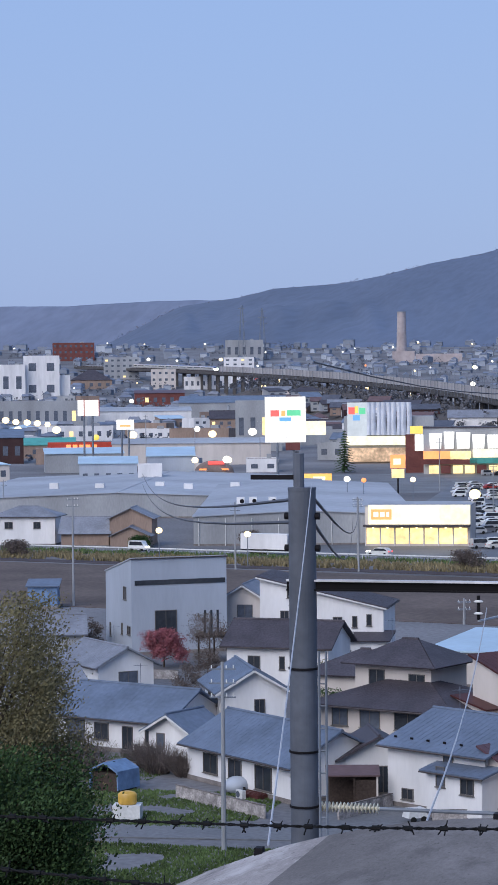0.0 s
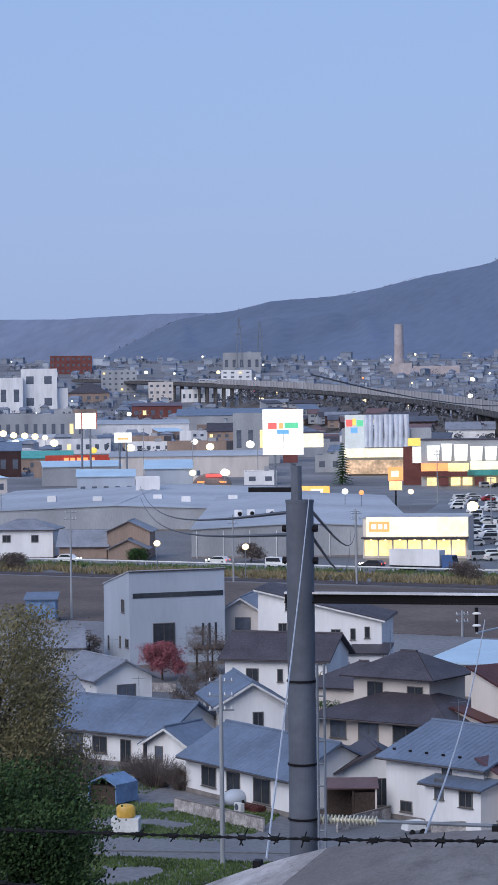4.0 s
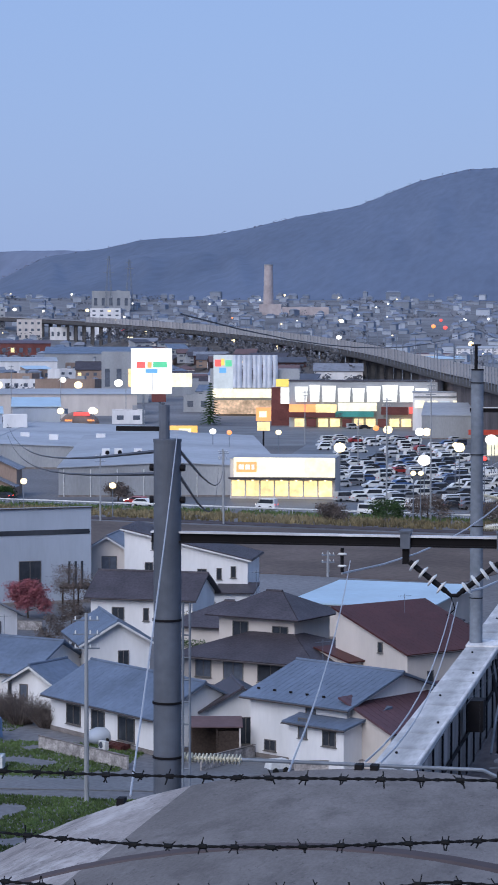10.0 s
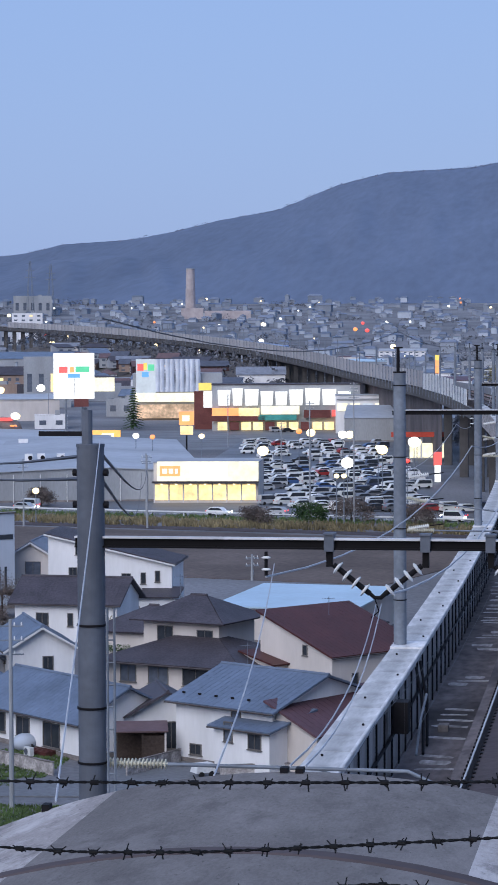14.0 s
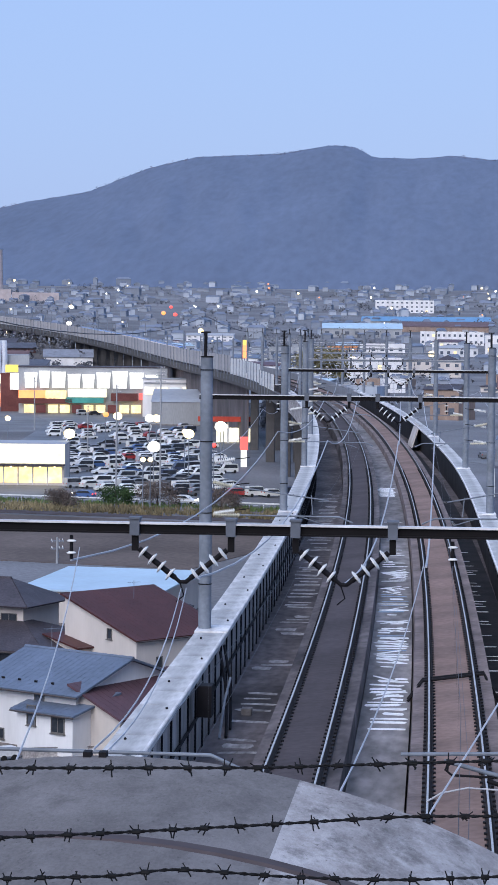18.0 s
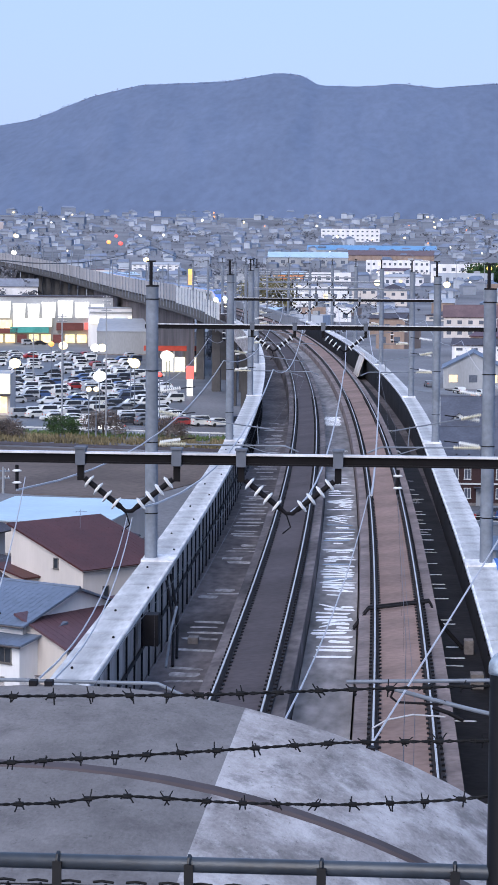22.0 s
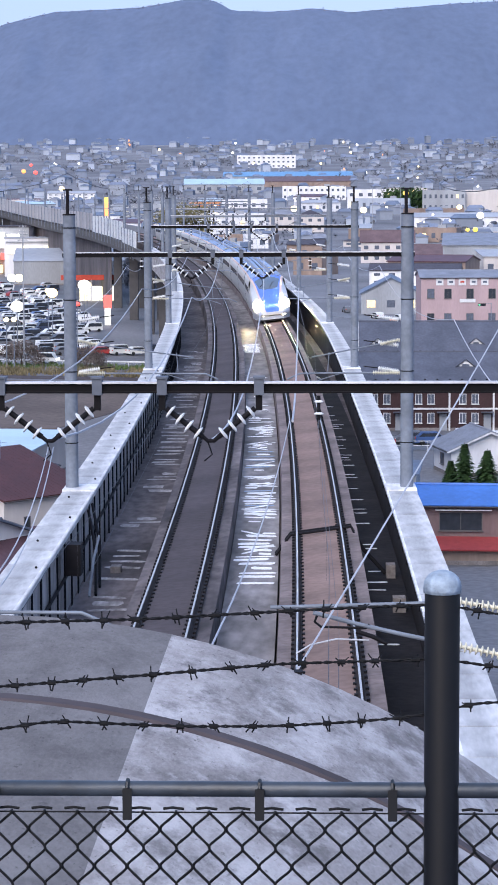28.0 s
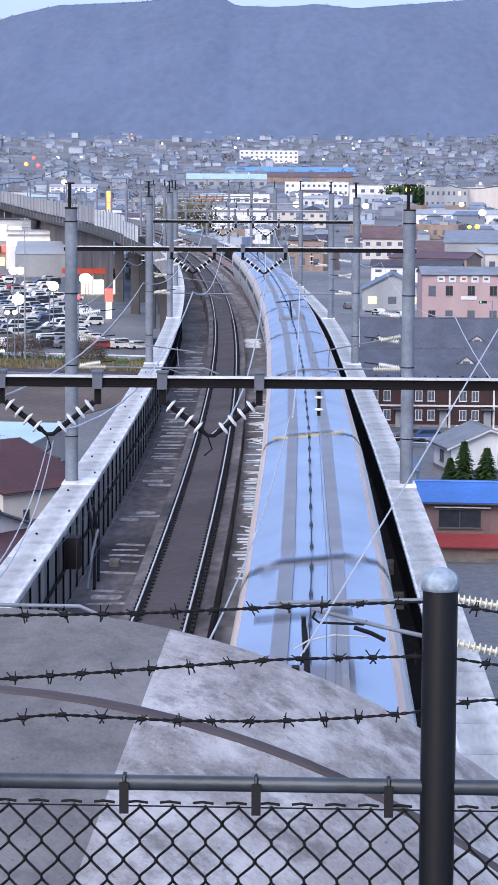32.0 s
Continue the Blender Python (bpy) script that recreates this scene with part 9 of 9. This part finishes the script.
def small_things():
    traffic_signal(27.8, 455, 6.4, 1.8)
    traffic_signal(25.3, 455, 2.9, -1.2)
    t = thing("water_tank", pose(-50.8, 154.6, 0, 0, 0, 10), "yellow plastic tank on a white cube", "tank")
    part("cube", Mesh().box(0, 0, 0, 1.9, 1.5, 1.0), FRAME_WHITE, t, "white cube container")
    body = Mesh()
    body.sweep([[(r * math.cos(a), r * 0.8 * math.sin(a), z) for a in [2 * math.pi * i / 16 for i in range(16)]] for z, r in ((1.0, 0.58), (1.1, 0.66), (1.7, 0.66), (1.85, 0.5), (1.92, 0.2))])
    part("drum", body, TANK_YELLOW, t, "yellow plastic drum", smooth=True)
    s = thing("shed", pose(-55.4, 165.6, 0, 0, 0, -20), "small shed under a blue tarpaulin", "shed")
    part("frame", Mesh().box(0, 0, 0, 2.4, 2.2, 1.4), WOOD_DARK, s)
    part("tarpaulin", Mesh().prism([(-1.35, 0.2), (-1.3, 1.6), (0, 2.2), (1.3, 1.6), (1.35, 0.2), (1.25, 0.2), (1.2, 1.5), (0, 2.08), (-1.2, 1.5), (-1.25, 0.2)], -1.3, 1.3), TARP_BLUE, s, "sagging blue tarpaulin")
    b = thing("motorcycle", pose(-46.2, 166.2, 0, 0, 0, -40), "motorcycle under a silver cover", "motorcycle")
    part("cover", Mesh().ball(0, 0, 0.55, 0.95, 0.72, 12, 7), WALL_GREYBLUE, b, "silver-grey cover", smooth=True)
    for x in (-0.75, 0.75):
        part("wheel", Mesh().rod((x, -0.08, 0.3), (x, 0.08, 0.3), 0.3, n=14), TYRE, b)
    k = thing("handcart", pose(-31.2, 157.2, 0.06, 0, 0, 40), "small white covered handcart", "cart")
    part("cover", Mesh().box(0, 0, 0.35, 1.5, 1.0, 0.6, taper=0.8), FRAME_WHITE, k, "white cover")
    for c in (-0.4, 0.4):
        part("wheel", Mesh().rod((c, -0.55, 0.22), (c, -0.47, 0.22), 0.22, n=12), TYRE, k)
    w = thing("wood_pile", pose(-44.4, 164.6, 0, 0, 0, -40), "low pile of red-brown boards", "boards")
    for i in range(8):
        part("board", Mesh().box(0, -0.5 + 0.14 * i, 0.05 * (i % 3), 2.2, 0.12, 0.3), ROOF_RED, w)
    utility_pole(-41.2, 145.0, 0, 12.1, 12, 3)
    utility_pole(-56.5, 226, 0, 9.5, 20, 2)
    d = thing("timber_deck", pose(-70.2, 247.5, 0, 0, 0, 8), "dark timber deck on posts beside the house", "deck")
    part("platform", Mesh().box(0, 0, 2.6, 5.6, 3.0, 0.25), WOOD_DARK, d)
    for x in (-2.5, -0.8, 0.9, 2.5):
        part("post", Mesh().box(x, -1.3, 0, 0.18, 0.18, 2.6), WOOD_DARK, d)
    for i in range(6):
        part("flower_pot", Mesh().rod((-2.2 + i * 0.8, -1.0, 2.85), (-2.2 + i * 0.8, -1.0, 3.2), 0.12, 0.17, 8), WALL_TAN, d)
    # blue lean-to and low roofs at the edge of the field
    house(pose(-111.2, 303, 0, 0, 0, 15), 4.0, 4.0, 3.0, "shed", 0.6, TARP_BLUE, ROOF_BLUEGREY, "blue-walled shed with a flat roof", eave=0.3, name="shed", category="shed", group="sheds")
    house(pose(-92, 250, 0, 0, 0, 20), 9, 7, 2.6, "gable", 1.6, WALL_GREY, ROOF_GREY, "low grey house behind the willow", group="houses of the town")
    house(pose(-76.5, 205, 0, 0, 0, 40), 8, 6, 2.6, "gable", 1.5, WALL_WHITE, ROOF_GREY, "low house with weathered grey tiles")
    house(pose(-47.0, 214, 0, 0, 0, -10), 9, 8, 3.4, "hip", 1.8, WALL_CREAM, ROOF_DARK, "house with a dark brown hip roof")
    house(pose(-30.0, 213, 0, 0, 0, -12), 7, 6, 4.0, "hip", 1.4, WALL_CREAM, ROOF_DARK, "cream house with a dark hip roof", windows=[("S", 0, 1.4, 2.0, 1.2)])
    # houses by the river road
    house(pose(-160, 428, 0, 0, 0, 8), 12, 8, 5.6, "hip", 1.6, WALL_WHITE, ROOF_GREY, "white house with a grey hip roof by the road", windows=[("S", -3, 3.2, 1.6, 1.3), ("S", 2.5, 3.2, 1.4, 1.3)])
    house(pose(-147, 425, 0, 0, 0, 10), 9, 7, 2.8, "gable", 2.6, WALL_TAN, ROOF_GREY, "grey-tiled house by the road")
    house(pose(-138.5, 427, 0, 0, 0, 10), 8, 8, 5.4, "gable_y", 1.8, WALL_TAN, ROOF_GREY, "tan gabled house by the road", windows=[("S", -1.2, 1.6, 1.2, 1.2)])
    house(pose(-137.0, 421, 0, 0, 0, 10), 7, 4.5, 2.4, "gable_y", 1.6, WALL_TAN, ROOF_GREY, "low tan wing with a grey roof")
    house(pose(14.8, 243, 0, 0, 0, 12), 8, 7, 2.8, "gable_y", 1.7, WALL_WHITE, ROOF_GREY, "white house with a pale gable behind conifers", trim=FRAME_WHITE, windows=[("S", 1.5, 0.9, 1.2, 1.2), ("W", 0, 0.9, 1.4, 1.2)])
    house(pose(4.2, 222, 0, 0, 0, -6), 7, 5, 2.6, "shed", 0.6, WALL_GREY, ROOF_BLUEGREY, "small grey shed beside the viaduct", eave=0.3, name="shed", category="shed", group="sheds")


small_things()


# ---- what moves ----
def motions():
    for k, car in enumerate(TRAIN):
        rows = []
        for i in range(65):
            t = i * 0.5
            y = front_at(t) + CAR / 2 + PITCH * k
            # arc length to plan: the line bends away, so far cars lie closer in y
            far = max(0.0, y - 300)
            y -= 2.6e-8 * far ** 3 * 0.6
            rows.append((t, line_pose(y, TRACK_RIGHT, 0.0) @ pose(0, 0, 0, 0, -math.degrees(CANT), 0)))
        walk(car, rows)
    for vehicle, x0, speed in TRAFFIC:
        rows = []
        for i in range(33):
            x, y = road_point(x0 + speed * 0.972 * i, 2.9 if speed > 0 else 6.9)
            rows.append((float(i), pose(x, y, 0.05, 0, 0, -13.6 if speed > 0 else 166.4)))
        walk(vehicle, rows)


motions()
